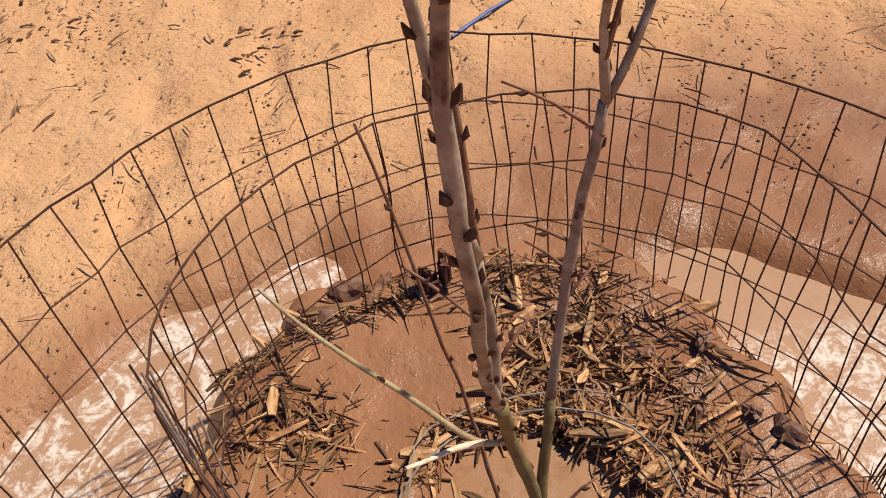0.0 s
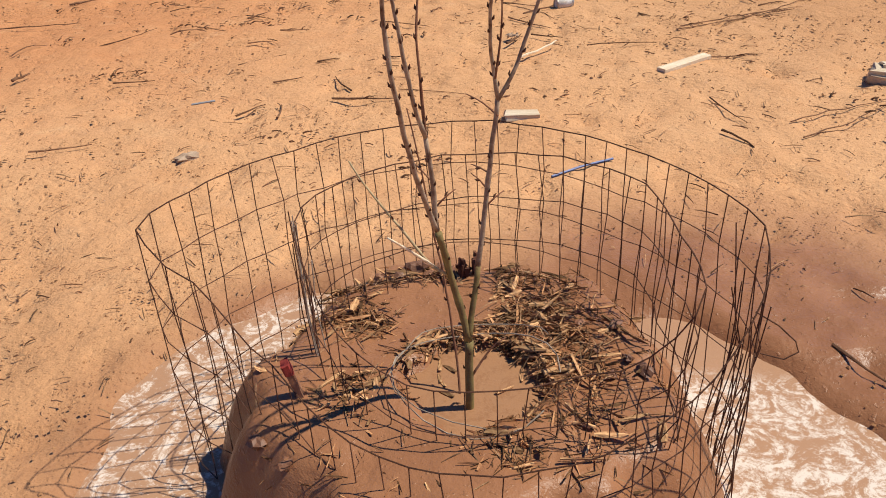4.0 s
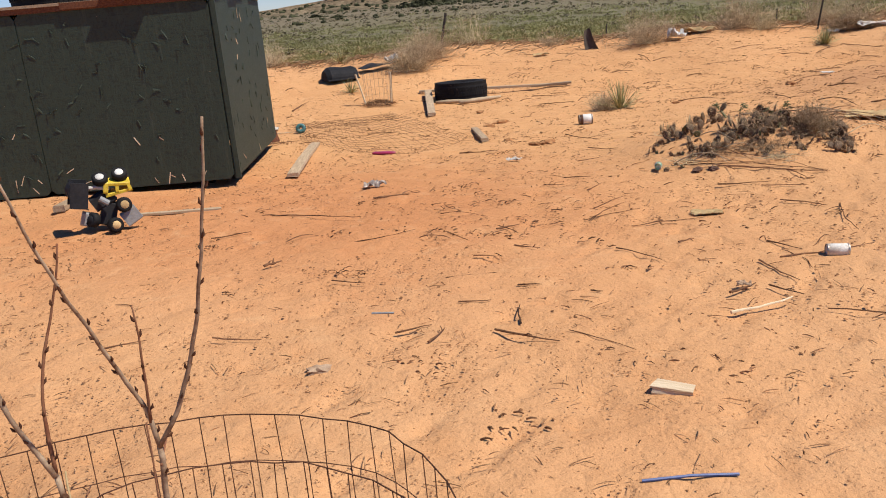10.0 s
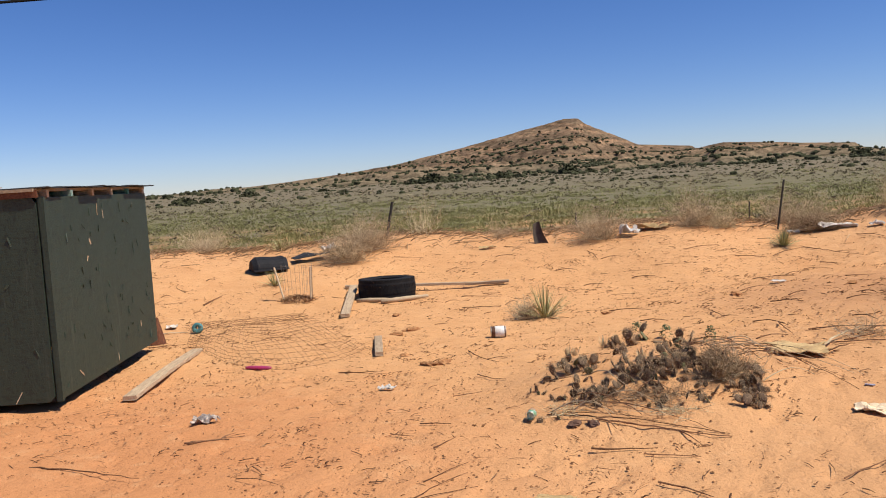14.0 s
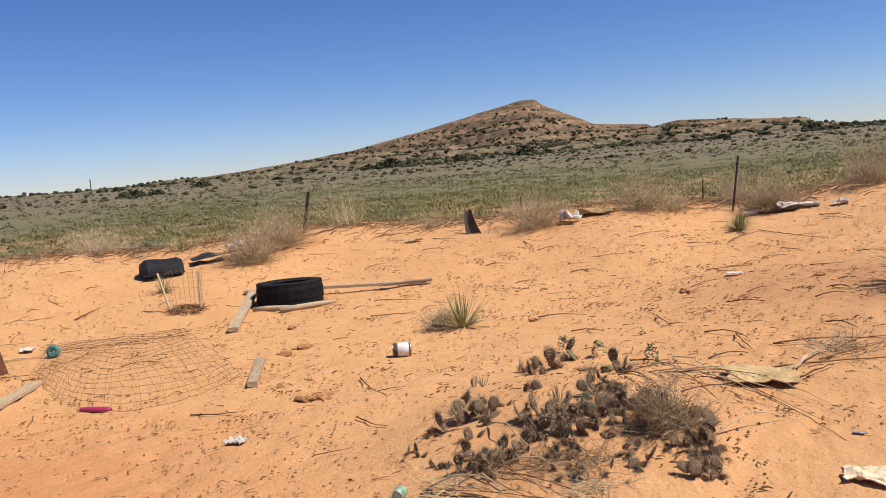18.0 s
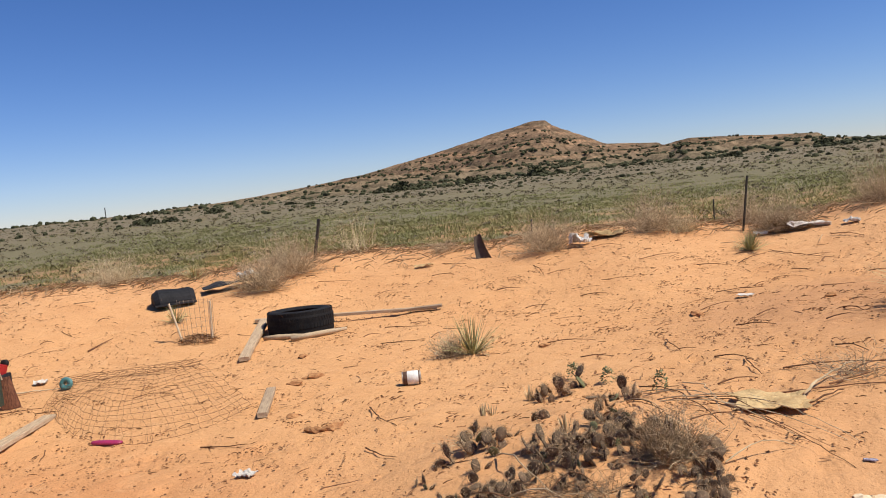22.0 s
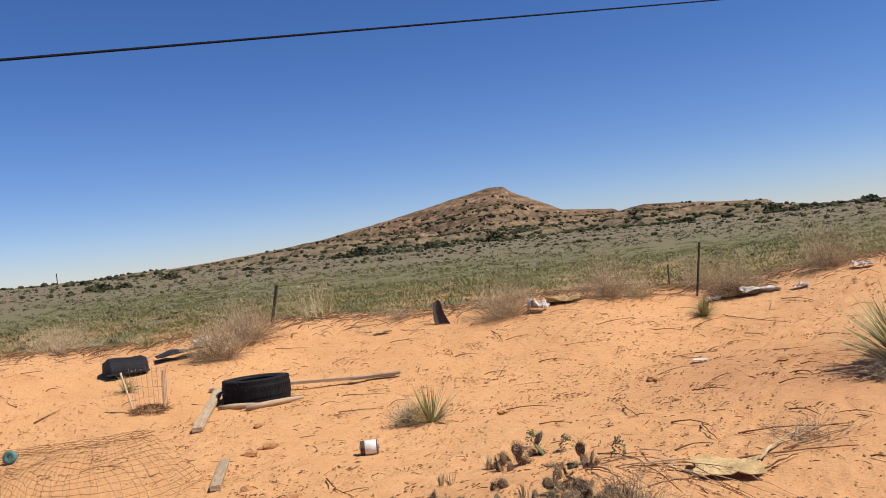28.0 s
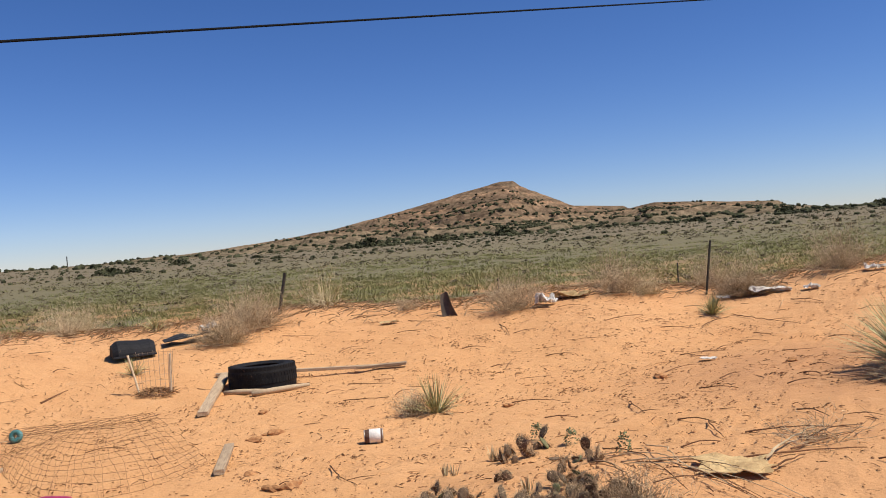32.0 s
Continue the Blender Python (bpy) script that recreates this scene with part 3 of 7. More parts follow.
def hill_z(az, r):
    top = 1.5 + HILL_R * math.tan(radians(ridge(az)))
    a = radians(az)
    x, y = 1.2 - math.sin(a) * r, 1.8 + math.cos(a) * r
    base = height(x, y) - 0.4
    u = (r - 330) / (HILL_R - 330)
    n = noise.fractal((x * 0.012, y * 0.012, 0.0), 0.8, 2.1, 5)
    if u <= 0:
        return base
    if u <= 1:
        rise = u ** 1.7 * (0.85 + 0.15 * S(0.75, 1.0, u)) / 1.0
        lift = (top - base) * rise + (n * 5.5 * math.sin(math.pi * min(1, u)) + 2.2 * noise.noise((x * 0.045, y * 0.045, 2.0)) * S(1.0, 0.9, u)) * min(1, (top - base) / 14)
        step = 5.2
        q = lift / step + 0.9 * noise.noise((az * 0.22, r * 0.004, 6.0))
        ledge = 0.35 + 0.5 * S(-0.2, 0.3, noise.noise((az * 0.35, q * 0.4, 3.0)))
        lift = (1 - ledge) * lift + ledge * (lift + step * (S(0.36, 0.64, q - math.floor(q)) - (q - math.floor(q))))
        if u > 0.93:
            w = (u - 0.93) / 0.07
            lift = lift * (1 - w) + (top - base) * w
        return base + lift
    return base + (top - base) * (1 - S(1, 1.35, u)) - 0.5


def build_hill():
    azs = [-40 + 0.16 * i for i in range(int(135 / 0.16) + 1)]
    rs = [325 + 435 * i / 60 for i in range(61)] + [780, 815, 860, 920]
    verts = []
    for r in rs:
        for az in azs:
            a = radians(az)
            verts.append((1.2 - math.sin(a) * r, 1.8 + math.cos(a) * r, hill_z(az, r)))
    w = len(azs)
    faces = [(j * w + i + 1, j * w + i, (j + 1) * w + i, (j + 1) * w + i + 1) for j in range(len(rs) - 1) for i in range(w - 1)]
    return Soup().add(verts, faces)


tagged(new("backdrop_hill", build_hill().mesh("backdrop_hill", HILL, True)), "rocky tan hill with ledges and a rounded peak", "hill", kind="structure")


def puff(soup, rng, x, y, z, w, h, count, leaf):
    """A small shrub: leaf shards over an uneven dome."""
    for _ in range(count):
        a, e = rng.uniform(0, 2 * math.pi), rng.uniform(0.05, 1.45)
        s = rng.uniform(0.6, 1.0)
        c = Vector((x + w * s * math.cos(a) * math.cos(e), y + w * s * math.sin(a) * math.cos(e), z + h * s * math.sin(e)))
        d = Vector((rng.uniform(-1, 1), rng.uniform(-1, 1), rng.uniform(-0.2, 1))) * leaf
        g = Vector((rng.uniform(-1, 1), rng.uniform(-1, 1), rng.uniform(-0.6, 0.6))) * leaf
        soup.add([c - d * 0.6, c + g, c + d, c - g * 0.7], [(0, 1, 2, 3)])


def polar(rng, r, lo, hi):
    az = radians(rng.uniform(lo, hi))
    return 1.2 - math.sin(az) * r, 1.8 + math.cos(az) * r, math.degrees(az)


def juniper(soup, rng, x, y, z, w):
    """A low rounded crown of a few uneven clumps."""
    for _ in range(3):
        k = w * rng.uniform(0.45, 0.75)
        soup.lump((x + rng.uniform(-0.45, 0.45) * w, y + rng.uniform(-0.45, 0.45) * w, z + k * rng.uniform(0.35, 0.7)), (k, k, k * rng.uniform(0.75, 1.0)), rng, 0.25, None, 3, 6)


def far_plants():
    rng = random.Random(5)
    trees, sage = Soup(), Soup()
    for _ in range(10000):  # dots of juniper on the slopes
        r = 345 + 385 * rng.random() ** 0.7
        x, y, az = polar(rng, r, -30, 72)
        steep = S(3, 12, az) * (1 - S(38, 50, az))
        if rng.random() > 0.18 + 0.82 * steep or noise.noise((x * 0.01, y * 0.01, 9.0)) < rng.uniform(-0.9, 0.3):
            continue
        if r > 680 and rng.random() < 0.5:
            continue
        juniper(trees, rng, x, y, hill_z(az, r) - 0.2, rng.uniform(0.8, 1.5) + 1.0 * rng.random() ** 3)
    for _ in range(1500):  # dark shrubs dotted over the plain
        r = rng.uniform(90, 345)
        x, y, az = polar(rng, r, -30, 72)
        juniper(trees, rng, x, y, height(x, y) - 0.1, rng.uniform(0.2, 0.5))
    for _ in range(800):  # a darker band at the foot of the hill
        r = rng.uniform(215, 345)
        x, y, az = polar(rng, r, -12, 60)
        if noise.noise((az * 0.35, r * 0.05, 0.0)) < 0.0 or rng.random() < 0.6 * S(36, 46, az):
            continue
        juniper(trees, rng, x, y, height(x, y) - 0.3, rng.uniform(0.6, 1.6))
    for az, r, w, h in ((38.6, 250, 4.2, 3.0), (40.0, 240, 2.6, 1.8), (37.3, 255, 2.4, 1.6), (33.8, 250, 3.3, 2.3), (32.6, 255, 2.2, 1.5), (29.25, 260, 4.4, 3.2), (27.8, 262, 2.4, 1.7), (40.6, 70, 0.35, 0.35), (55.0, 112, 2.3, 1.1), (53.6, 118, 1.4, 0.8), (50.9, 150, 2.2, 1.2), (44.6, 135, 1.2, 0.8), (46.0, 160, 1.6, 0.9), (16.5, 250, 2.6, 1.5), (11.1, 300, 4.4, 2.8), (5.7, 280, 3.4, 2.6), (0.8, 300, 3.6, 2.4), (-6, 250, 4, 2.6)):
        a = radians(az)
        x, y = 1.2 - math.sin(a) * r, 1.8 + math.cos(a) * r
        puff(trees, rng, x, y, height(x, y) - 0.3, w, h, 260, w * 0.15)
        for _ in range(4):
            juniper(trees, rng, x + rng.uniform(-0.5, 0.5) * w, y + rng.uniform(-0.5, 0.5) * w, height(x, y) - 0.3, h * rng.uniform(0.5, 0.75))
    solid("juniper_scrub", trees, JUNIPER, "scattered dark green junipers on the slopes and plain", "trees", kind="stuff")
    for _ in range(16000):
        r = 17 * (340 / 17) ** (rng.random() ** 0.75)
        x, y, az = polar(rng, r, -32, 80)
        if noise.noise((x * 0.05, y * 0.05, 4.0)) < rng.uniform(-0.6, 0.15):
            continue
        if r < 60 and rng.random() < 0.72:
            continue
        w = rng.uniform(0.1, 0.26) * (1 + r / 300)
        puff(sage, rng, x, y, height(x, y) - 0.04, w, w * rng.uniform(0.6, 0.9), 10 if r > 60 else 30, w * (0.36 if r > 60 else 0.2))
    solid("sagebrush", sage, SAGE, "grey-green sagebrush covering the plain", "shrubs", kind="stuff")
    grass = Soup()
    for _ in range(42000):
        r = 16.0 * (120 / 16.0) ** (rng.random() ** 1.1)
        x, y, az = polar(rng, r, -30, 80)
        band = noise.noise((x * 0.09, y * 0.09, 1.0)) + 0.5 * noise.noise((x * 0.4, y * 0.4, 2.0))
        thin = 0.02 + 0.85 * S(32, 75, r) + 0.72 * (1 - S(22, 27, r)) * S(18, 26, az) * (1 - S(56, 60, az)) + 0.3 * (1 - S(19, 23, r))
        if band < rng.uniform(-0.6, 0.25) or rng.random() < thin:
            continue
        z = height(x, y) - 0.02
        tall = rng.uniform(0.07, 0.17) + 0.12 * rng.random() ** 4
        for _ in range(11):
            a, q = rng.uniform(0, 6.283), rng.uniform(0.02, 0.24) * (1 + r / 60)
            bx, by = x + q * math.cos(a), y + q * math.sin(a)
            wd = 0.0036 + 0.00036 * r
            lean, tip = rng.uniform(-0.15, 0.15), rng.uniform(-0.15, 0.15)
            grass.add([(bx - wd, by, z), (bx + wd, by + wd * 0.5, z), (bx + lean, by + tip, z + tall * rng.uniform(0.4, 0.9))], [(0, 1, 2)])
    solid("field_grass", grass, FIELD, "thin green spring grass on the plain", "grass", kind="stuff")


far_plants()


# ---------------------------------------------------------------- puddles round the mound
def ring_water(name, a0, a1, inner, outer, z, material, label):
    n = 60

    def at(u, v):
        a = radians(a0 + (a1 - a0) * u)
        r = inner + (outer - inner) * v
        return MOUND[0] + r * math.cos(a), MOUND[1] + r * math.sin(a), z + 0.002 * noise.noise((u * 9, v * 9, 2.0))

    return solid(name, Soup().sheet(n, 14, at), material, label, "water", kind="structure", smooth=True)


ring_water("water_trench", 88, 300, 0.42, 0.9, 0.044, FOAM, "foamy muddy water in the trench round the mound")
ring_water("water_puddle", -70, 62, 0.42, 0.93, 0.045, FOAM_DRIFT, "foamy muddy puddle beside the mound")
def pool_at(u, v):
    c, d = math.cos(2 * math.pi * u), math.sin(2 * math.pi * u)
    r = v * (0.15 + 0.015 * noise.noise((3 * c, 3 * d, 1.0)))
    return POOL[0] + r * c, POOL[1] + r * d, 0.2555


pool = Soup().sheet(40, 8, pool_at)
solid("water_pool", pool, MUDWATER, "still brown water pooled at the foot of the sapling", "water", kind="structure", smooth=True)


# ---------------------------------------------------------------- welded wire guard round the sapling
def smooth_path(ctrl, closed, step):
    """Catmull-Rom through the control points, cut at even steps."""
    ctrl = [Vector(p) for p in ctrl]
    n, out = len(ctrl), []
    for i in range(n if closed else n - 1):
        p = [ctrl[(i + k) % n] if closed else ctrl[min(max(i + k, 0), n - 1)] for k in (-1, 0, 1, 2)]
        for s in range(24):
            u = s / 24
            out.append(0.5 * (2 * p[1] + (p[2] - p[0]) * u + (2 * p[0] - 5 * p[1] + 4 * p[2] - p[3]) * u * u + (3 * p[1] - p[0] - 3 * p[2] + p[3]) * u ** 3))
    out.append(out[0].copy() if closed else ctrl[-1])
    even, left = [out[0]], step
    for a, b in zip(out, out[1:]):
        d = (b - a).length
        while left <= d:
            even.append(a.lerp(b, left / d))
            a, d, left = even[-1], d - left, step
        left -= d
    return even


def wire_guard():
    rng = random.Random(11)
    guard = thing("wire_tree_guard", "rusty welded wire mesh guard rolled round the sapling", "wire fence")
    outer = [(-0.29, 0.86, 0.61), (-0.235, 1.06, 0.61), (-0.10, 1.245, 0.605), (0.08, 1.365, 0.6), (0.25, 1.405, 0.6), (0.42, 1.35, 0.6), (0.57, 1.245, 0.6), (0.685, 1.12, 0.6), (0.762, 0.975, 0.59), (0.74, 0.84, 0.53), (0.64, 0.72, 0.44), (0.48, 0.645, 0.37), (0.28, 0.615, 0.34), (0.1, 0.66, 0.36), (-0.06, 0.77, 0.42), (-0.19, 0.84, 0.51)]
    inner = [(-0.05, 0.98, 0.57), (-0.02, 1.13, 0.57), (0.08, 1.23, 0.57), (0.18, 1.285, 0.57), (0.3, 1.30, 0.57), (0.43, 1.28, 0.57), (0.545, 1.215, 0.57), (0.6, 1.12, 0.57), (0.62, 1.0, 0.57), (0.65, 0.81, 0.57), (0.58, 0.79, 0.46), (0.45, 0.775, 0.41), (0.3, 0.745, 0.4), (0.15, 0.77, 0.4), (0.02, 0.86, 0.47)]
    for ctrl, foot, seed in ((outer, 1.0, 1.0), (inner, 0.97, 5.0)):
        line = smooth_path(ctrl, True, 0.0508)
        cols = []
        for i, top in enumerate(line):
            centre = Vector((0.24, 0.95, 0))
            low = centre + (Vector((top.x, top.y, 0)) - centre) * foot
            ground = height(low.x, low.y) - 0.03
            wob = Vector((noise.noise((i * 0.37, seed, 0)), noise.noise((i * 0.37, seed, 4.0)), 0)) * 0.012
            kink = rng.uniform(-0.008, 0.008)
            col = []
            for k in range(7):
                z = top.z - 0.1016 * k
                u = min(1.0, max(0.0, (top.z - z) / max(0.1, top.z - ground)))
                p = Vector((top.x, top.y, 0)).lerp(low, u) + wob * math.sin(u * 3.1)
                p.x += kink * (k % 2) + rng.uniform(-0.0025, 0.0025)
                p.y += kink * 0.6 * ((k + 1) % 2)
                p.z = z + rng.uniform(-0.003, 0.003)
                if z <= ground:
                    p.z = ground
                    col.append(p)
                    break
                col.append(p)
            cols.append(col)
        for col in cols[:-1]:
            part("upright_wire", Soup().tube(col, 0.0011, 5), RUST, guard)
        deep = max(len(c) for c in cols)
        for k in range(deep - 1):
            run = []
            for col in cols + [cols[0]]:
                if k < len(col) - 1:
                    run.append(col[k] + Vector((0, 0, 0.001)))
                else:
                    if len(run) > 2:
                        part("hoop_wire", Soup().tube(run, 0.0011 if k else 0.0014, 5), RUST, guard)
                    run = []
            if len(run) > 2:
                part("hoop_wire", Soup().tube(run, 0.0011 if k else 0.0014, 5), RUST, guard)
    # loose ends bunched at the side, and the rolled seam
    for i in range(10):
        x, y = 0.755 + rng.uniform(-0.02, 0.02), 0.94 + rng.uniform(-0.05, 0.05)
        top = rng.uniform(0.38, 0.6)
        pts = [(x + rng.uniform(-0.03, 0.03), y, top), (x + rng.uniform(-0.012, 0.012), y, 0.36 + rng.uniform(-0.02, 0.02)), (x - 0.02 + rng.uniform(-0.02, 0.02), y - 0.03, 0.2), (x - 0.045 + rng.uniform(-0.02, 0.02), y - 0.05, height(x, y) - 0.02)]
        part("loose_wire", Soup().tube(pts, 0.0012, 5), RUST, guard)
    for i in range(10):
        x, y = -0.05 + rng.uniform(-0.012, 0.012), 0.98 + rng.uniform(-0.02, 0.02)
        pts = [(x + rng.uniform(-0.01, 0.01), y, rng.uniform(0.45, 0.6)), (x, y, 0.38), (x + 0.012, y - 0.01, 0.27), (x + rng.uniform(0, 0.03), y - 0.02, 0.17)]
        part("loose_wire", Soup().tube(pts, 0.0012, 5), STEEL if i % 3 else RUST, guard)
    hook = [(0.77, 0.98, 0.42), (0.81, 0.97, 0.4), (0.84, 0.96, 0.375), (0.845, 0.95, 0.36), (0.82, 0.94, 0.35), (0.78, 0.94, 0.36)]
    part("loose_wire", Soup().tube(hook, 0.0014, 6), RUST, guard)


wire_guard()


# ---------------------------------------------------------------- the sapling
def sapling():
    rng = random.Random(21)
    tree = thing("cottonwood_sapling", "leafless cottonwood sapling with budding grey and green stems", "tree", (0, 0, 0))

    def limb(name, pts, r0, r1, material, buds=0, seg=8):
        line = smooth_path(pts, False, 0.02)
        n = len(line)
        line = [p + Vector((noise.noise((i * 0.35, pts[0][0] * 9, 0)), noise.noise((i * 0.35, 5, pts[0][1] * 7)), 0)) * 0.0025 for i, p in enumerate(line)]
        radii = [r0 + (r1 - r0) * i / max(1, n - 1) for i in range(n)]
        radii = [r * (1 + 0.18 * (rng.random() < 0.14)) for r in radii]
        ob = part(name, Soup().tube(line, radii, seg), material, tree, smooth=True)
        for k in range(buds):
            i = min(n - 2, 1 + int((k + rng.uniform(0.2, 0.8)) / buds * (n - 2)))
            d = (line[i + 1] - line[i]).normalized()
            side = (d.orthogonal().normalized() * math.cos(k * 2.4) + d.cross(d.orthogonal()).normalized() * math.sin(k * 2.4)).normalized()
            tip = line[i] + side * (radii[i] + 0.003) + d * 0.0085
            q = Soup().tube([line[i] + side * radii[i] * 0.6, line[i] + side * (radii[i] + 0.0018) + d * 0.003, tip], [0.0016, 0.0021, 0.0005], 5)
            part("bud", q, BUD, ob)
        return ob

    limb("trunk", [(0.272, 0.868, 0.2), (0.272, 0.87, 0.25), (0.273, 0.875, 0.33), (0.274, 0.88, 0.414)], 0.0082, 0.0072, BARK_GREEN, 2, 10)
    limb("stem", [(0.274, 0.88, 0.4), (0.262, 0.884, 0.46), (0.248, 0.879, 0.53), (0.241, 0.864, 0.59), (0.235, 0.846, 0.643)], 0.0064, 0.0056, BARK_GREEN, 3, 9)
    limb("stem", [(0.274, 0.88, 0.4), (0.279, 0.893, 0.455), (0.286, 0.905, 0.5), (0.291, 0.914, 0.545)], 0.0055, 0.0049, BARK_GREEN, 3, 9)
    limb("stem", [(0.289, 0.911, 0.53), (0.291, 0.915, 0.545), (0.299, 0.926, 0.609), (0.308, 0.934, 0.69), (0.318, 0.935, 0.77), (0.326, 0.933, 0.829)], 0.0045, 0.0039, BARK_GREY, 6, 9)
    limb("branch", [(0.235, 0.846, 0.64), (0.228, 0.817, 0.693), (0.222, 0.794, 0.743), (0.218, 0.772, 0.793), (0.214, 0.752, 0.843), (0.211, 0.738, 0.893), (0.208, 0.729, 0.943), (0.205, 0.724, 0.993), (0.207, 0.718, 1.043), (0.211, 0.708, 1.093), (0.214, 0.699, 1.143), (0.214, 0.69, 1.193), (0.212, 0.677, 1.3)], 0.0046, 0.0017, BARK_GREY, 34)
    limb("branch", [(0.235, 0.846, 0.64), (0.233, 0.846, 0.7), (0.23, 0.845, 0.76), (0.226, 0.843, 0.806)], 0.0042, 0.0037, BARK_GREY, 5)
    limb("branch", [(0.227, 0.843, 0.8), (0.216, 0.824, 0.856), (0.213, 0.809, 0.906), (0.208, 0.803, 0.956), (0.202, 0.8, 1.006), (0.2, 0.793, 1.056), (0.198, 0.787, 1.106), (0.195, 0.783, 1.156), (0.189, 0.78, 1.206), (0.182, 0.775, 1.3)], 0.0035, 0.0015, BARK_GREY, 26)
    limb("branch", [(0.227, 0.844, 0.803), (0.224, 0.846, 0.856), (0.221, 0.852, 0.906), (0.219, 0.866, 0.956), (0.221, 0.885, 1.006), (0.231, 0.898, 1.056), (0.24, 0.908, 1.11)], 0.0026, 0.0012, BARK_RED, 10, 6)
    limb("branch", [(0.326, 0.933, 0.825), (0.32, 0.928, 0.877), (0.319, 0.908, 0.927), (0.322, 0.888, 0.977), (0.329, 0.866, 1.027), (0.338, 0.843, 1.077), (0.344, 0.824, 1.127), (0.349, 0.809, 1.177), (0.353, 0.792, 1.24)], 0.0032, 0.0014, BARK_GREY, 18)
    limb("branch", [(0.326, 0.933, 0.825), (0.338, 0.939, 0.845), (0.355, 0.95, 0.877), (0.372, 0.962, 0.927), (0.389, 0.97, 0.977), (0.406, 0.973, 1.027), (0.421, 0.975, 1.077), (0.433, 0.978, 1.127), (0.444, 0.981, 1.177), (0.454, 0.986, 1.24)], 0.0033, 0.0014, BARK_GREY, 16)
    limb("branch", [(0.322, 0.93, 0.86), (0.33, 0.928, 0.909), (0.335, 0.927, 0.95), (0.334, 0.929, 0.991), (0.332, 0.93, 1.036)], 0.0022, 0.001, BARK_RED, 5, 5)
    limb("shoot", [(0.247, 0.878, 0.535), (0.216, 0.866, 0.564), (0.163, 0.885, 0.625), (0.118, 0.9, 0.676), (0.079, 0.919, 0.726)], 0.003, 0.0014, surface("yellow_green_bark", (0.5, 0.37, 0.18), (0.36, 0.25, 0.12), 40, 0.6, 0.3, spread=0), 5, 6)
    limb("peeled_shoot", [(0.222, 0.866, 0.56), (0.195, 0.84, 0.6), (0.161, 0.801, 0.652)], 0.0026, 0.0016, PALEWOOD, 0, 6)
    limb("shoot", [(0.252, 0.9, 0.24), (0.24, 0.935, 0.33), (0.222, 0.965, 0.46), (0.197, 0.985, 0.6), (0.182, 1.0, 0.7), (0.165, 1.01, 0.78)], 0.0026, 0.0013, BARK_RED, 5, 6)
    limb("shoot", [(0.276, 0.876, 0.32), (0.31, 0.9, 0.37), (0.345, 0.905, 0.4)], 0.0026, 0.0012, BARK_RED, 2, 5)
    for root, tip in (((0.326, 0.93, 0.8), (0.27, 0.985, 0.815)), ((0.309, 0.935, 0.7), (0.262, 0.97, 0.7)), ((0.235, 0.848, 0.72), (0.175, 0.91, 0.74)), ((0.303, 0.93, 0.64), (0.345, 0.95, 0.67)), ((0.306, 0.935, 0.67), (0.275, 0.955, 0.69)), ((0.236, 0.852, 0.68), (0.275, 0.88, 0.705))):
        a, b = Vector(root), Vector(tip)
        limb("side_twig", [a, a.lerp(b, 0.5) + Vector((0, 0, 0.004)), b], 0.0017, 0.0009, BARK_RED, 1, 5)


sapling()


# ---------------------------------------------------------------- small makers
def on(x, y, up=0.0):
    return Vector((x, y, height(x, y) + up))


def between(a, b, lift=0.0, roll=0.0):
    """Pose of a long thing whose x axis runs from a to b, and its length."""
    a, b = Vector(a), Vector(b)
    d = b - a
    m = d.to_track_quat("X", "Z").to_matrix().to_4x4()
    return Matrix.Translation((a + b) / 2 + Vector((0, 0, lift))) @ m @ Matrix.Rotation(roll, 4, "X"), d.length


def plank(name, a, b, width, thick, material, label, category="plank", group="", lift=(0, 0), seed=0, bow=0.0):
    rng = random.Random(seed)
    p, q = on(*a, thick / 2 + lift[0]), on(*b, thick / 2 + lift[1])
    m, length = between(p, q)
    s = Soup()
    n = 7
    for i in range(n + 1):
        u = i / n
        c = Vector(((u - 0.5) * length, 0, bow * math.sin(math.pi * u)))
        w, t = width / 2 * (1 + rng.uniform(-0.02, 0.02)), thick / 2
        e = t * 0.25
        ring = [(w, t - e), (w - e, t), (e - w, t), (-w, t - e), (-w, e - t), (e - w, -t), (w - e, -t), (w, e - t)]
        s.v += [tuple(c + Vector((rng.uniform(-0.004, 0.004) * (i in (0, n)), y, z))) for y, z in ring]
    for i in range(n):
        for k in range(8):
            s.f.append((i * 8 + k, i * 8 + (k + 1) % 8, i * 8 + 8 + (k + 1) % 8, i * 8 + 8 + k))
    s.f += [tuple(range(8))[::-1], tuple(range(n * 8, n * 8 + 8))]
    return solid(name, s, material, label, category, group, at=m)


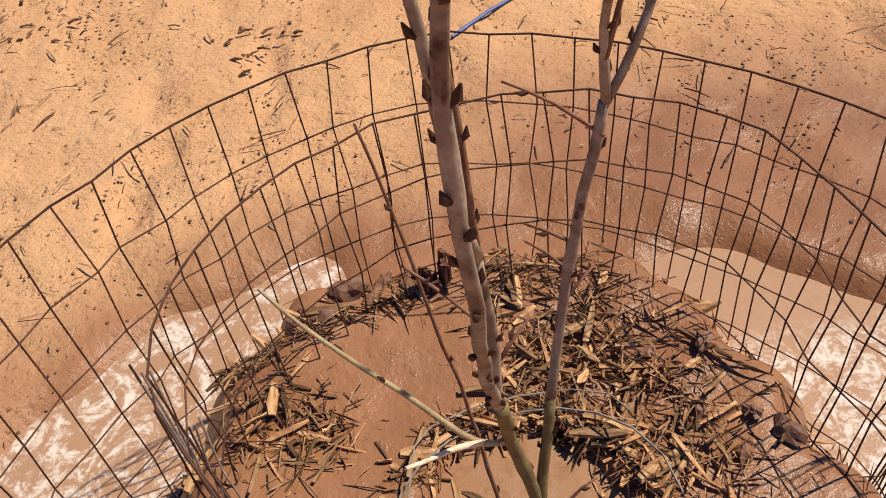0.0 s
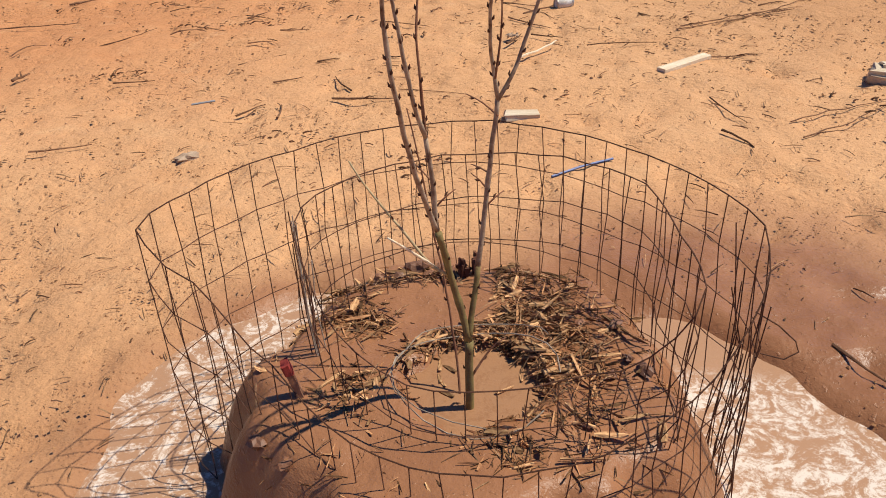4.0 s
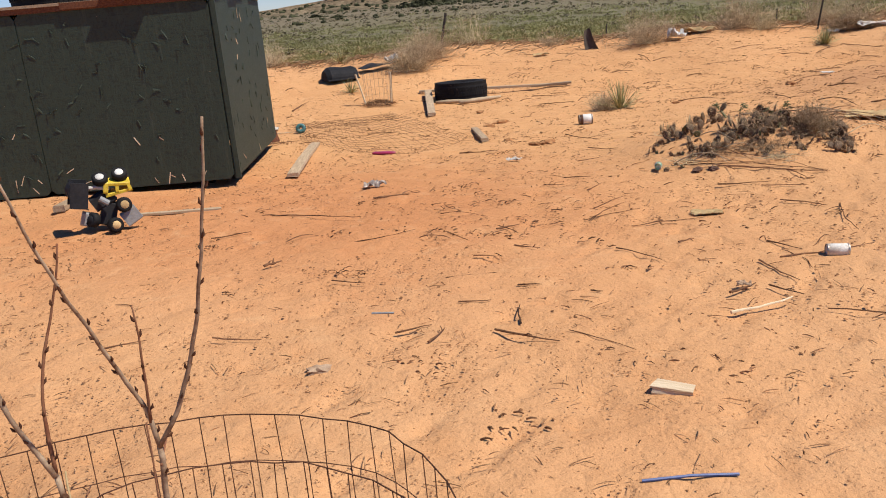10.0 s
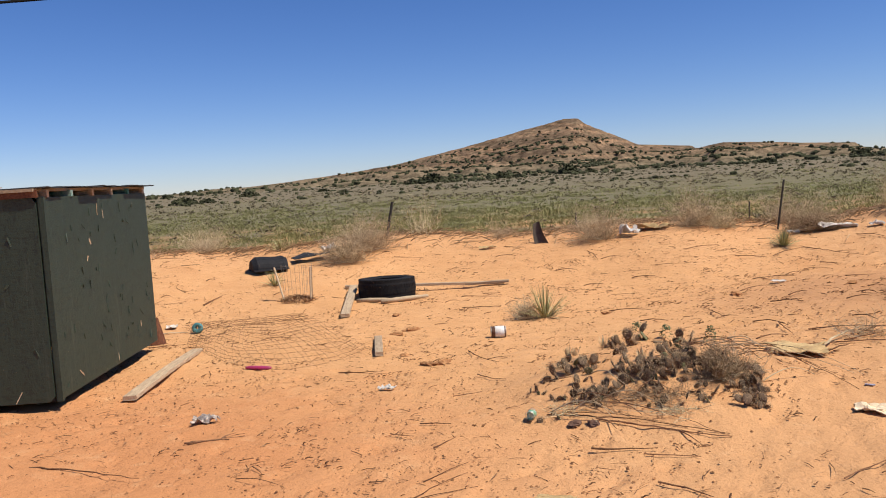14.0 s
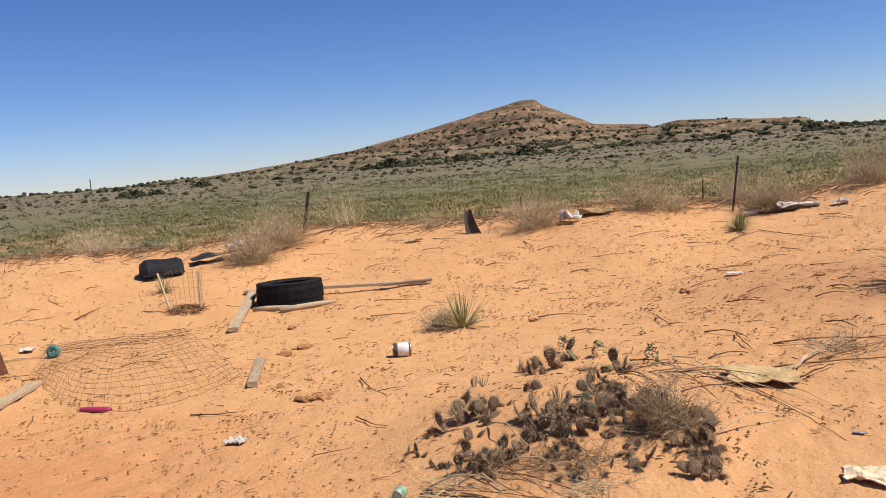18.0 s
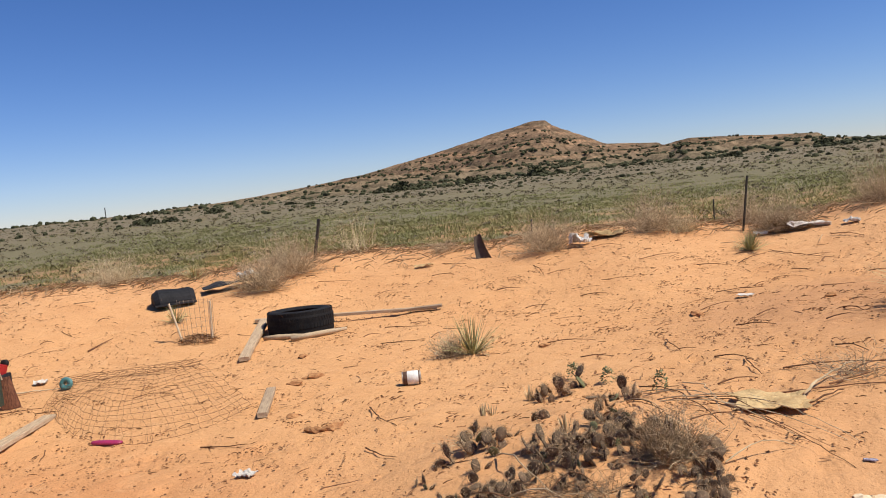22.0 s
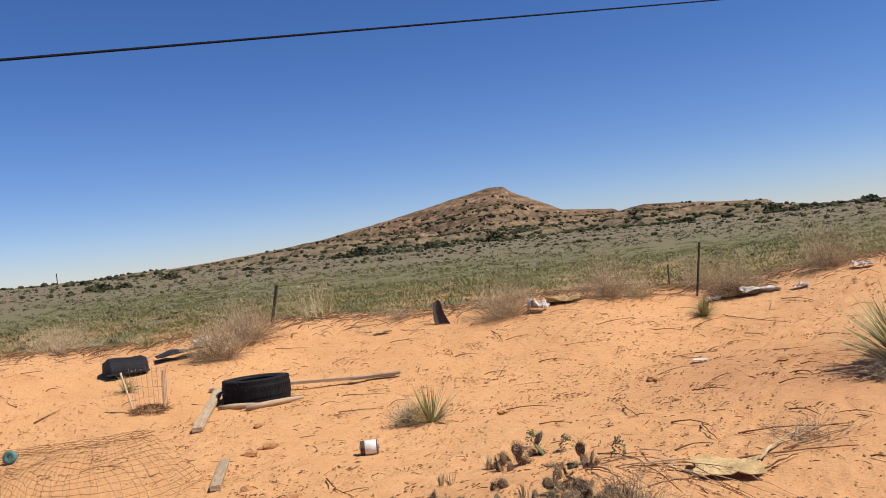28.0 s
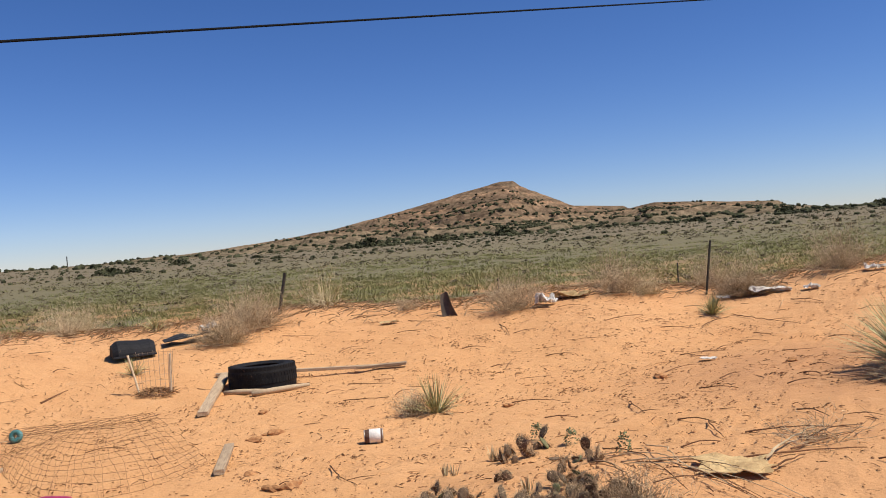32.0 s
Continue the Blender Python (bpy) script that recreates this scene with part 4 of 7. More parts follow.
def twig(a, b, r, seed, label="thin dead twig lying on the sand", fork=True, material=TWIG, lift=0.0, bend=0.05, name="twig", group="twigs on the sand"):
    rng = random.Random(seed)
    a, b = Vector(a), Vector(b)
    d = b - a
    side = Vector((-d.y, d.x)).normalized() * d.length
    n = max(4, int(d.length / 0.06))
    pts = []
    for i in range(n + 1):
        u = i / n
        p = a + d * u + side * (bend * math.sin(math.pi * u) * rng.uniform(0.4, 1) * (1 if seed % 2 else -1) + rng.uniform(-0.008, 0.008))
        pts.append(on(p.x, p.y, r * 1.1 + lift * math.sin(math.pi * u) + abs(rng.gauss(0, r * 0.4)) + 0.004))
    s = Soup().tube(pts, [r * (1 - 0.6 * i / n) * rng.uniform(0.85, 1.15) for i in range(n + 1)], 6)
    if fork and seed % 4 == 0:
        for _ in range(rng.randint(1, 2)):
            k = rng.randrange(1, n)
            v = Vector((d.x, d.y)).normalized()
            v.rotate(Matrix.Rotation(rng.choice((-1, 1)) * rng.uniform(0.4, 1.0), 2))
            ln = d.length * rng.uniform(0.15, 0.35)
            q = pts[k] + Vector((v.x * ln, v.y * ln, 0))
            q.z = height(q.x, q.y) + r + rng.uniform(0.0, 0.03)
            s.tube([pts[k], (pts[k] + q) / 2 + Vector((0, 0, 0.006)), q], [r * 0.7, r * 0.5, r * 0.25], 5)
    return solid(name, s, material, label, "twig", group)


def tyre(name, label, at, turn=(0, 0, 0), R=0.355, W=0.235):
    t = thing(name, label, "tyre", at, turn)
    h = W / 2
    prof = [(R * 0.6, -h * 0.72), (R * 0.63, -h * 0.86), (R * 0.76, -h), (R * 0.9, -h * 0.96), (R * 0.965, -h * 0.8), (R * 0.985, -h * 0.45), (R * 0.99, 0), (R * 0.985, h * 0.45), (R * 0.965, h * 0.8), (R * 0.9, h * 0.96), (R * 0.76, h), (R * 0.63, h * 0.86), (R * 0.6, h * 0.72), (R * 0.66, h * 0.5), (R * 0.86, h * 0.55), (R * 0.91, 0), (R * 0.86, -h * 0.55), (R * 0.66, -h * 0.5)]
    part("carcass", Soup().lathe(prof, 56, closed=True), RUBBER, t, smooth=True)
    s = Soup()
    n = 58
    for k in range(n):
        a = 2 * math.pi * k / n
        for z, w, skew in ((-h * 0.74, h * 0.36, 0.25), (-h * 0.25, h * 0.36, -0.2), (h * 0.25, h * 0.36, 0.2), (h * 0.74, h * 0.36, -0.25)):
            m = Matrix.Rotation(a + (0.07 if z > 0 else 0), 4, "Z") @ Matrix.Translation((R * (0.99 if abs(z) < h * 0.5 else 0.968), 0, z)) @ Matrix.Rotation(skew, 4, "X")
            s.box((0.005, 2 * math.pi * R / n * 0.84, w * 1.05), m, 0.1)
    part("tread", s, RUBBER, t, "worn block tread")
    for sgn in (-1, 1):
        part("bead", Soup().lathe([(R * 0.6 + 0.008 * math.cos(q), sgn * h * 0.79 + 0.008 * math.sin(q)) for q in (i * math.pi / 4 for i in range(8))], 48, closed=True), RUBBER, t, smooth=True)
    return t


def crumpled(nx, ny, w, d, h, seed, thick=0.006):
    """A crumpled sheet, centred on its base."""
    def at(u, v):
        n = noise.noise((u * 3.1, v * 3.1, seed * 3.7)) + 0.5 * noise.noise((u * 7.3, v * 7.3, seed * 1.9))
        e = 1 + 0.3 * noise.noise((u * 2 + 9, v * 2, seed)) + 0.25 * noise.noise((u * 7, v * 7, seed + 4.0))
        return (u - 0.5) * w * e, (v - 0.5) * d * e, thick + 0.008 + h * max(0.15, 0.45 + 0.8 * n)
    return Soup().sheet(nx, ny, at, thick)


def litter(name, x, y, w, d, h, material, label, category, seed, turn=0.0, up=0.0, group=""):
    return solid(name, crumpled(15, 11, w, d, h, seed, 0.004), material, label, category, group, at=Matrix.Translation(on(x, y, up)) @ Matrix.Rotation(turn, 4, "Z"))


# ---------------------------------------------------------------- mulch and the mound's debris
def mulch():
    rng = random.Random(8)
    heap = thing("bark_mulch", "wet and dry bark chips strewn over the muddy mound", "mulch")
    shapes = []
    for k in range(7):
        L, w, t = rng.uniform(0.03, 0.085), (0.004, 0.007, 0.012, 0.016, 0.005, 0.009, 0.02)[k], rng.uniform(0.002, 0.005)
        s = Soup()
        for i in range(4):
            u = i / 3
            ww = w / 2 * (0.35 + 0.65 * math.sin(math.pi * (0.12 + 0.76 * u))) * rng.uniform(0.8, 1.2)
            for y, z in ((ww, t / 2), (-ww, t / 2), (-ww, -t / 2), (ww, -t / 2)):
                s.v.append(((u - 0.5) * L, y + rng.uniform(-0.003, 0.003), z + 0.006 * math.sin(math.pi * u) * rng.uniform(-1, 1)))
        for i in range(3):
            for j in range(4):
                s.f.append((i * 4 + j, i * 4 + (j + 1) % 4, i * 4 + 4 + (j + 1) % 4, i * 4 + 4 + j))
        s.f += [(3, 2, 1, 0), (12, 13, 14, 15)]
        shapes.append(s)
    meshes = [s.mesh("chip", CHIP) for s in shapes]

    def inside(x, y):
        return math.hypot(x - POOL[0], y - POOL[1]) < 0.118

    def spot():
        """One place for a chip, and how high the heap lies there."""
        while True:
            pick = rng.random()
            if pick < 0.5:  # thick mulch on the dry side
                x, y = rng.uniform(0.29, 0.56), rng.uniform(0.68, 1.32)
                if x > 0.37 + 0.13 * math.sin((1.36 - y) * 4.4) + rng.gauss(0, 0.055):
                    continue
                up = 0.008
            elif pick < 0.62:  # heap by the pool's near corner
                x, y, up = rng.gauss(0.07, 0.055), rng.gauss(0.87, 0.035), 0.008
            elif pick < 0.74:  # dark ring along the far rim of the pool
                a, r = rng.uniform(0.2, 3.0), rng.gauss(0.145, 0.012)
                x, y, up = POOL[0] + r * math.cos(a), POOL[1] + r * math.sin(a), 0.006
            elif pick < 0.82:  # split chips on the slick mud
                x, y, up = rng.gauss(0.01, 0.045), rng.gauss(1.08, 0.04), 0.008
            elif pick < 0.87:  # along the lip over the trench
                u = rng.random()
                x, y, up = -0.08 + 0.3 * u + rng.gauss(0, 0.01), 1.2 + 0.1 * u + rng.gauss(0, 0.015), 0.006
            else:
                a, r = rng.uniform(0, 6.283), 0.42 * math.sqrt(rng.random())
                x, y, up = MOUND[0] + r * math.cos(a), MOUND[1] + r * math.sin(a), 0.003
                if math.hypot((x - 0.13) / 0.12, (y - 1.12) / 0.12) < 1:
                    continue
            if not inside(x, y):
                return x, y, up

    for k in range(290):
        x, y, up = spot()
        ob = part("wood_chip", meshes[k % 7], CHIP, heap)
        ob.matrix_world = Matrix.Translation(on(x, y, rng.uniform(0.001, 0.006 + up))) @ Euler((rng.uniform(-0.5, 0.5), rng.uniform(-0.25, 0.25), rng.uniform(0, 6.28))).to_matrix().to_4x4() @ Matrix.Diagonal((rng.uniform(0.4, 1.0), rng.uniform(0.3, 0.75), 0.7, 1))
    for x, y, k in ((0.2, 0.985, 0.5), (0.22, 0.975, 0.42), (0.205, 0.945, 0.35), (0.213, 0.93, 0.3), (0.333, 0.923, 0.5), (0.225, 0.9, 0.4), (0.36, 0.96, 0.3)):
        ob = part("wood_chip", meshes[3], CHIP, heap, "pale chip afloat in the pool")
        ob.matrix_world = Matrix.Translation((x, y, 0.2575)) @ Euler((0.1, 0.1, x * 40)).to_matrix().to_4x4() @ Matrix.Diagonal((k, k, 0.6, 1))
    rest = Soup()
    for _ in range(2700):
        x, y, up = spot()
        s = shapes[rng.randrange(7)]
        k = rng.uniform(0.2, 0.62)
        m = Matrix.Translation(on(x, y, rng.uniform(0.0, 0.004 + up))) @ Euler((rng.uniform(-0.6, 0.6), rng.uniform(-0.3, 0.3), rng.uniform(0, 6.28))).to_matrix().to_4x4() @ Matrix.Diagonal((k * rng.uniform(0.8, 1.3), k * rng.uniform(0.15, 0.6), k * 0.7, 1))
        rest.add([m @ Vector(p) for p in s.v], s.f)
    part("fine_bark", rest, CHIPS, heap, "small bark fragments", kind="stuff")
    straw = Soup()
    for _ in range(260):
        x, y, up = spot()
        a, L = rng.uniform(0, 6.28), rng.uniform(0.02, 0.07)
        p, q = on(x, y, 0.004 + up * 0.5), on(x + L * math.cos(a), y + L * math.sin(a), rng.uniform(0.003, 0.016))
        straw.tube([p, (p + q) / 2 + Vector((0, 0, 0.004)), q], 0.0010, 3)
    part("straw", straw, STRAW, heap, "thin straw and stalks", kind="stuff")


mulch()


def stump():
    rng = random.Random(3)
    ob = thing("rotten_stump", "splintered red-brown chunk of rotten wood in the mud", "wood", tuple(on(0.216, 1.29, -0.01)))
    for k in range(16):
        x, y = rng.uniform(-0.024, 0.024), rng.uniform(-0.016, 0.016)
        h = rng.uniform(0.03, 0.075)
        m = Matrix.Translation((x, y, h / 2 - 0.01)) @ Euler((rng.uniform(-0.15, 0.15), rng.uniform(-0.15, 0.15) + 1.5708, rng.uniform(0, 3))).to_matrix().to_4x4()
        part("splinter", Soup().box((h, rng.uniform(0.006, 0.012), rng.uniform(0.004, 0.008)), m, 0.2, 0.0015, rng), ROT, ob)


stump()
# the last four stand for dark pocks in the mud slope
for k, (x, y, w) in enumerate(((0.1, 1.3, 0.026), (0.15, 1.31, 0.02), (0.18, 1.29, 0.018), (-0.14, 1.05, 0.016), (0.541, 1.12, 0.016), (0.59, 0.98, 0.02), (-0.09, 0.74, 0.02), (-0.02, 0.69, 0.018), (0.02, 1.255, 0.016), (0.06, 1.265, 0.02), (0.13, 1.28, 0.014), (0.5, 1.03, 0.013), (0.56, 1.01, 0.014), (0.47, 1.12, 0.012), (0.53, 0.96, 0.012))):
    s = Soup().lump((0, 0, w * 0.3), (w, w * 0.7, w * 0.5), random.Random(k), 0.35, rings=5, seg=9)
    solid("mud_clod", s, MUDCLOD, "dark wet clod of mud and bark on the mound", "mud", "mud clods", at=Matrix.Translation(on(x, y)) @ Matrix.Rotation(k, 4, "Z"))
wire = [Vector((POOL[0] + 0.01 + 0.155 * math.cos(a), POOL[1] - 0.01 + 0.15 * math.sin(a), 0.3 + 0.02 * math.sin(2 * a + 1))) for a in (i * 0.3 for i in range(20))]
solid("wire_loop", Soup().tube(wire, 0.0013, 5), STEEL, "loose loop of pale wire lying round the pool", "wire")
solid("wire_loop", Soup().tube([p + Vector((0.02 * math.sin(i), 0.015, 0.012)) for i, p in enumerate(wire[2:17])], 0.0011, 5), STEEL, "loose loop of pale wire lying round the pool", "wire")
stake = thing("wooden_stake", "short wooden stake with a red-painted tip in the mound", "stake", tuple(on(-0.045, 0.835, 0.05)), (0, 77, 23))
part("shaft", Soup().box((0.1, 0.02, 0.014), pose(0.03, 0, 0), 0.2, 0.003), BARK_RED, stake, "bare brown wood")
part("tip", Soup().box((0.022, 0.022, 0.016), pose(-0.03, 0, 0), 0.25, 0.003), FADED, stake, "red-painted end")



# ---------------------------------------------------------------- the green shed
SHED = Vector((-4.46, 4.81, 0.0))
ALONG, BACK = Vector((-0.765, -0.644, 0.0)), Vector((-0.644, 0.765, 0.0))


def shed():
    rng = random.Random(4)
    L, D, H, z0 = 3.05, 2.32, 1.46, 0.06
    turn = math.atan2(BACK.y, BACK.x)
    ob = thing("green_shed", "low shed of green-painted strand board with tyres on its roof", "shed")
    base = Matrix.Translation(SHED) @ Matrix.Rotation(turn, 4, "Z")  # x runs back along the side, y runs along the front

    def panel(name, size, centre, material, label="", turn3=(0, 0, 0), cut=0.05, wear=0.0):
        s = Soup().box(size, base @ Matrix.Translation(centre) @ Euler(turn3).to_matrix().to_4x4(), cut, wear, rng)
        return part(name, s, material, ob, label)

    zc = z0 + H / 2
    panel("side_panel", (D, 0.018, H), (D / 2, -0.009, zc), OSB_DARK)
    panel("front_panel", (0.018, 1.53, H), (-0.009, 0.767, zc), OSB_DARK)
    panel("front_panel", (0.018, 1.51, H), (-0.011, 2.292, zc - 0.004), OSB_DARK)
    panel("back_panel", (0.018, L, H), (D + 0.009, L / 2, zc), OSB_DARK)
    panel("side_panel", (D, 0.018, H), (D / 2, L + 0.009, zc), OSB_DARK)
    panel("corner_trim", (0.03, 0.04, H), (0.004, -0.032, zc), OSB_DARK, "green corner batten")
    panel("corner_trim", (0.045, 0.02, H), (0.032, -0.029, zc), OSB_DARK, "green corner batten")
    panel("skid", (0.09, L - 0.5, 0.09), (0.34, L / 2, 0.02), REDWOOD, "dark timber skid under the front")
    panel("skid", (D - 0.5, 0.09, 0.07), (D / 2, 0.4, 0.02), REDWOOD, "dark timber skid under the side")
    top = z0 + H
    panel("fascia", (0.018, L + 0.04, 0.05), (-0.028, L / 2, top + 0.024), REDWOOD, "bare brown fascia board")
    panel("fascia", (0.014, 0.5, 0.05), (-0.045, 0.9, top + 0.034), REDWOOD, "bare brown fascia board")
    panel("deck", (D + 0.1, L, 0.022), (D / 2, L / 2, top + 0.052), GREYWOOD, "weathered roof boards")
    for k in range(6):
        panel("rafter", (0.042, L, 0.05), (0.12 + k * (D - 0.2) / 5, L / 2 - 0.03, top + 0.022), TEALWOOD if k % 3 == 1 else GREYWOOD, "rafter end")
    for k in range(7):
        s = Soup().sheet(5, 4, lambda u, v, k=k: base @ Vector((-0.03 + k * 0.345 + u * 0.38, -0.07 + v * 0.9 + 0.03 * math.sin(k * 2), top + 0.07 + 0.006 * (k % 2) + 0.012 * noise.noise((u * 3, v * 3, k)))), 0.006)
        part("felt", s, TARP, ob, "curling black roofing felt")
    # strands of the board that have lifted: bare wood low down, painted ones all over
    for k in range(20):
        s = Soup().box((0.0025, rng.uniform(0.04, 0.11), 0.007), base @ Matrix.Translation((-0.0195, rng.uniform(0.06, 2.6), 0.1 + 0.6 * rng.random() ** 2.4)) @ Matrix.Rotation(rng.uniform(0, 3.14), 4, "X"), 0.2, 0.001, rng)
        part("flake", s, PALEWOOD if k % 5 else GREYWOOD, ob, "bare wood strand where the paint has worn off")
    for k in range(90):
        tilt = Matrix.Rotation(rng.uniform(-0.6, 0.6), 4, "Z") @ Matrix.Rotation(rng.gauss(0, 0.9), 4, "X")
        s = Soup().box((0.004, rng.uniform(0.03, 0.1), rng.uniform(0.006, 0.014)), base @ Matrix.Translation((-0.022, rng.uniform(0.06, 2.9), 0.1 + 1.34 * rng.random())) @ tilt, 0.2, 0.002, rng)
        part("flake", s, OSB_LIFT, ob, "lifted green-painted strand")
    for k in range(60):
        tilt = Matrix.Rotation(rng.uniform(-0.6, 0.6), 4, "Z") @ Matrix.Rotation(1.57 + rng.gauss(0, 0.5), 4, "Y")
        s = Soup().box((rng.uniform(0.03, 0.1), 0.004, rng.uniform(0.006, 0.012)), base @ Matrix.Translation((rng.uniform(0.1, D - 0.06), -0.021, 0.1 + 1.34 * rng.random())) @ tilt, 0.2, 0.002, rng)
        part("flake", s, GREYWOOD if k % 9 == 4 else OSB_LIFT, ob, "lifted strand of the board")
    s = Soup().sheet(4, 4, lambda u, v: base @ Vector((-0.1 + u * 0.5, 0.42 + v * 0.4, top + 0.084 + 0.01 * u)), 0.008)
    part("loose_board", s, GREYWOOD, ob, "loose grey board overhanging the roof")


GREYPLASTIC = surface("dusty_grey_rubber", (0.09, 0.075, 0.065), (0.14, 0.11, 0.09), 9, 0.8, 0.3)
TEALWOOD = surface("teal_painted_rafter", (0.06, 0.2, 0.17), (0.35, 0.38, 0.33), 12, 0.7, 0.4)
shed()


def on_roof(back, along, up=0.0):
    p = SHED + BACK * back + ALONG * along
    return p.x, p.y, 1.6 + up


tyre("tyre", "worn black tyre lying on the shed roof", on_roof(0.47, 1.36, 0.07), (0, 0, 20), 0.36, 0.17)
m, ln = between(on_roof(0.25, 0.55, 0.03), on_roof(0.32, 0.98, 0.03))
solid("plank", Soup().box((ln, 0.09, 0.03), m, 0.15, 0.004), PALEWOOD, "pale board lying on the shed roof", "plank")
# leaning brown board, built as a spade, and red toy behind the shed's corner
p = Vector((-6.2, 6.77, 0))
spade = thing("spade", "plain dark brown board built as a spade, leaning on the shed's corner", "spade", (p.x, p.y, height(p.x, p.y)), (0, 0, 63))
blade = Soup().sheet(4, 6, lambda u, v: ((u - 0.5) * 0.155 * (1 - 0.1 * v) - 0.05 * v, 0.05 * v + 0.012 * (2 * u - 1) ** 2, 0.27 * v), 0.004)
part("blade", blade, ROT, spade, "dark brown blade")
part("shaft", Soup().tube([(-0.05, 0.05, 0.25), (-0.08, 0.06, 0.4), (-0.14, 0.08, 0.62)], 0.014, 8), GREYWOOD, spade, "weathered wooden shaft")
p = Vector((-6.57, 6.83, 0))
toy = thing("toy_truck", "red plastic toy truck lying upside down by the shed", "toy", (p.x, p.y, height(p.x, p.y) + 0.32), (168, 12, 24))
part("body", Soup().box((0.21, 0.11, 0.085), pose(0, 0, 0), 0.25), RED, toy)
part("cab", Soup().box((0.085, 0.1, 0.07), pose(0.04, 0, 0.07), 0.3), RED, toy)
for sx in (-0.065, 0.065):
    for sy in (-0.06, 0.06):
        part("wheel", Soup().lathe([(0.0, -0.018), (0.03, -0.018), (0.036, -0.012), (0.036, 0.012), (0.03, 0.018), (0.0, 0.018)], 16, pose(sx, sy, -0.05, 90)), RUBBER, toy, smooth=True)
crate = Soup().box((0.22, 0.18, 0.25), Matrix.Translation(on(p.x, p.y, 0.13)) @ Matrix.Rotation(0.6, 4, "Z"), 0.1, 0.004)
solid("block", crate, PLASTIC, "dark block under the red toy", "block")


# ---------------------------------------------------------------- toy loader, upside down
def loader():
    t = thing("toy_loader", "yellow and black toy wheel loader tipped upside down on the sand", "toy", tuple(on(-3.93, 3.3)), (0, 0, 62))
    part("body", Soup().box((0.17, 0.1, 0.022), pose(0.1, 0, 0.325, 12, 6, 0), 0.3).box((0.16, 0.1, 0.022), pose(0.1, 0.01, 0.262, 8, -8, 0), 0.3).box((0.03, 0.1, 0.08), pose(0.03, 0, 0.3, 0, 12, 0), 0.3).box((0.022, 0.1, 0.07), pose(0.175, 0, 0.29, 0, -14, 0), 0.3).box((0.022, 0.09, 0.07), pose(0.1, 0, 0.29, 0, 8, 0), 0.3), YELLOW, t)
    part("chassis", Soup().box((0.15, 0.09, 0.1), pose(0.0, 0.02, 0.22, 0, -25, 0), 0.25).box((0.1, 0.08, 0.16), pose(0.02, 0.02, 0.12, 0, 18, 0), 0.25), PLASTIC, t)
    part("bucket", Soup().sheet(8, 6, lambda u, v: (-0.1 - 0.1 * math.sin(2.6 * u) - 0.02 * v, -0.09 + 0.18 * v, 0.19 + 0.18 * u), 0.012).box((0.11, 0.008, 0.17), pose(-0.14, -0.09, 0.28, 0, 12, 0), 0.2).box((0.11, 0.008, 0.17), pose(-0.15, 0.09, 0.28, 0, 12, 0), 0.2), PLASTIC, t, "black loading bucket")
    part("arm", Soup().tube([(-0.1, -0.03, 0.315), (-0.03, -0.03, 0.31), (0.05, -0.02, 0.29)], 0.013, 8), WHITE, t, "pale grey lifting arm")
    part("cylinder", Soup().tube([(-0.02, -0.06, 0.24), (0.03, -0.07, 0.2)], 0.02, 10), GREY, t)
    part("fender", Soup().box((0.11, 0.06, 0.1), pose(0.155, -0.03, 0.088, 0, -28, 0), 0.2), GREY, t, "pale grey rear fender")
    part("fender", Soup().box((0.05, 0.06, 0.09), pose(-0.13, 0.0, 0.11, 0, 20, 0), 0.25), GREY, t, "pale grey side fender")
    for x, y, z, turn, hub in ((0.005, -0.02, 0.36, (38, 0, 0), WHITE), (0.13, 0.0, 0.37, (38, 0, 0), WHITE), (0.12, -0.06, 0.175, (80, 0, 12), CARD), (0.044, -0.09, 0.055, (82, 0, 15), CARD), (-0.085, -0.03, 0.1, (70, 0, -50), PLASTIC)):
        m = pose(x, y, z, *turn)
        w = part("wheel", Soup().lathe([(0.018, -0.024), (0.04, -0.028), (0.05, -0.018), (0.05, 0.018), (0.04, 0.028), (0.018, 0.024)], 20, m, True), RUBBER, t, smooth=True)
        part("hub", Soup().lathe([(0.0, -0.03), (0.024, -0.03), (0.031, -0.022), (0.031, 0.022), (0.024, 0.03), (0.0, 0.03)], 16, m), hub, w, smooth=True)


loader()
plank("plank", (-4.2, 3.64), (-3.72, 4.07), 0.045, 0.018, LOGWOOD, "narrow pale slat lying on red sand by the shed", seed=3)
plank("wood_block", (-5.13, 3.72), (-4.95, 3.5), 0.09, 0.05, GREYWOOD, "short grey block of wood beside the shed", "wood block", seed=4)
plank("plank", (-5.43, 6.69), (-4.2, 5.22), 0.1, 0.035, GREYWOOD, "long weathered grey plank bowed over the sand", seed=1, lift=(0.0, 0.02), bow=0.012)


# ---------------------------------------------------------------- the tyre and the timber round it
tyre("tyre", "worn black truck tyre lying flat on the sand", (-5.58, 9.63, height(-5.58, 9.63) + 0.125), (-1.5, -1.0, 0), 0.36, 0.25)
plank("plank", (-6.13, 9.6), (-5.22, 8.5), 0.1, 0.04, GREYWOOD, "weathered grey plank propped beside the tyre", lift=(0.05, 0.0), seed=5)
plank("pole", (-6.3, 9.62), (-4.58, 10.76), 0.05, 0.035, GREYWOOD, "long thin weathered lath behind the tyre", seed=6, lift=(0.02, 0.01))
plank("plank", (-5.0, 10.5), (-4.52, 10.78), 0.085, 0.03, GREYWOOD, "short grey board end on the sand", seed=7, lift=(0.03, 0.03))
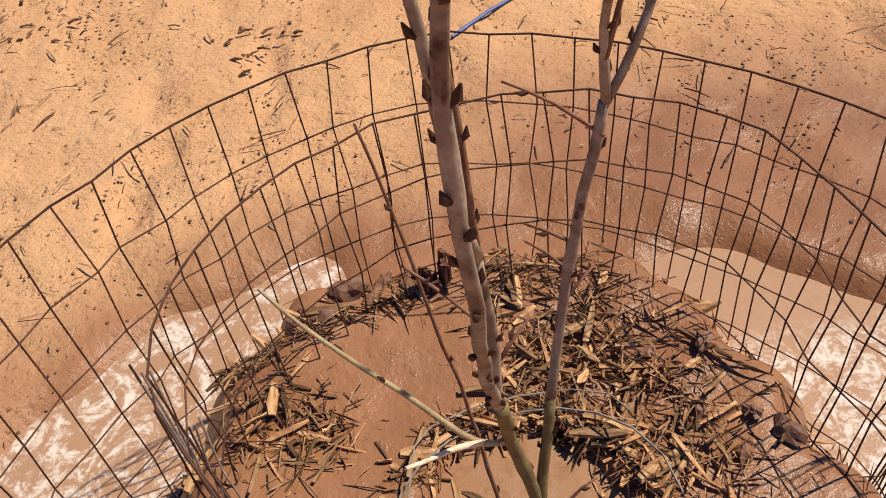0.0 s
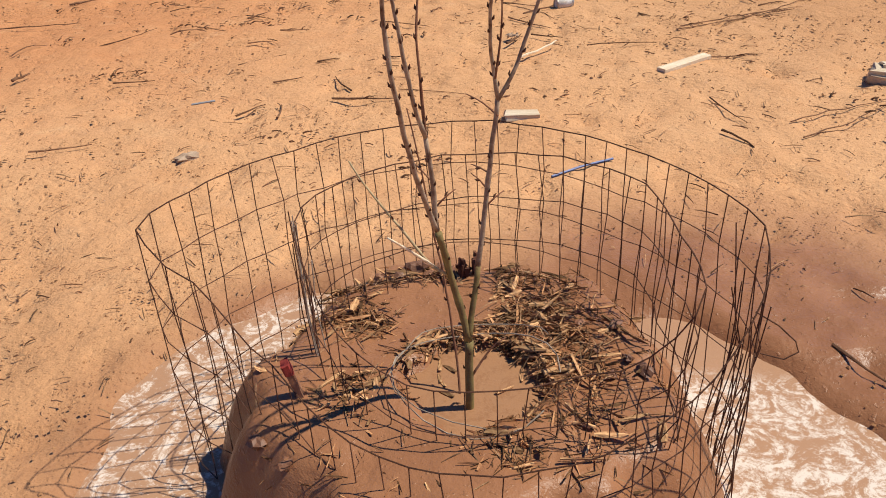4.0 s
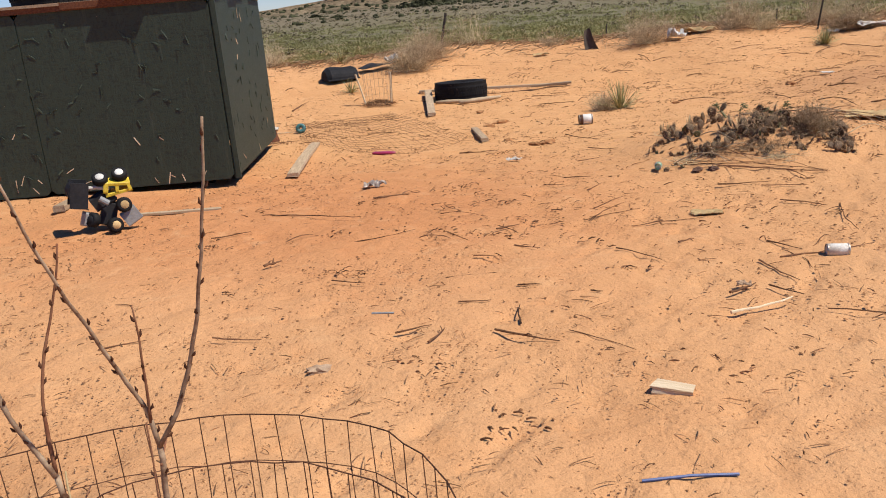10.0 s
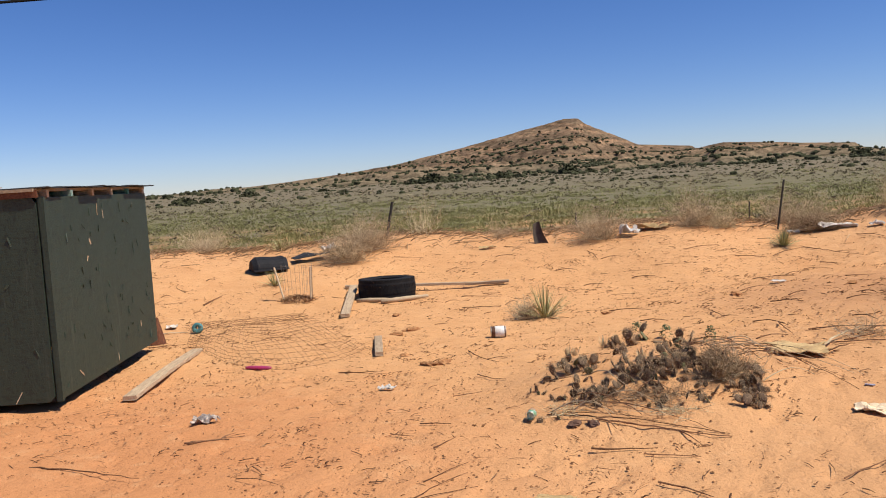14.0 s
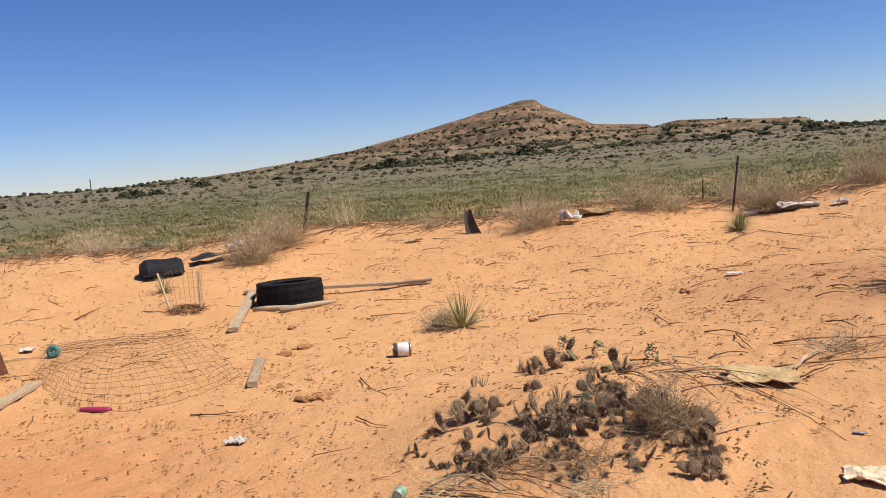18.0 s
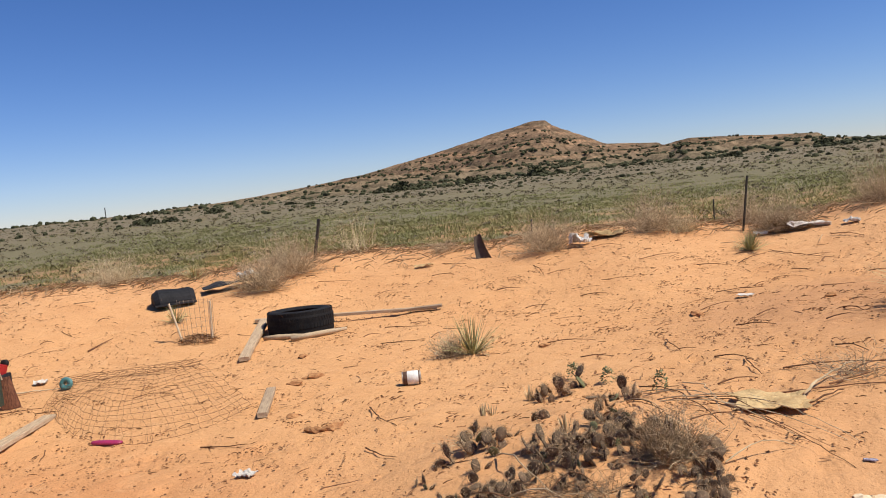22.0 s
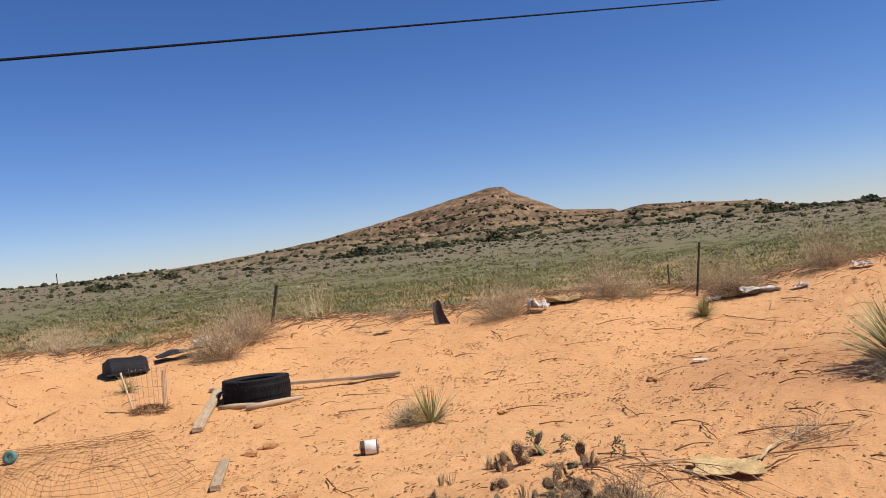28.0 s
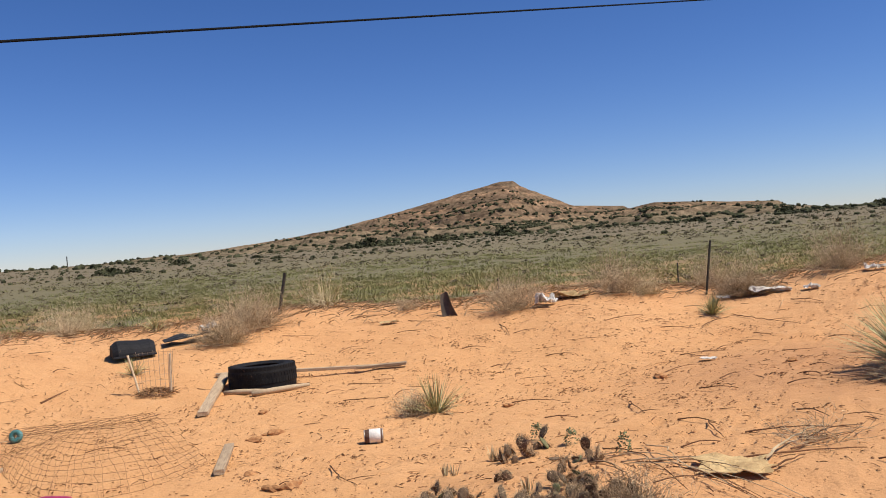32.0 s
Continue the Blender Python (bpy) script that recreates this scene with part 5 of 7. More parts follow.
for a, b, r, k in (((-5.28, 9.18), (-5.0, 9.72), 0.03, 31), ((-5.66, 9.16), (-5.22, 9.36), 0.028, 32)):
    p, q = on(*a, r), on(*b, r)
    solid("log", Soup().tube([p, p.lerp(q, 0.3) + Vector((0.01, 0, 0.004)), p.lerp(q, 0.7), q], [r * 0.8, r, r * 0.95, r * 0.55], 9), LOGWOOD, "barkless pale log lying against the tyre", "log", smooth=True)
plank("wood_block", (-4.1, 7.82), (-3.56, 7.24), 0.075, 0.035, GREYWOOD, "short grey plank lying on the sand", "wood block", seed=8)


# ---------------------------------------------------------------- plants
def blades(soup, rng, n, low, high, w, spread=(0.1, 1.3), droop=0.15, base=0.03):
    for _ in range(n):
        a, e = rng.uniform(0, 6.283), rng.uniform(*spread)
        L = rng.uniform(low, high)
        d = Vector((math.cos(a) * math.sin(e), math.sin(a) * math.sin(e), math.cos(e)))
        side = Vector((-math.sin(a), math.cos(a), 0)) * w * rng.uniform(0.7, 1.2)
        p0 = Vector((math.cos(a), math.sin(a), 0)) * rng.uniform(0, base)
        p1 = p0 + d * L * 0.55
        p2 = p0 + d * L - Vector((0, 0, droop * L * math.sin(e)))
        up = d.cross(side).normalized() * w * 0.5
        soup.add([p0 - side, p0 + up, p0 + side, p1 - side * 0.85, p1 + up, p1 + side * 0.85, p2], [(0, 1, 4, 3), (1, 2, 5, 4), (3, 4, 6), (4, 5, 6)])


def yucca(x, y, size, n, label, seed, dry=0.35, sink=0.0):
    rng = random.Random(seed)
    t = thing("yucca", label, "yucca", tuple(on(x, y, -0.01)))
    g, d = Soup(), Soup()
    blades(g, rng, n, size * 0.7, size, 0.0045 * (0.6 + size), (0.05, 1.25), 0.06, size * 0.1)
    blades(d, rng, int(n * dry), size * 0.4, size * 0.85, 0.004, (0.9, 1.62), 0.22, size * 0.12)
    part("leaf_rosette", g, YUCCA, t, "stiff green spiny leaves")
    part("dry_skirt", d, YUCCADRY, t, "bleached dead leaves round the base")
    return t


yucca(0.54, 10.28, 0.76, 400, "large green yucca with a skirt of dead leaves", 1, 0.7)
yucca(2.5, 10.6, 0.5, 170, "green yucca among prickly pears", 2)
yucca(-7.3, 9.28, 0.26, 60, "small green yucca on the sand", 3)
yucca(-1.88, 13.45, 0.32, 130, "squat dark green yucca tuft on the bank", 4, 0.15)
yucca(-2.95, 9.05, 0.4, 90, "young thin-leaved yucca beside dry weeds", 5, 0.6)
yucca(-9.0, 10.9, 0.34, 70, "small green yucca at the field's edge", 6)


def dry_bush(name, x, y, w, h, n, material, label, seed, stems=3, thick=0.0022, up=0.0):
    """Tangled dead stems that fork outwards from one foot."""
    rng = random.Random(seed)
    s = Soup()
    for _ in range(n):
        a, e = rng.uniform(0, 6.283), rng.uniform(0.15, 1.5)
        L = rng.uniform(0.35, 0.95)
        p = [Vector((rng.gauss(0, 0.17) * w, rng.gauss(0, 0.17) * w, 0))]
        for k in range(3):
            a += rng.uniform(-0.7, 0.7)
            e = min(1.62, max(0.05, e + rng.uniform(-0.35, 0.3)))
            p.append(p[-1] + Vector((w * math.cos(a) * math.sin(e), w * math.sin(a) * math.sin(e), h * math.cos(e))) * L / 3)
        for q in p:
            q.z = max(0.004, q.z)
        s.tube(p, [thick, thick * 0.8, thick * 0.6, thick * 0.3], 3, False)
        for _ in range(stems):
            k = rng.randrange(1, 4)
            q = p[k] + Vector((rng.uniform(-1, 1), rng.uniform(-1, 1), rng.uniform(-0.2, 0.9))) * w * 0.22
            s.tube([p[k], q], [thick * 0.6, thick * 0.25], 3, False)
    return solid(name, s, material, label, "dry bush", at=Matrix.Translation(on(x, y, up)))


BUSHES = [(-7.24, 10.6, 0.56, 0.42, 420, DRYBUSH, "grey-brown tumbleweed caught on the bank"), (-7.5, 11.35, 0.66, 0.5, 460, DRYBUSH, "grey-brown dead bush on the bank"),
          (-4.45, 13.2, 0.62, 0.42, 240, DRYBUSH, "rounded brown tumbleweed on the bank"), (-3.35, 14.1, 0.6, 0.48, 220, DRYBUSH, "upright brown dead bush on the bank"),
          (-2.95, 14.2, 0.4, 0.3, 130, PALEGRASS, "pale bleached grass clump on the bank"), (-1.75, 14.6, 0.55, 0.4, 210, DRYBUSH, "brown dead bush by the fence post"),
          (-0.7, 15.3, 0.6, 0.5, 200, DRYBUSH, "grey-brown dead bush on the bank"), (0.3, 15.6, 0.55, 0.45, 150, DRYBUSH, "grey-brown dead bush on the bank"),
          (1.25, 15.6, 0.75, 0.6, 240, DRYBUSH, "grey-brown dead bush with litter caught in it"), (-10.6, 10.6, 0.6, 0.36, 260, PALEGRASS, "pale rounded clump of bleached grass"),
          (-9.9, 10.1, 0.35, 0.26, 90, DRYBUSH, "small dead bush on the bank"), (-2.4, 15.2, 0.5, 0.4, 160, DRYBUSH, "brown dead bush behind the fence post"),
          (-5.0, 13.9, 0.35, 0.22, 80, DRYBUSH, "low dead weeds on the bank"), (-6.2, 13.2, 0.4, 0.2, 80, DRYBUSH, "low dead weeds on the bank"), (2.3, 15.2, 0.6, 0.5, 160, DRYBUSH, "grey-brown dead bush on the bank"),
          (-3.12, 8.97, 0.28, 0.2, 150, DRYBUSH, "small flattened dry weed"), (0.42, 9.95, 0.4, 0.12, 90, DRYBUSH, "dead leaves and stems under the yucca"), (0.14, 8.25, 0.4, 0.16, 30, DRYBUSH, "sparse dry weed on the sand")]
for k, (bx, by, bw, bh, bn, bm, bl) in enumerate(BUSHES):
    grow = 1.05 if k < 2 else 1.25 if by > 10.5 else 1.0
    dry_bush("dry_bush", bx, by, bw * grow, bh * grow * 1.2, int(bn * 1.5), bm, bl, 40 + k)
dry_bush("dry_bush", -1.75, 14.5, 0.5, 0.2, 420, BROWNTWIG, "flat dark brown heap of dead weeds by the fence post", 79, 3, 0.004)
big = dry_bush("tumbleweed", -7.7, 13.0, 0.75, 0.75, 60, PALEGRASS, "pale bare tumbleweed skeleton beside the post", 77, 4, 0.004)
dry_bush("green_bush", -8.0, 13.4, 0.5, 0.55, 240, FIELD, "yellow-green bush behind the bank", 78)


def bank_litter_roots():
    rng = random.Random(14)
    s = Soup()
    for _ in range(2300):
        az = radians(rng.uniform(-8, 66))
        r = 13.9 + rng.gauss(0.1, 0.5)
        x, y = 1.2 - math.sin(az) * r, 1.8 + math.cos(az) * r
        a, L = az + rng.gauss(0, 0.9), rng.uniform(0.06, 0.42)
        p, q = on(x, y, 0.015), on(x + L * math.cos(a), y + L * math.sin(a), rng.uniform(0.0, 0.08))
        s.tube([p, (p + q) / 2 + Vector((0, 0, rng.uniform(0, 0.05))), q], [0.006, 0.005, 0.0025], 3, False)
    solid("bank_stems", s, BROWNTWIG, "dead stems and roots matted along the crest of the bank", "dead stems", kind="stuff")


bank_litter_roots()


# ---------------------------------------------------------------- prickly pears
def pad_mesh(name, material, seed):
    rng = random.Random(seed)
    w, h, t = 0.047 * rng.uniform(0.88, 1.1), 0.05 * rng.uniform(0.9, 1.15), 0.009
    s = Soup()
    rings, seg = 7, 10
    for i in range(rings + 1):
        th = math.pi * i / rings
        z = h * (1 - math.cos(th)) * 0.98
        wide = math.sin(th) * (0.78 + 0.22 * (1 - math.cos(th)) / 2)
        for k in range(seg):
            a = 2 * math.pi * k / seg
            s.v.append((w * wide * math.cos(a), (t + 0.003 * rng.random()) * wide ** 0.7 * math.sin(a) if wide > 0.02 else 0, z))
    for i in range(rings):
        for k in range(seg):
            s.f.append((i * seg + k, i * seg + (k + 1) % seg, (i + 1) * seg + (k + 1) % seg, (i + 1) * seg + k))
    spines = Soup()
    for _ in range(70):
        u, v = rng.uniform(-0.85, 0.85), rng.uniform(0.25, 1.95)
        if u * u + (v - 1) ** 2 > 0.95:
            continue
        sgn = rng.choice((-1, 1))
        c = Vector((u * w, sgn * t * 0.9, v * h))
        d = Vector((u * 0.6 + rng.uniform(-0.5, 0.5), sgn * rng.uniform(0.3, 1.2), rng.uniform(-0.5, 0.9))).normalized() * rng.uniform(0.02, 0.042)
        g = Vector((0.0015, 0, 0.0006))
        spines.add([c - g, c + g, c + d], [(0, 1, 2)])
    for _ in range(60):
        a = rng.uniform(0.0, 3.14)
        c = Vector((w * 0.96 * math.cos(a), 0, h + h * 0.96 * math.sin(a)))
        d = Vector((math.cos(a) + rng.uniform(-0.5, 0.5), rng.uniform(-0.7, 0.7), math.sin(a) + rng.uniform(-0.4, 0.4))).normalized() * rng.uniform(0.02, 0.045)
        spines.add([c - Vector((0.0012, 0.0006, 0)), c + Vector((0.0012, 0.0006, 0)), c + d], [(0, 1, 2)])
    return s.mesh(name, material, True), spines.mesh("spine_coat", SPINE)


DEADPAD = pad_mesh("withered_pad", WITHERED, 14)
PADS = [pad_mesh("pad", PAD, k) for k in range(5)] + [pad_mesh("pad", PADGREEN, 9)]


def prickly_pear(label, groups, seed, greens=0.06, dead=1):
    """Pads in tufts: the first stand in the sand, the others grow from their upper rims."""
    rng = random.Random(seed)
    t = thing("prickly_pear", label, "cactus")

    def grow(pair, material, m, name="pad"):
        ob = part(name, pair[0], material, t)
        ob.matrix_world = m
        part("spine_coat", pair[1], SPINE, ob, kind="stuff")

    for spots, many, size in groups:
        for x, y in spots:
            s = size * rng.uniform(0.6, 0.85)
            for j in range(rng.randint(*many)):
                pair = PADS[5 if rng.random() < greens else rng.randrange(5)]
                k = s * rng.uniform(0.75, 1.05)
                tier = 0 if j < 2 else 1
                px, py = x + rng.gauss(0, 0.026), y + rng.gauss(0, 0.026)
                lean = Euler((rng.gauss(0, 0.4 + 0.25 * tier), rng.gauss(0, 0.35), rng.uniform(0, 6.28))).to_matrix().to_4x4()
                grow(pair, PAD, Matrix.Translation(on(px, py, -0.018 + 0.07 * tier * s)) @ lean @ Matrix.Diagonal((k, k, k, 1)))
            for j in range(dead):
                k = size * rng.uniform(0.4, 0.7)
                px, py = x + rng.gauss(0, 0.03), y + rng.gauss(0, 0.03)
                grow(DEADPAD, WITHERED, Matrix.Translation(on(px, py, -0.01)) @ Euler((rng.choice((-1, 1)) * rng.uniform(0.7, 1.3), rng.gauss(0, 0.3), rng.uniform(0, 6.28))).to_matrix().to_4x4() @ Matrix.Diagonal((k, k, k, 1)), "withered_pad")
    return t


BACK_ROW = [(-1.6, 7.81), (-1.58, 7.92), (-1.47, 7.68), (-1.43, 7.83), (-1.45, 8.02), (-1.09, 6.98), (-1.02, 7.42), (-0.82, 7.06), (-0.83, 7.19), (-1.02, 7.77), (-0.83, 7.44)]
LEFT_ROW = [(-1.4, 6.8), (-1.42, 6.73), (-1.27, 6.57), (-1.24, 6.65), (-1.11, 6.53), (-1.13, 6.68), (-1.27, 6.43), (-1.05, 6.31), (-1.19, 6.61), (-1.33, 6.62)]
STRAYS = [(-1.38, 6.26), (-1.28, 6.21), (-1.0, 5.9), (-1.02, 5.88), (-1.08, 6.1), (-1.09, 6.08)]
RIDGE_ROW = [(-0.89, 6.48), (-0.75, 6.36), (-0.76, 6.48), (-0.69, 6.43), (-0.77, 6.55), (-0.67, 6.54), (-0.74, 6.73), (-0.66, 6.66), (-0.7, 6.86), (-0.64, 6.75), (-0.65, 6.91), (-0.57, 6.81), (-0.56, 6.64), (-0.52, 6.65), (-0.57, 6.53), (-0.58, 6.46), (-0.48, 6.84), (-0.43, 6.84), (-0.67, 6.48), (-0.78, 6.46), (-0.49, 6.72), (-0.6, 6.72), (-0.62, 6.6)]
LOWER_ROW = [(-0.84, 6.1), (-0.86, 6.19), (-0.83, 6.22), (-0.78, 6.27), (-0.74, 6.31), (-0.86, 6.09), (-0.79, 6.21), (-0.99, 6.12), (-0.91, 6.14)]
MIDDLE = [(-0.55, 6.17), (-0.57, 6.28), (-0.53, 6.22), (-0.63, 6.28), (-0.45, 6.2), (-0.32, 6.36), (-0.27, 6.33), (-0.55, 6.35), (-0.48, 6.58), (-0.42, 6.51), (-0.46, 6.46), (-0.35, 6.4)]
RIGHT_ROW = [(-0.15, 6.55), (-0.12, 6.58), (-0.08, 6.53), (-0.04, 6.45), (-0.06, 6.38), (-0.16, 6.5), (-0.1, 6.43), (-0.11, 6.66), (-0.16, 6.75)]
prickly_pear("low prickly pear clump, grey-brown and spiny, on a sand mound", [(BACK_ROW, (2, 4), 1.15), (LEFT_ROW, (2, 4), 0.95), (STRAYS, (1, 2), 0.65), (RIDGE_ROW, (3, 6), 0.97), (LOWER_ROW, (3, 5), 0.75), (MIDDLE, (2, 4), 0.7), (RIGHT_ROW, (4, 6), 0.8)], 1)
CLUMP_B = [(1.23, 7.65), (1.31, 7.81), (1.34, 7.7), (1.44, 7.74), (1.55, 7.81), (1.7, 8.05), (1.84, 7.99), (1.73, 7.64), (1.76, 7.61), (1.97, 7.91), (2.07, 8.06), (1.44, 8.05), (1.5, 8.0), (1.62, 7.9)]
prickly_pear("small grey-green prickly pear clump by the yucca", [(CLUMP_B, (3, 6), 0.95)], 2, 0.2, dead=1)
CLUMP_C = [(2.11, 6.63), (2.19, 6.8), (2.2, 6.54), (2.3, 7.01), (2.38, 6.86), (2.52, 7.09), (2.63, 7.2), (2.68, 7.21), (2.13, 5.62), (2.22, 5.56), (2.3, 6.2), (2.4, 6.4), (2.3, 5.9), (2.45, 6.0)]
prickly_pear("green prickly pear clump on an eroded sand mound", [(CLUMP_C, (4, 7), 0.95)], 3, 0.35, dead=2)
CLUMP_D = [(2.36, 8.96), (2.63, 9.74), (2.8, 10.2), (2.96, 9.16), (3.03, 9.14), (2.74, 9.18), (3.29, 9.68), (3.1, 9.4)]
prickly_pear("scattered prickly pears near the second yucca", [(CLUMP_D, (2, 4), 0.85)], 4, 0.35, dead=1)
dry_bush("dry_bush", -0.32, 6.6, 0.22, 0.24, 330, BROWNTWIG, "dense brown dead bush growing among the cactus", 60, 4, 0.0018, 0.0)
dry_bush("dry_bush", -0.28, 6.66, 0.26, 0.26, 170, DRYBUSH, "pale dead twigs arching out of the cactus clump", 61, 3, 0.0016, 0.0)
for k, (x, y, w, n, h) in enumerate(((-1.35, 6.65, 0.2, 26, 0.3), (-0.8, 6.12, 0.3, 50, 0.2), (-0.6, 6.2, 0.34, 70, 0.25), (-0.95, 5.98, 0.28, 40, 0.15), (-0.45, 6.28, 0.28, 60, 0.3), (-0.1, 6.5, 0.18, 30, 0.3), (-0.4, 6.12, 0.3, 60, 0.12))):
    dry_bush("dry_weed", x, y, w, w * h, n, BROWNTWIG if k % 3 else PALEGRASS, "thin dead stalks lying between the cactus pads", 90 + k, 2, 0.0015)
for x, y in ((-1.75, 7.38), (-1.68, 7.36), (-1.64, 7.74), (-0.86, 6.76)):
    s = Soup()
    blades(s, random.Random(int(x * -100)), 18, 0.05, 0.11, 0.004, (0.0, 0.4), 0.05, 0.02)
    solid("dry_weed", s, PALEGRASS, "stiff pale dead leaf tuft by the cactus", "dry weed", at=Matrix.Translation(on(x, y)))
STALKS = [((-1.01, 7.96), (-0.21, 7.09)), ((-0.83, 7.61), (-0.13, 7.25)), ((-0.68, 7.46), (0.09, 7.17)), ((-0.37, 7.06), (0.06, 7.19)), ((-0.1, 6.7), (0.09, 7.05)), ((-0.76, 8.03), (-0.28, 7.23)), ((-1.02, 6.13), (-0.53, 6.02)), ((-1.05, 5.93), (-0.65, 5.97)), ((-1.05, 6.45), (-0.65, 6.2)), ((-0.65, 6.2), (-0.5, 6.31)), ((-0.81, 6.12), (-0.5, 6.15)), ((-0.92, 5.98), (-0.68, 5.96))]
for k, (a, b) in enumerate(STALKS):
    twig(a, b, 0.004, 250 + k, "long thin dead stalk trailing from the cactus clump", False, DRYBUSH if k % 3 else TWIG, 0.06, 0.06, "dead_stalk", "stalks by the cactus")
rng = random.Random(33)
for k in range(11):
    a = (-0.72 + rng.uniform(-0.25, 0.35), 7.5 + rng.uniform(-0.4, 0.3))
    b = (a[0] + rng.uniform(0.35, 0.95), a[1] + rng.uniform(-0.6, 0.1))
    twig(a, b, 0.0032, 200 + k, "long thin dead stalk trailing from the cactus clump", False, DRYBUSH if k % 2 else TWIG, 0.04, 0.05, "dead_stalk", "stalks by the cactus")
for k, (a, b, w) in enumerate((((-1.08, 5.98), (-0.3, 6.0), 0.002), ((-0.91, 6.09), (-0.06, 6.01), 0.003), ((-1.05, 5.9), (-0.06, 6.03), 0.0045), ((-1.0, 6.04), (-0.5, 5.95), 0.002), ((-0.98, 5.94), (-0.4, 6.02), 0.002))):
    twig(a, b, w, 230 + k, "long thin dead stalk trailing from the cactus clump", False, TWIG, 0.01, 0.04, "dead_stalk", "stalks by the cactus")
twig((-0.02, 7.6), (0.13, 7.93), 0.007, 270, "bent bare branch beside the torn cardboard", True, TWIG, 0.02, 0.08, "branch", "branches on the sand")
twig((0.09, 8.2), (0.3, 8.51), 0.005, 271, "bent bare branch beside the torn cardboard", True, TWIG, 0.02, 0.06, "branch", "branches on the sand")
for x, y, h in ((-1.26, 8.08, 0.11), (-0.84, 7.89, 0.13), (-1.56, 8.2, 0.12)):
    s = Soup()
    puff(s, random.Random(int(h * 100)), 0, 0, 0, 0.055, h, 130, 0.011)
    solid("green_weed", s, WEED, "small grey-green leafy weed behind the cactus", "weed", at=Matrix.Translation(on(x, y)))


# ---------------------------------------------------------------- wire cages and the power line
def small_cage():
    c = thing("wire_cage", "small wire cage with two stakes round a dry planted heap", "wire cage", tuple(on(-6.47, 8.95)))
    rng = random.Random(2)
    for x, y, tx, ty in ((-0.17, -0.08, -0.28, -0.12), (0.17, 0.05, 0.19, 0.06)):
        part("stake", Soup().tube([(x, y, -0.03), ((x + tx) / 2, (y + ty) / 2, 0.2), (tx, ty, 0.42)], 0.012, 7), PALEWOOD, c, "pale wooden stake")
    for k in range(15):
        a = math.pi * (k / 14) * 1.3 - 0.5
        x, y = 0.2 * math.cos(a), 0.16 * math.sin(a)
        part("upright_wire", Soup().tube([(x, y, 0.0), (x * 1.03, y * 1.03, 0.2), (x * 1.1, y * 1.1, 0.44 + rng.uniform(-0.03, 0.03))], 0.0015, 4), STEEL, c)
    for z in (0.12, 0.22, 0.33, 0.42):
        part("hoop_wire", Soup().tube([(0.2 * math.cos(a) * (1 + z * 0.2), 0.16 * math.sin(a) * (1 + z * 0.2), z) for a in (math.pi * k / 14 * 1.3 - 0.5 for k in range(15))], 0.0013, 4), STEEL, c)
    heap = Soup()
    for _ in range(420):
        a, r = rng.uniform(0, 6.28), 0.24 * math.sqrt(rng.random())
        p = Vector((r * math.cos(a), r * math.sin(a) * 0.8, 0.01 + 0.05 * (1 - r / 0.2)))
        q = p + Vector((rng.uniform(-0.08, 0.08), rng.uniform(-0.08, 0.08), rng.uniform(-0.02, 0.03)))
        heap.tube([p, q], [0.004, 0.002], 3, False)
    part("dry_heap", heap, STRAW, c, "heap of dry grass and bark", kind="stuff")


small_cage()


def crushed_cage():
    c = thing("crushed_wire_cage", "collapsed rusty welded wire mesh lying fanned out on the sand", "wire mesh")
    rng = random.Random(6)
    back = smooth_path([(-6.62, 7.42, 0), (-6.1, 7.85, 0), (-5.62, 8.26, 0)], False, 0.045)
    rim = smooth_path([(-5.7, 6.82, 0), (-5.1, 6.55, 0), (-4.5, 6.43, 0), (-3.97, 6.55, 0), (-3.82, 6.95, 0), (-3.9, 7.4, 0)], False, 0.05)
    n, cols = 34, []
    for k in range(n + 1):
        u = k / n
        b, f = back[round(u * (len(back) - 1))], rim[round(u * (len(rim) - 1))]
        col = []
        for j in range(15):
            v = j / 14
            p = b.lerp(f, v) + Vector((rng.gauss(0, 0.008) + 0.06 * math.sin(5 * v + 4 * u), rng.gauss(0, 0.008) + 0.05 * math.sin(7 * u), 0))
            col.append(on(p.x, p.y, 0.012 + 0.05 * (1 - v) ** 2 + 0.05 * abs(math.sin(7 * u + 4 * v)) * math.sin(math.pi * v) + rng.random() * 0.008))
        cols.append(col)
    for col in cols:
        part("upright_wire", Soup().tube(col, 0.0011, 4), RUST, c)
    for j in range(15):
        part("hoop_wire", Soup().tube([col[j] for col in cols], 0.0012, 4), RUST, c)
    # the rolled edge at the back
    for j in range(9):
        a = 0.7 * j
        line = [on(p.x, p.y, 0.045 + 0.035 * math.sin(a + 0.2 * i)) + Vector((0.03 * math.cos(a + 0.2 * i), 0.03 * math.cos(a + 0.2 * i), rng.random() * 0.01)) for i, p in enumerate(back)]
        part("rolled_wire", Soup().tube(line, 0.0017, 4), RUST, c)


crushed_cage()
# overhead cable, falling towards the yard's near end
wire_way = radians(76.7)
line = []
for i in range(-30, 46):
    along = i * 2.0
    drop = 4.184 + 0.169 * along if along > -8 else 2.83 + 0.012 * (-8 - along) ** 1.5
    line.append(Vector((1.03 - 12.97 * math.sin(wire_way) + along * math.cos(wire_way), 3.38 + 12.97 * math.cos(wire_way) + along * math.sin(wire_way), drop)))
solid("power_line", Soup().tube(line, 0.0235, 6), BLACKWIRE, "single black overhead cable against the sky", "cable")


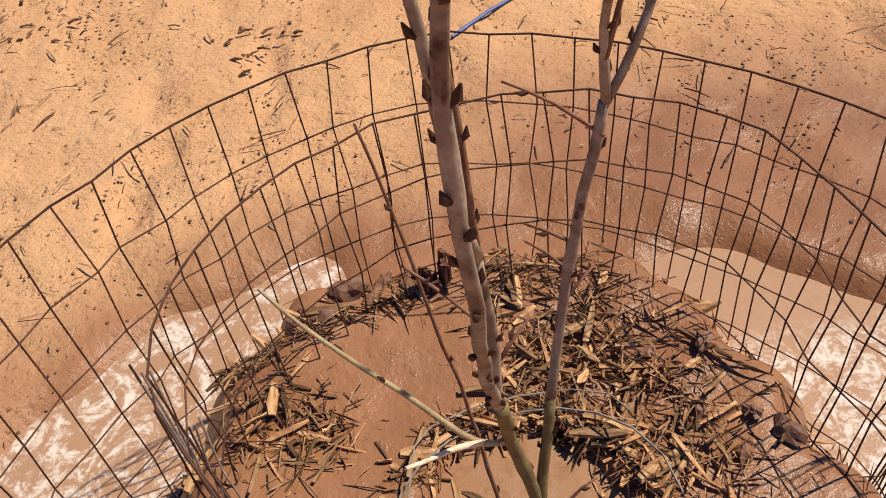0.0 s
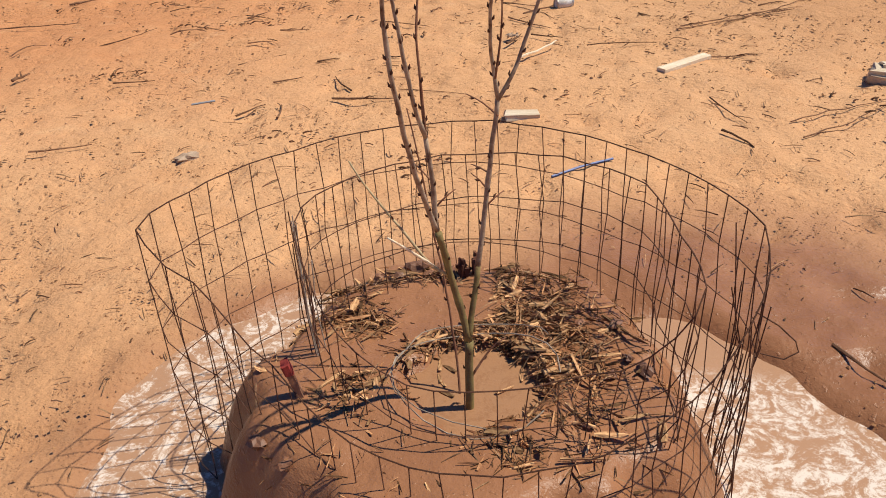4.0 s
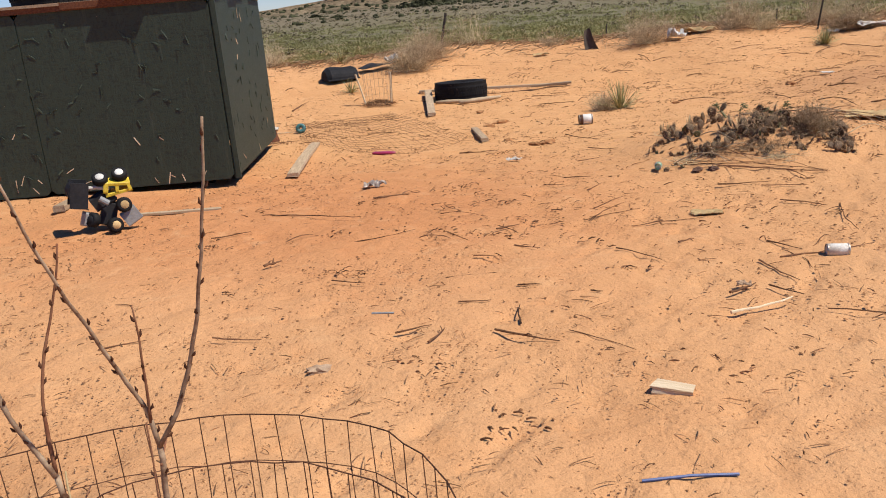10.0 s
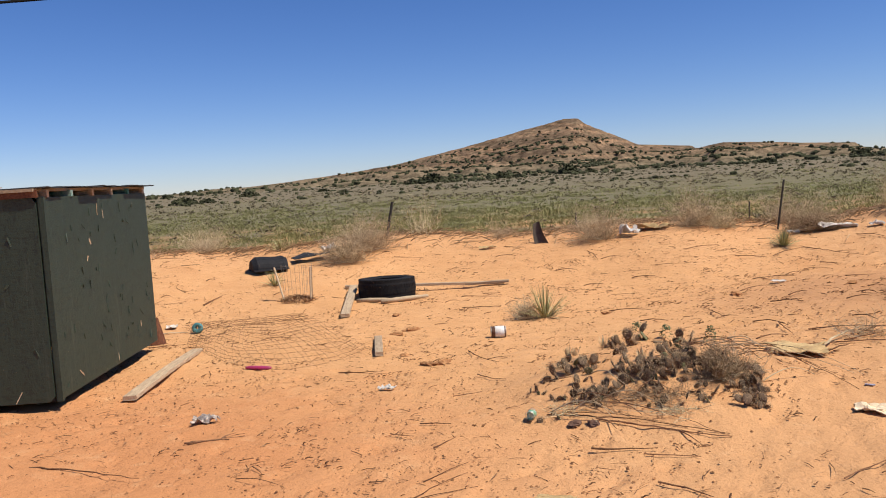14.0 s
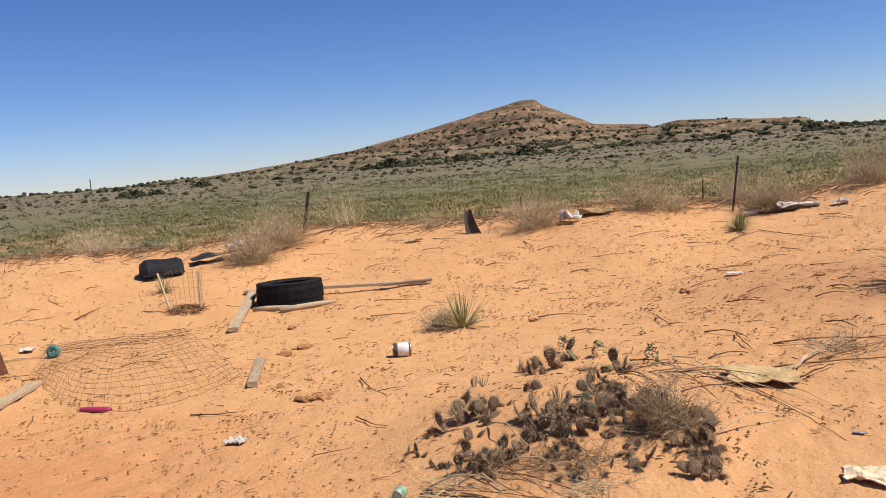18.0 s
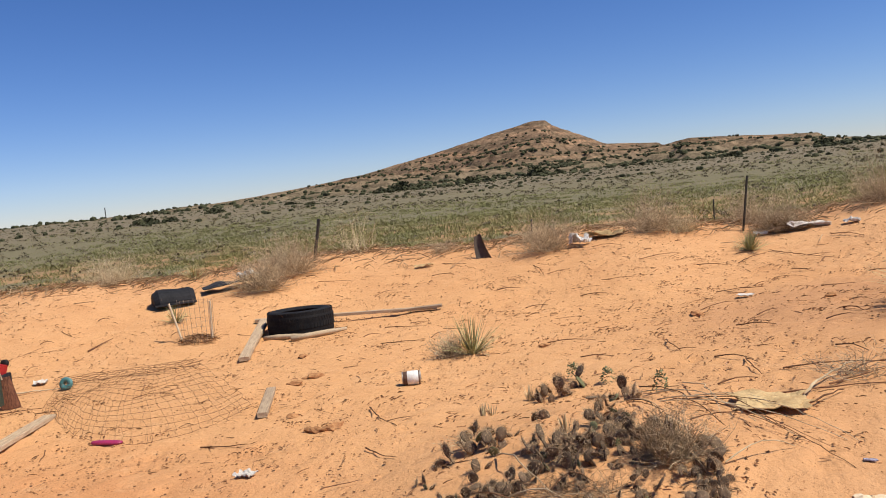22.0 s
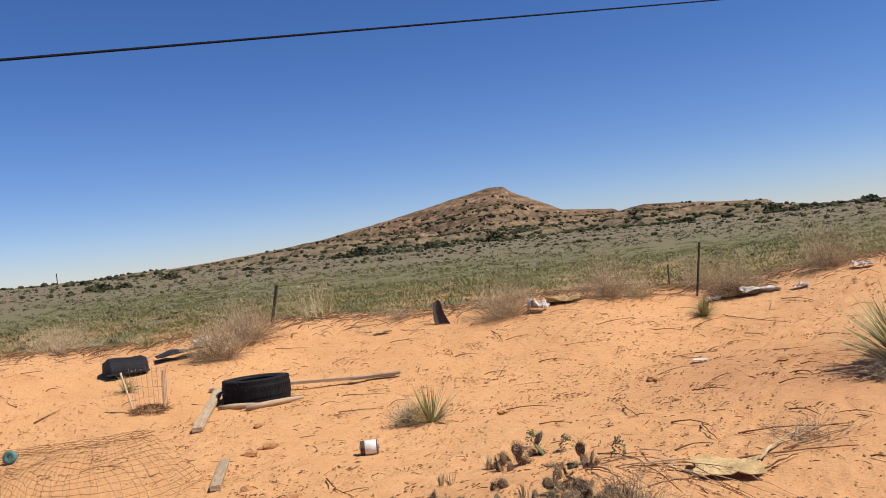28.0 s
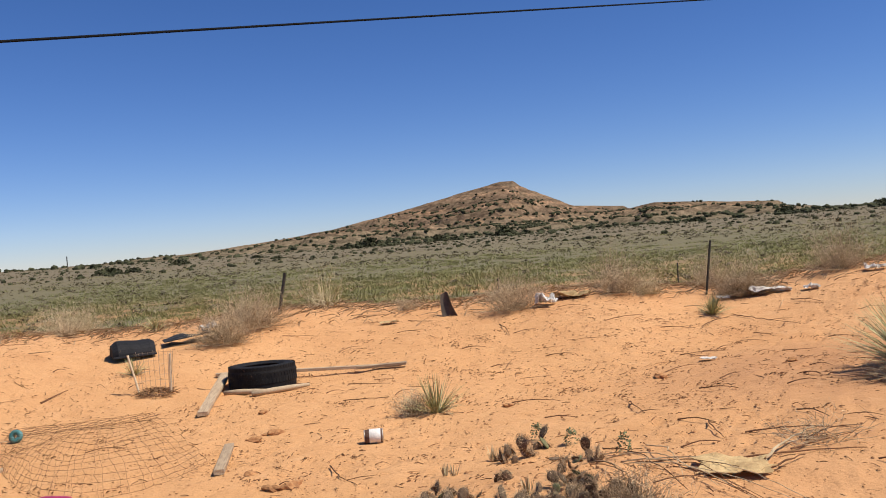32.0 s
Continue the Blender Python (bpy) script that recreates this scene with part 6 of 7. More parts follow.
# ---------------------------------------------------------------- fence posts on the bank
def post(x, y, h, lean, label, r=0.02):
    p = on(x, y, -0.15)
    t = thing("fence_post", label, "fence post", tuple(p), (0, 0, 0))
    top = Vector((lean[0], lean[1], h + 0.15))
    part("stem", Soup().tube([(0, 0, 0), top * 0.5, top], r, 6), POSTMETAL, t)
    part("flange", Soup().tube([Vector((0, 0.025, 0)), top + Vector((0, 0.025, 0))], r * 0.5, 4), POSTMETAL, t)


post(-7.85, 12.15, 0.6, (0.13, 0.1), "short dark fence post leaning on the bank", 0.019)
post(-2.25, 14.45, 0.72, (0.11, 0.05), "dark steel fence post leaning on the bank", 0.016)
post(-4.9, 21.5, 0.6, (0.02, 0.0), "thin steel fence post in the field", 0.018)
post(-8.4, 19.6, 0.55, (0.03, 0.0), "thin steel fence post in the field", 0.018)
a = radians(57.9)
far_pole = thing("utility_pole", "far wooden utility pole on the horizon", "utility pole", (1.2 - math.sin(a) * 420, 1.8 + math.cos(a) * 420, 0.8))
part("pole", Soup().tube([(0, 0, 0), (0, 0, 6.2)], 0.22, 6), POSTMETAL, far_pole)


# ---------------------------------------------------------------- rubbish on the sand
def can(name, x, y, r, h, turn, body, label, dent=0.0, lay=True):
    t = thing(name, label, "can", tuple(on(x, y, r * 0.96)), (90, 0, turn) if lay else (0, 0, turn))
    prof = [(0, -h / 2), (r * 0.85, -h / 2), (r, -h / 2 + 0.006), (r, h / 2 - 0.006), (r * 0.85, h / 2), (r * 0.8, h / 2 - 0.004), (0, h / 2 - 0.004)]
    s = Soup().lathe(prof, 24)
    if dent:
        s.v = [(x * (1 - dent * 0.5 * max(0, math.sin(z * 60))), y * (1 - dent * (0.5 + 0.5 * math.cos(z * 80))), z) for x, y, z in s.v]
    part("body", s, body, t, smooth=True)
    for sgn in (-1, 1):
        part("rim", Soup().lathe([(r * 0.97, sgn * (h / 2 - 0.004)), (r * 1.02, sgn * h / 2), (r * 0.94, sgn * (h / 2 + 0.003))], 24), TIN, t, smooth=True)
    return t


big_can = can("food_can", -2.92, 8.17, 0.052, 0.135, 127, LAVA, "rusty tin can with a white label lying on the sand")
part("label", Soup().lathe([(0.0525, -0.03), (0.0535, -0.028), (0.0535, 0.052), (0.0525, 0.054)], 24), WHITE, big_can, "white paper label", smooth=True)
can("drink_can", 0.36, 4.45, 0.03, 0.095, 118, CLOTH, "crushed white drink can on the sand", 0.5)
g = can("green_bottle_stub", -1.13, 5.86, 0.027, 0.06, 20, GREEN, "small crushed green and white can in the sand", 0.4)
plank("board", (0.81, 3.35), (1.03, 3.56), 0.05, 0.02, PALEWOOD, "clean pale offcut of board on the sand", seed=11)
solid("wood_chunk", Soup().box((0.125, 0.065, 0.022), None, 0.2, 0.008, random.Random(5)), PALEWOOD, "short pale offcut of wood on the sand", "wood chunk", at=Matrix.Translation(on(0.235, 2.8, 0.012)) @ Matrix.Rotation(0.2, 4, "Z"))
plank("plank", (2.47, 8.34), (2.87, 7.82), 0.09, 0.02, GREYWOOD, "thin grey board half sunk in the sand", seed=13)
plank("pole", (1.95, 5.38), (2.6, 5.25), 0.035, 0.03, REDWOOD, "dark charred pole by the cactus", seed=14)
solid("blue_rod", Soup().tube([on(0.375, 2.25, 0.008), on(0.48, 2.34, 0.012), on(0.58, 2.415, 0.008)], 0.0045, 6), BLUE, "thin blue plastic rod on the sand", "rod")
solid("grey_strip", Soup().box((0.1, 0.014, 0.004), Matrix.Translation(on(-1.14, 2.92, 0.006)) @ Matrix.Rotation(0.5, 4, "Z"), 0.2), GREY, "flat grey-blue plastic strip on the sand", "strip")
pk = Soup().lathe([(0, -0.12), (0.022, -0.118), (0.034, -0.09), (0.038, 0.0), (0.034, 0.09), (0.022, 0.118), (0, 0.12)], 14)
solid("pink_toy", pk, PINK, "magenta plastic toy half buried in the sand", "toy", smooth=True, at=Matrix.Translation(on(-4.2, 6.42, 0.018)) @ Euler((0, 1.5708, 0.35)).to_matrix().to_4x4() @ Matrix.Diagonal((0.45, 0.8, 1, 1)))
reel = thing("teal_reel", "teal plastic reel with a pale stick through it", "reel", tuple(on(-6.36, 7.36, 0.055)), (70, 0, 30))
part("flange", Soup().lathe([(0.018, -0.02), (0.055, -0.02), (0.06, -0.012), (0.055, -0.006), (0.03, 0.0), (0.055, 0.006), (0.06, 0.012), (0.055, 0.02), (0.018, 0.02)], 24, closed=True), TEAL, reel, smooth=True)
twig((-6.75, 7.05), (-6.4, 7.32), 0.008, 301, "pale stick lying by the teal reel", False, PALEWOOD, 0, 0.05)
litter("foil_wrap", -3.15, 5.12, 0.17, 0.1, 0.05, ALU, "crumpled foil packet on the sand", "packet", 2, 0.6)
litter("paper_scrap", -2.58, 6.25, 0.11, 0.08, 0.025, CLOTH, "crumpled white paper on the sand", "paper", 3, 0.2)
litter("paper_scrap", -6.9, 7.4, 0.12, 0.08, 0.04, CLOTH, "crumpled white paper by the reel", "paper", 4, 0.9)
litter("cardboard", -0.16, 7.62, 0.35, 0.3, 0.03, CARD, "torn sun-bleached yellow cardboard on the sand", "cardboard", 5, 0.3, 0.015)
twig((-0.01, 7.59), (0.13, 8.47), 0.009, 471, "pale bent stick lying by the yellow cardboard", False, DRYBUSH, 0.02, 0.12)
litter("plastic_scrap", 0.38, 7.06, 0.05, 0.022, 0.008, LILAC, "small lilac plastic scrap on the sand", "scrap", 21, 0.3)
litter("plastic_scrap", 0.66, 6.92, 0.04, 0.03, 0.015, LILAC, "small lilac plastic scrap on the sand", "scrap", 22, 0.3)
plank("wood_splinter", (0.5, 6.67), (0.69, 6.74), 0.035, 0.014, GREYWOOD, "bleached splinter of wood on the sand", "wood", seed=6)
litter("bark_slab", 0.47, 6.66, 0.17, 0.14, 0.035, PALEWOOD, "pale curled slab of bark on the sand", "bark", 6, 0.15)
litter("bark_slab", -0.45, 4.96, 0.18, 0.1, 0.016, CARD, "pale flattened slab of bark on the sand", "bark", 7, 0.4)
litter("paper_scrap", -1.3, 11.2, 0.14, 0.08, 0.02, CLOTH, "flat white paper scrap on the sand", "paper", 9, 0.1)
litter("white_bag", -7.85, 10.9, 0.24, 0.18, 0.14, WHITE, "crumpled white plastic bag caught under the bush", "bag", 10, 0.3)
litter("white_cloth", -1.4, 14.4, 0.5, 0.22, 0.1, CLOTH, "white rag lying on the bank", "cloth", 11, 0.2)
litter("cardboard", -3.85, 13.75, 0.5, 0.28, 0.09, CARD, "yellowed torn paper on the bank", "paper", 12, 0.3)
litter("cardboard", -5.9, 12.3, 0.24, 0.1, 0.04, CARD, "pale torn cardboard on the slope", "cardboard", 13, 0.4)
litter("paper_scrap", -0.9, 14.3, 0.18, 0.12, 0.06, CLOTH, "white paper scrap on the bank", "paper", 14, 0.2)
litter("paper_scrap", -0.25, 14.9, 0.25, 0.16, 0.08, CLOTH, "white paper caught in dead weeds", "paper", 15, 0.2)
litter("red_wrapper", 0.1, 14.9, 0.2, 0.12, 0.08, RED, "red plastic wrapper on the bank", "wrapper", 16, 0.2)
litter("white_bag", 0.95, 15.0, 0.28, 0.2, 0.2, WHITE, "white plastic jug caught in a dead bush", "jug", 17, 0.2)
litter("white_bag", -4.05, 13.35, 0.26, 0.2, 0.16, WHITE, "clear plastic bag caught in the tumbleweed", "bag", 18, 0.2)
litter("paper_scrap", -1.95, 14.2, 0.16, 0.08, 0.05, CLOTH, "white paper scrap by the fence post", "paper", 19, 0.5)
litter("paper_scrap", 0.12, 3.86, 0.06, 0.04, 0.02, STONE, "small pale flake on the sand", "flake", 20, 0.5)


def crate():
    t = thing("plastic_crate", "maroon-black ribbed plastic crate lying on its side", "crate", tuple(on(0.88, 9.64, 0.05)), (22, -10, -14))
    body = Soup().box((0.29, 0.22, 0.11), pose(0, 0, 0.055), 0.12, 0.003, random.Random(1))
    part("body", body, surface("maroon_plastic", (0.075, 0.03, 0.026), (0.05, 0.03, 0.03), 10, 0.5, 0.2), t)
    for k in range(6):
        part("rib", Soup().box((0.006, 0.222, 0.009), pose(-0.125 + k * 0.05, 0, 0.112), 0.2), GREY, t, "pale grey rib")
    for sy in (-0.07, 0.07):
        part("hole_rim", Soup().lathe([(0.018, 0), (0.026, 0), (0.026, 0.008), (0.018, 0.008)], 14, pose(0.07, sy * 0.85, 0.111), True), PLASTIC, t)


crate()


def trough(x, y, turn, label):
    t = thing("plastic_trough", label, "trough", tuple(on(x, y, 0.01)), (0, 0, turn))
    shell = Soup()
    n, r, L = 12, 0.2, 0.5
    for i in range(9):
        u = i / 8
        k = 0.8 if i in (0, 8) else 1.0
        for j in range(n + 1):
            a = math.pi * j / n
            shell.v.append(((u - 0.5) * L, r * k * math.cos(a) * 1.05, r * k * 0.95 * math.sin(a) * (1 + 0.05 * math.sin(7 * u))))
    w = n + 1
    for i in range(8):
        for j in range(n):
            shell.f.append((i * w + j, i * w + j + 1, (i + 1) * w + j + 1, (i + 1) * w + j))
    shell.f += [tuple(range(w))[::-1], tuple(range(8 * w, 9 * w))]
    part("shell", shell, PLASTIC, t, smooth=False)
    part("lip", Soup().box((L, 0.03, 0.02), pose(0, 0.21, 0.012), 0.2).box((L, 0.03, 0.02), pose(0, -0.21, 0.012), 0.2), PLASTIC, t)
    return t


trough(-7.95, 9.75, 62, "black plastic trough lying upside down at the field's edge")
flat = Soup().sheet(10, 6, lambda u, v: ((u - 0.5) * 0.62, (v - 0.5) * 0.3, 0.05 + 0.07 * u + 0.03 * math.sin(6 * u) * v + 0.02 * noise.noise((u * 4, v * 4, 1))), 0.012)
solid("rubber_flap", flat, PLASTIC, "torn black rubber sheet lying on the bank", "rubber sheet", at=Matrix.Translation(on(-7.75, 10.45)) @ Matrix.Rotation(1.0, 4, "Z"))
ears = Soup().sheet(8, 8, lambda u, v: ((u - 0.62 * v - 0.3) * 0.22 * (1 - 0.55 * v), 0.04 * math.sin(3 * u) + 0.05 * v, 0.36 * v * (1 - 0.15 * abs(u - 0.7)) - 0.02), 0.012)
solid("rubber_flap", ears, GREYPLASTIC, "bent piece of black rubber standing up in the bank", "rubber sheet", at=Matrix.Translation(on(-5.3, 12.85)) @ Matrix.Rotation(0.35, 4, "Z"))


def rock(x, y, w, d, h, material, label, seed, name="stone", group="stones on the sand"):
    s = Soup().lump((0, 0, h * 0.35), (w, d, h), random.Random(seed), 0.34, rings=6, seg=11)
    return solid(name, s, material, label, "stone", group, at=Matrix.Translation(on(x, y)) @ Matrix.Rotation(seed * 1.3, 4, "Z"))


for k, (x, y, w, mat) in enumerate(((-2.84, 7.04, 0.07, CLOD), (-2.76, 7.13, 0.08, CLOD), (-3.32, 7.31, 0.06, CLOD), (-4.03, 8.02, 0.07, CLOD), (-4.64, 8.71, 0.06, CLOD), (0.9, 8.56, 0.045, LAVA), (-0.84, 5.84, 0.04, LAVA), (-0.74, 5.86, 0.045, LAVA), (-2.4, 9.3, 0.05, CLOD), (-1.5, 10.4, 0.08, CLOD), (-4.0, 8.2, 0.09, CLOD), (-0.5, 10.9, 0.06, CLOD))):
    rock(x, y, w, w * 0.7, w * (0.3 if mat is CLOD else 0.45), SANDCLOD if mat is CLOD else mat, "crusted clod of earth on the sand" if mat is CLOD else "small dark stone on the sand", k)
rock(-0.97, 2.36, 0.05, 0.03, 0.014, STONE, "pale flat stone on the sand", 8)
plank("charred_board", (1.89, 5.39), (2.2, 5.28), 0.07, 0.02, ROT, "charred strip of board below the cactus", seed=31)
plank("charred_board", (1.62, 5.43), (1.98, 5.5), 0.05, 0.02, ROT, "charred strip of board below the cactus", seed=32)
chunk = thing("log_chunk", "split chunk of pale weathered log on the sand", "log", tuple(on(1.74, 3.25)), (0, 0, -8))
part("wood", Soup().box((0.2, 0.09, 0.055), pose(0, 0, 0.03, 6, 2, 0), 0.3, 0.02, random.Random(20)), PALEWOOD, chunk)
part("splinter", Soup().box((0.16, 0.035, 0.02), pose(0.02, 0.02, 0.06, -6, 3, 9), 0.3, 0.01, random.Random(21)), PALEWOOD, chunk)
part("splinter", Soup().box((0.13, 0.03, 0.03), pose(-0.04, -0.055, 0.02, 10, 4, -8), 0.3, 0.008, random.Random(22)), GREYWOOD, chunk)

TWIGS = [((-0.58, 2.97), (-0.29, 2.98), 0.008), ((0.98, 2.68), (1.07, 2.53), 0.007), ((0.98, 3.03), (1.08, 2.77), 0.004), ((0.49, 3.73), (0.82, 3.77), 0.005), ((0.93, 4.0), (1.45, 4.32), 0.004), ((-0.63, 4.16), (-0.34, 4.07), 0.005), ((0.07, 4.23), (0.31, 4.02), 0.006), ((-1.46, 4.32), (-1.26, 4.22), 0.005), ((0.16, 5.39), (0.36, 4.9), 0.005), ((0.53, 5.75), (0.74, 6.2), 0.005), ((-0.64, 4.7), (-0.43, 4.88), 0.004), ((-1.02, 4.62), (-1.0, 5.07), 0.004)]
TWIGS2 = [((-0.74, 5.9), (-0.04, 6.0), 0.008), ((-1.17, 3.42), (-0.98, 3.58), 0.004), ((0.1, 3.74), (0.16, 3.89), 0.009), ((1.24, 2.78), (1.76, 3.06), 0.004), ((1.25, 2.63), (1.68, 3.02), 0.004), ((0.96, 4.05), (1.62, 4.4), 0.005), ((1.05, 1.36), (1.16, 1.19), 0.006), ((-1.3, 1.25), (-1.1, 1.27), 0.007), ((-3.39, 6.57), (-3.08, 6.7), 0.009), ((-7.43, 8.23), (-7.53, 8.6), 0.012), ((-2.16, 6.78), (-1.81, 6.63), 0.006), ((-3.2, 4.01), (-2.46, 4.21), 0.007)]
TWIGS3 = [((-2.82, 4.73), (-2.6, 5.0), 0.008), ((-2.8, 4.76), (-2.62, 4.9), 0.008), ((-0.62, 5.61), (-0.32, 5.74), 0.007), ((-1.04, 4.59), (-0.85, 4.94), 0.004), ((-1.42, 4.24), (-1.35, 4.38), 0.007), ((-0.16, 5.37), (0.11, 5.32), 0.007), ((-2.08, 3.71), (-1.9, 4.08), 0.004), ((-1.11, 4.86), (-1.08, 5.19), 0.004), ((-1.78, 5.38), (-1.62, 5.4), 0.005), ((-0.3, 7.75), (0.4, 8.1), 0.009), ((0.6, 7.77), (0.77, 7.25), 0.009), ((0.05, 8.0), (0.3, 8.35), 0.008), ((-2.2, 3.16), (-2.17, 3.26), 0.011), ((-1.95, 6.2), (-1.8, 6.32), 0.005)]
TWIGS4 = [((1.47, 5.36), (1.69, 5.12), 0.006), ((1.53, 5.07), (1.61, 4.92), 0.006), ((1.6, 5.4), (1.75, 5.32), 0.008), ((1.66, 5.72), (1.78, 5.63), 0.009), ((1.2, 4.13), (1.64, 4.55), 0.005), ((1.4, 4.44), (1.54, 4.51), 0.006), ((1.45, 4.31), (1.57, 4.36), 0.006), ((1.34, 4.61), (1.38, 4.5), 0.006), ((1.36, 7.18), (1.74, 7.19), 0.009), ((2.03, 4.68), (2.11, 4.32), 0.007), ((2.25, 8.57), (2.34, 7.49), 0.008), ((1.64, 4.55), (2.03, 4.68), 0.006)]
for k, (a, b, r) in enumerate(TWIGS + TWIGS2 + TWIGS3 + TWIGS4):
    twig(a, b, r * 0.75, 400 + k)
FINE_TWIGS = [((-3.0, 3.43), (-2.9, 3.66)), ((-1.25, 3.77), (-1.13, 3.8)), ((-1.68, 3.15), (-1.49, 3.19)), ((-0.93, 2.76), (-0.85, 2.9)), ((-0.75, 2.75), (-0.78, 2.9)), ((-0.52, 3.07), (-0.64, 3.25)), ((0.14, 4.31), (0.47, 4.69)), ((0.01, 4.54), (0.2, 4.46)), ((0.21, 3.91), (0.37, 3.85)), ((0.76, 3.62), (0.8, 3.59)), ((0.76, 4.3), (0.82, 4.24)), ((-1.74, 5.6), (-1.56, 5.67)), ((-2.83, 7.58), (-2.26, 7.18)), ((-0.45, 3.54), (-0.39, 3.54)), ((-0.91, 3.17), (-0.79, 3.25)), ((-0.79, 3.47), (-0.69, 3.52)), ((-1.15, 4.01), (-0.99, 4.01)), ((-0.38, 4.37), (-0.33, 4.45)), ((-1.62, 2.37), (-1.4, 2.45)), ((-2.9, 3.27), (-3.15, 3.5)), ((-1.34, 4.73), (-1.29, 4.78)), ((-0.62, 4.73), (-0.72, 4.56))]
BANK_TWIGS = [((-1.63, 13.43), (-0.78, 12.83)), ((-1.84, 12.85), (-1.63, 13.35)), ((-2.93, 12.67), (-2.62, 13.07)), ((-2.25, 12.65), (-1.92, 12.75)), ((-3.94, 12.21), (-3.72, 12.38)), ((-4.28, 11.56), (-4.03, 11.7)), ((-3.12, 11.43), (-2.86, 11.54)), ((-4.33, 12.55), (-3.95, 12.14)), ((-1.2, 12.55), (-0.96, 12.37)), ((-1.06, 13.89), (-0.69, 13.63)), ((-0.4, 12.11), (-0.16, 12.07)), ((-0.76, 8.62), (-0.49, 8.53)), ((-0.55, 8.58), (-0.35, 8.19)), ((-0.54, 7.99), (-0.35, 8.11)), ((-0.31, 9.74), (-0.14, 9.9)), ((-0.93, 9.66), (-0.63, 9.63)), ((-0.89, 10.09), (-0.79, 10.33)), ((-0.08, 8.85), (0.13, 8.7)), ((-1.81, 8.8), (-1.56, 8.79)), ((-0.26, 8.3), (0.31, 8.45)), ((-1.33, 9.26), (-1.06, 8.83)), ((-2.41, 9.38), (-1.98, 9.41)), ((0.47, 7.94), (0.6, 7.88))]
for k, (a, b) in enumerate(FINE_TWIGS):
    twig(a, b, 0.0045, 600 + k)
for k, (a, b) in enumerate(BANK_TWIGS):
    twig(a, b, 0.0055, 640 + k, lift=0.015)
rng = random.Random(53)
for k in range(70):
    az, r = radians(rng.uniform(-8, 62)), rng.uniform(8.2, 13.4)
    x, y = 1.2 - math.sin(az) * r, 1.8 + math.cos(az) * r
    a, L = az + rng.gauss(0, 0.5), rng.uniform(0.12, 0.5)
    twig((x, y), (x + L * math.cos(a), y + L * math.sin(a)), rng.uniform(0.0025, 0.0055), 700 + k, lift=rng.choice((0, 0.02)))
twig((0.18, 3.52), (0.34, 3.79), 0.007, 470, "pale peeled twig lying on the sand", False, PALEWOOD)
rng = random.Random(52)
for k in range(80):
    x, y = rng.uniform(-6.5, 3.0), rng.uniform(2.0, 12.0)
    if y < 3.5 * (x < -2) or (x < -3.2 and y < 6.0):
        continue
    a, L = rng.gauss(0.2, 0.6), rng.uniform(0.08, 0.32)
    twig((x, y), (x + L * math.cos(a), y + L * math.sin(a)), rng.uniform(0.0018, 0.0038), 500 + k, lift=rng.choice((0, 0, 0.02)))


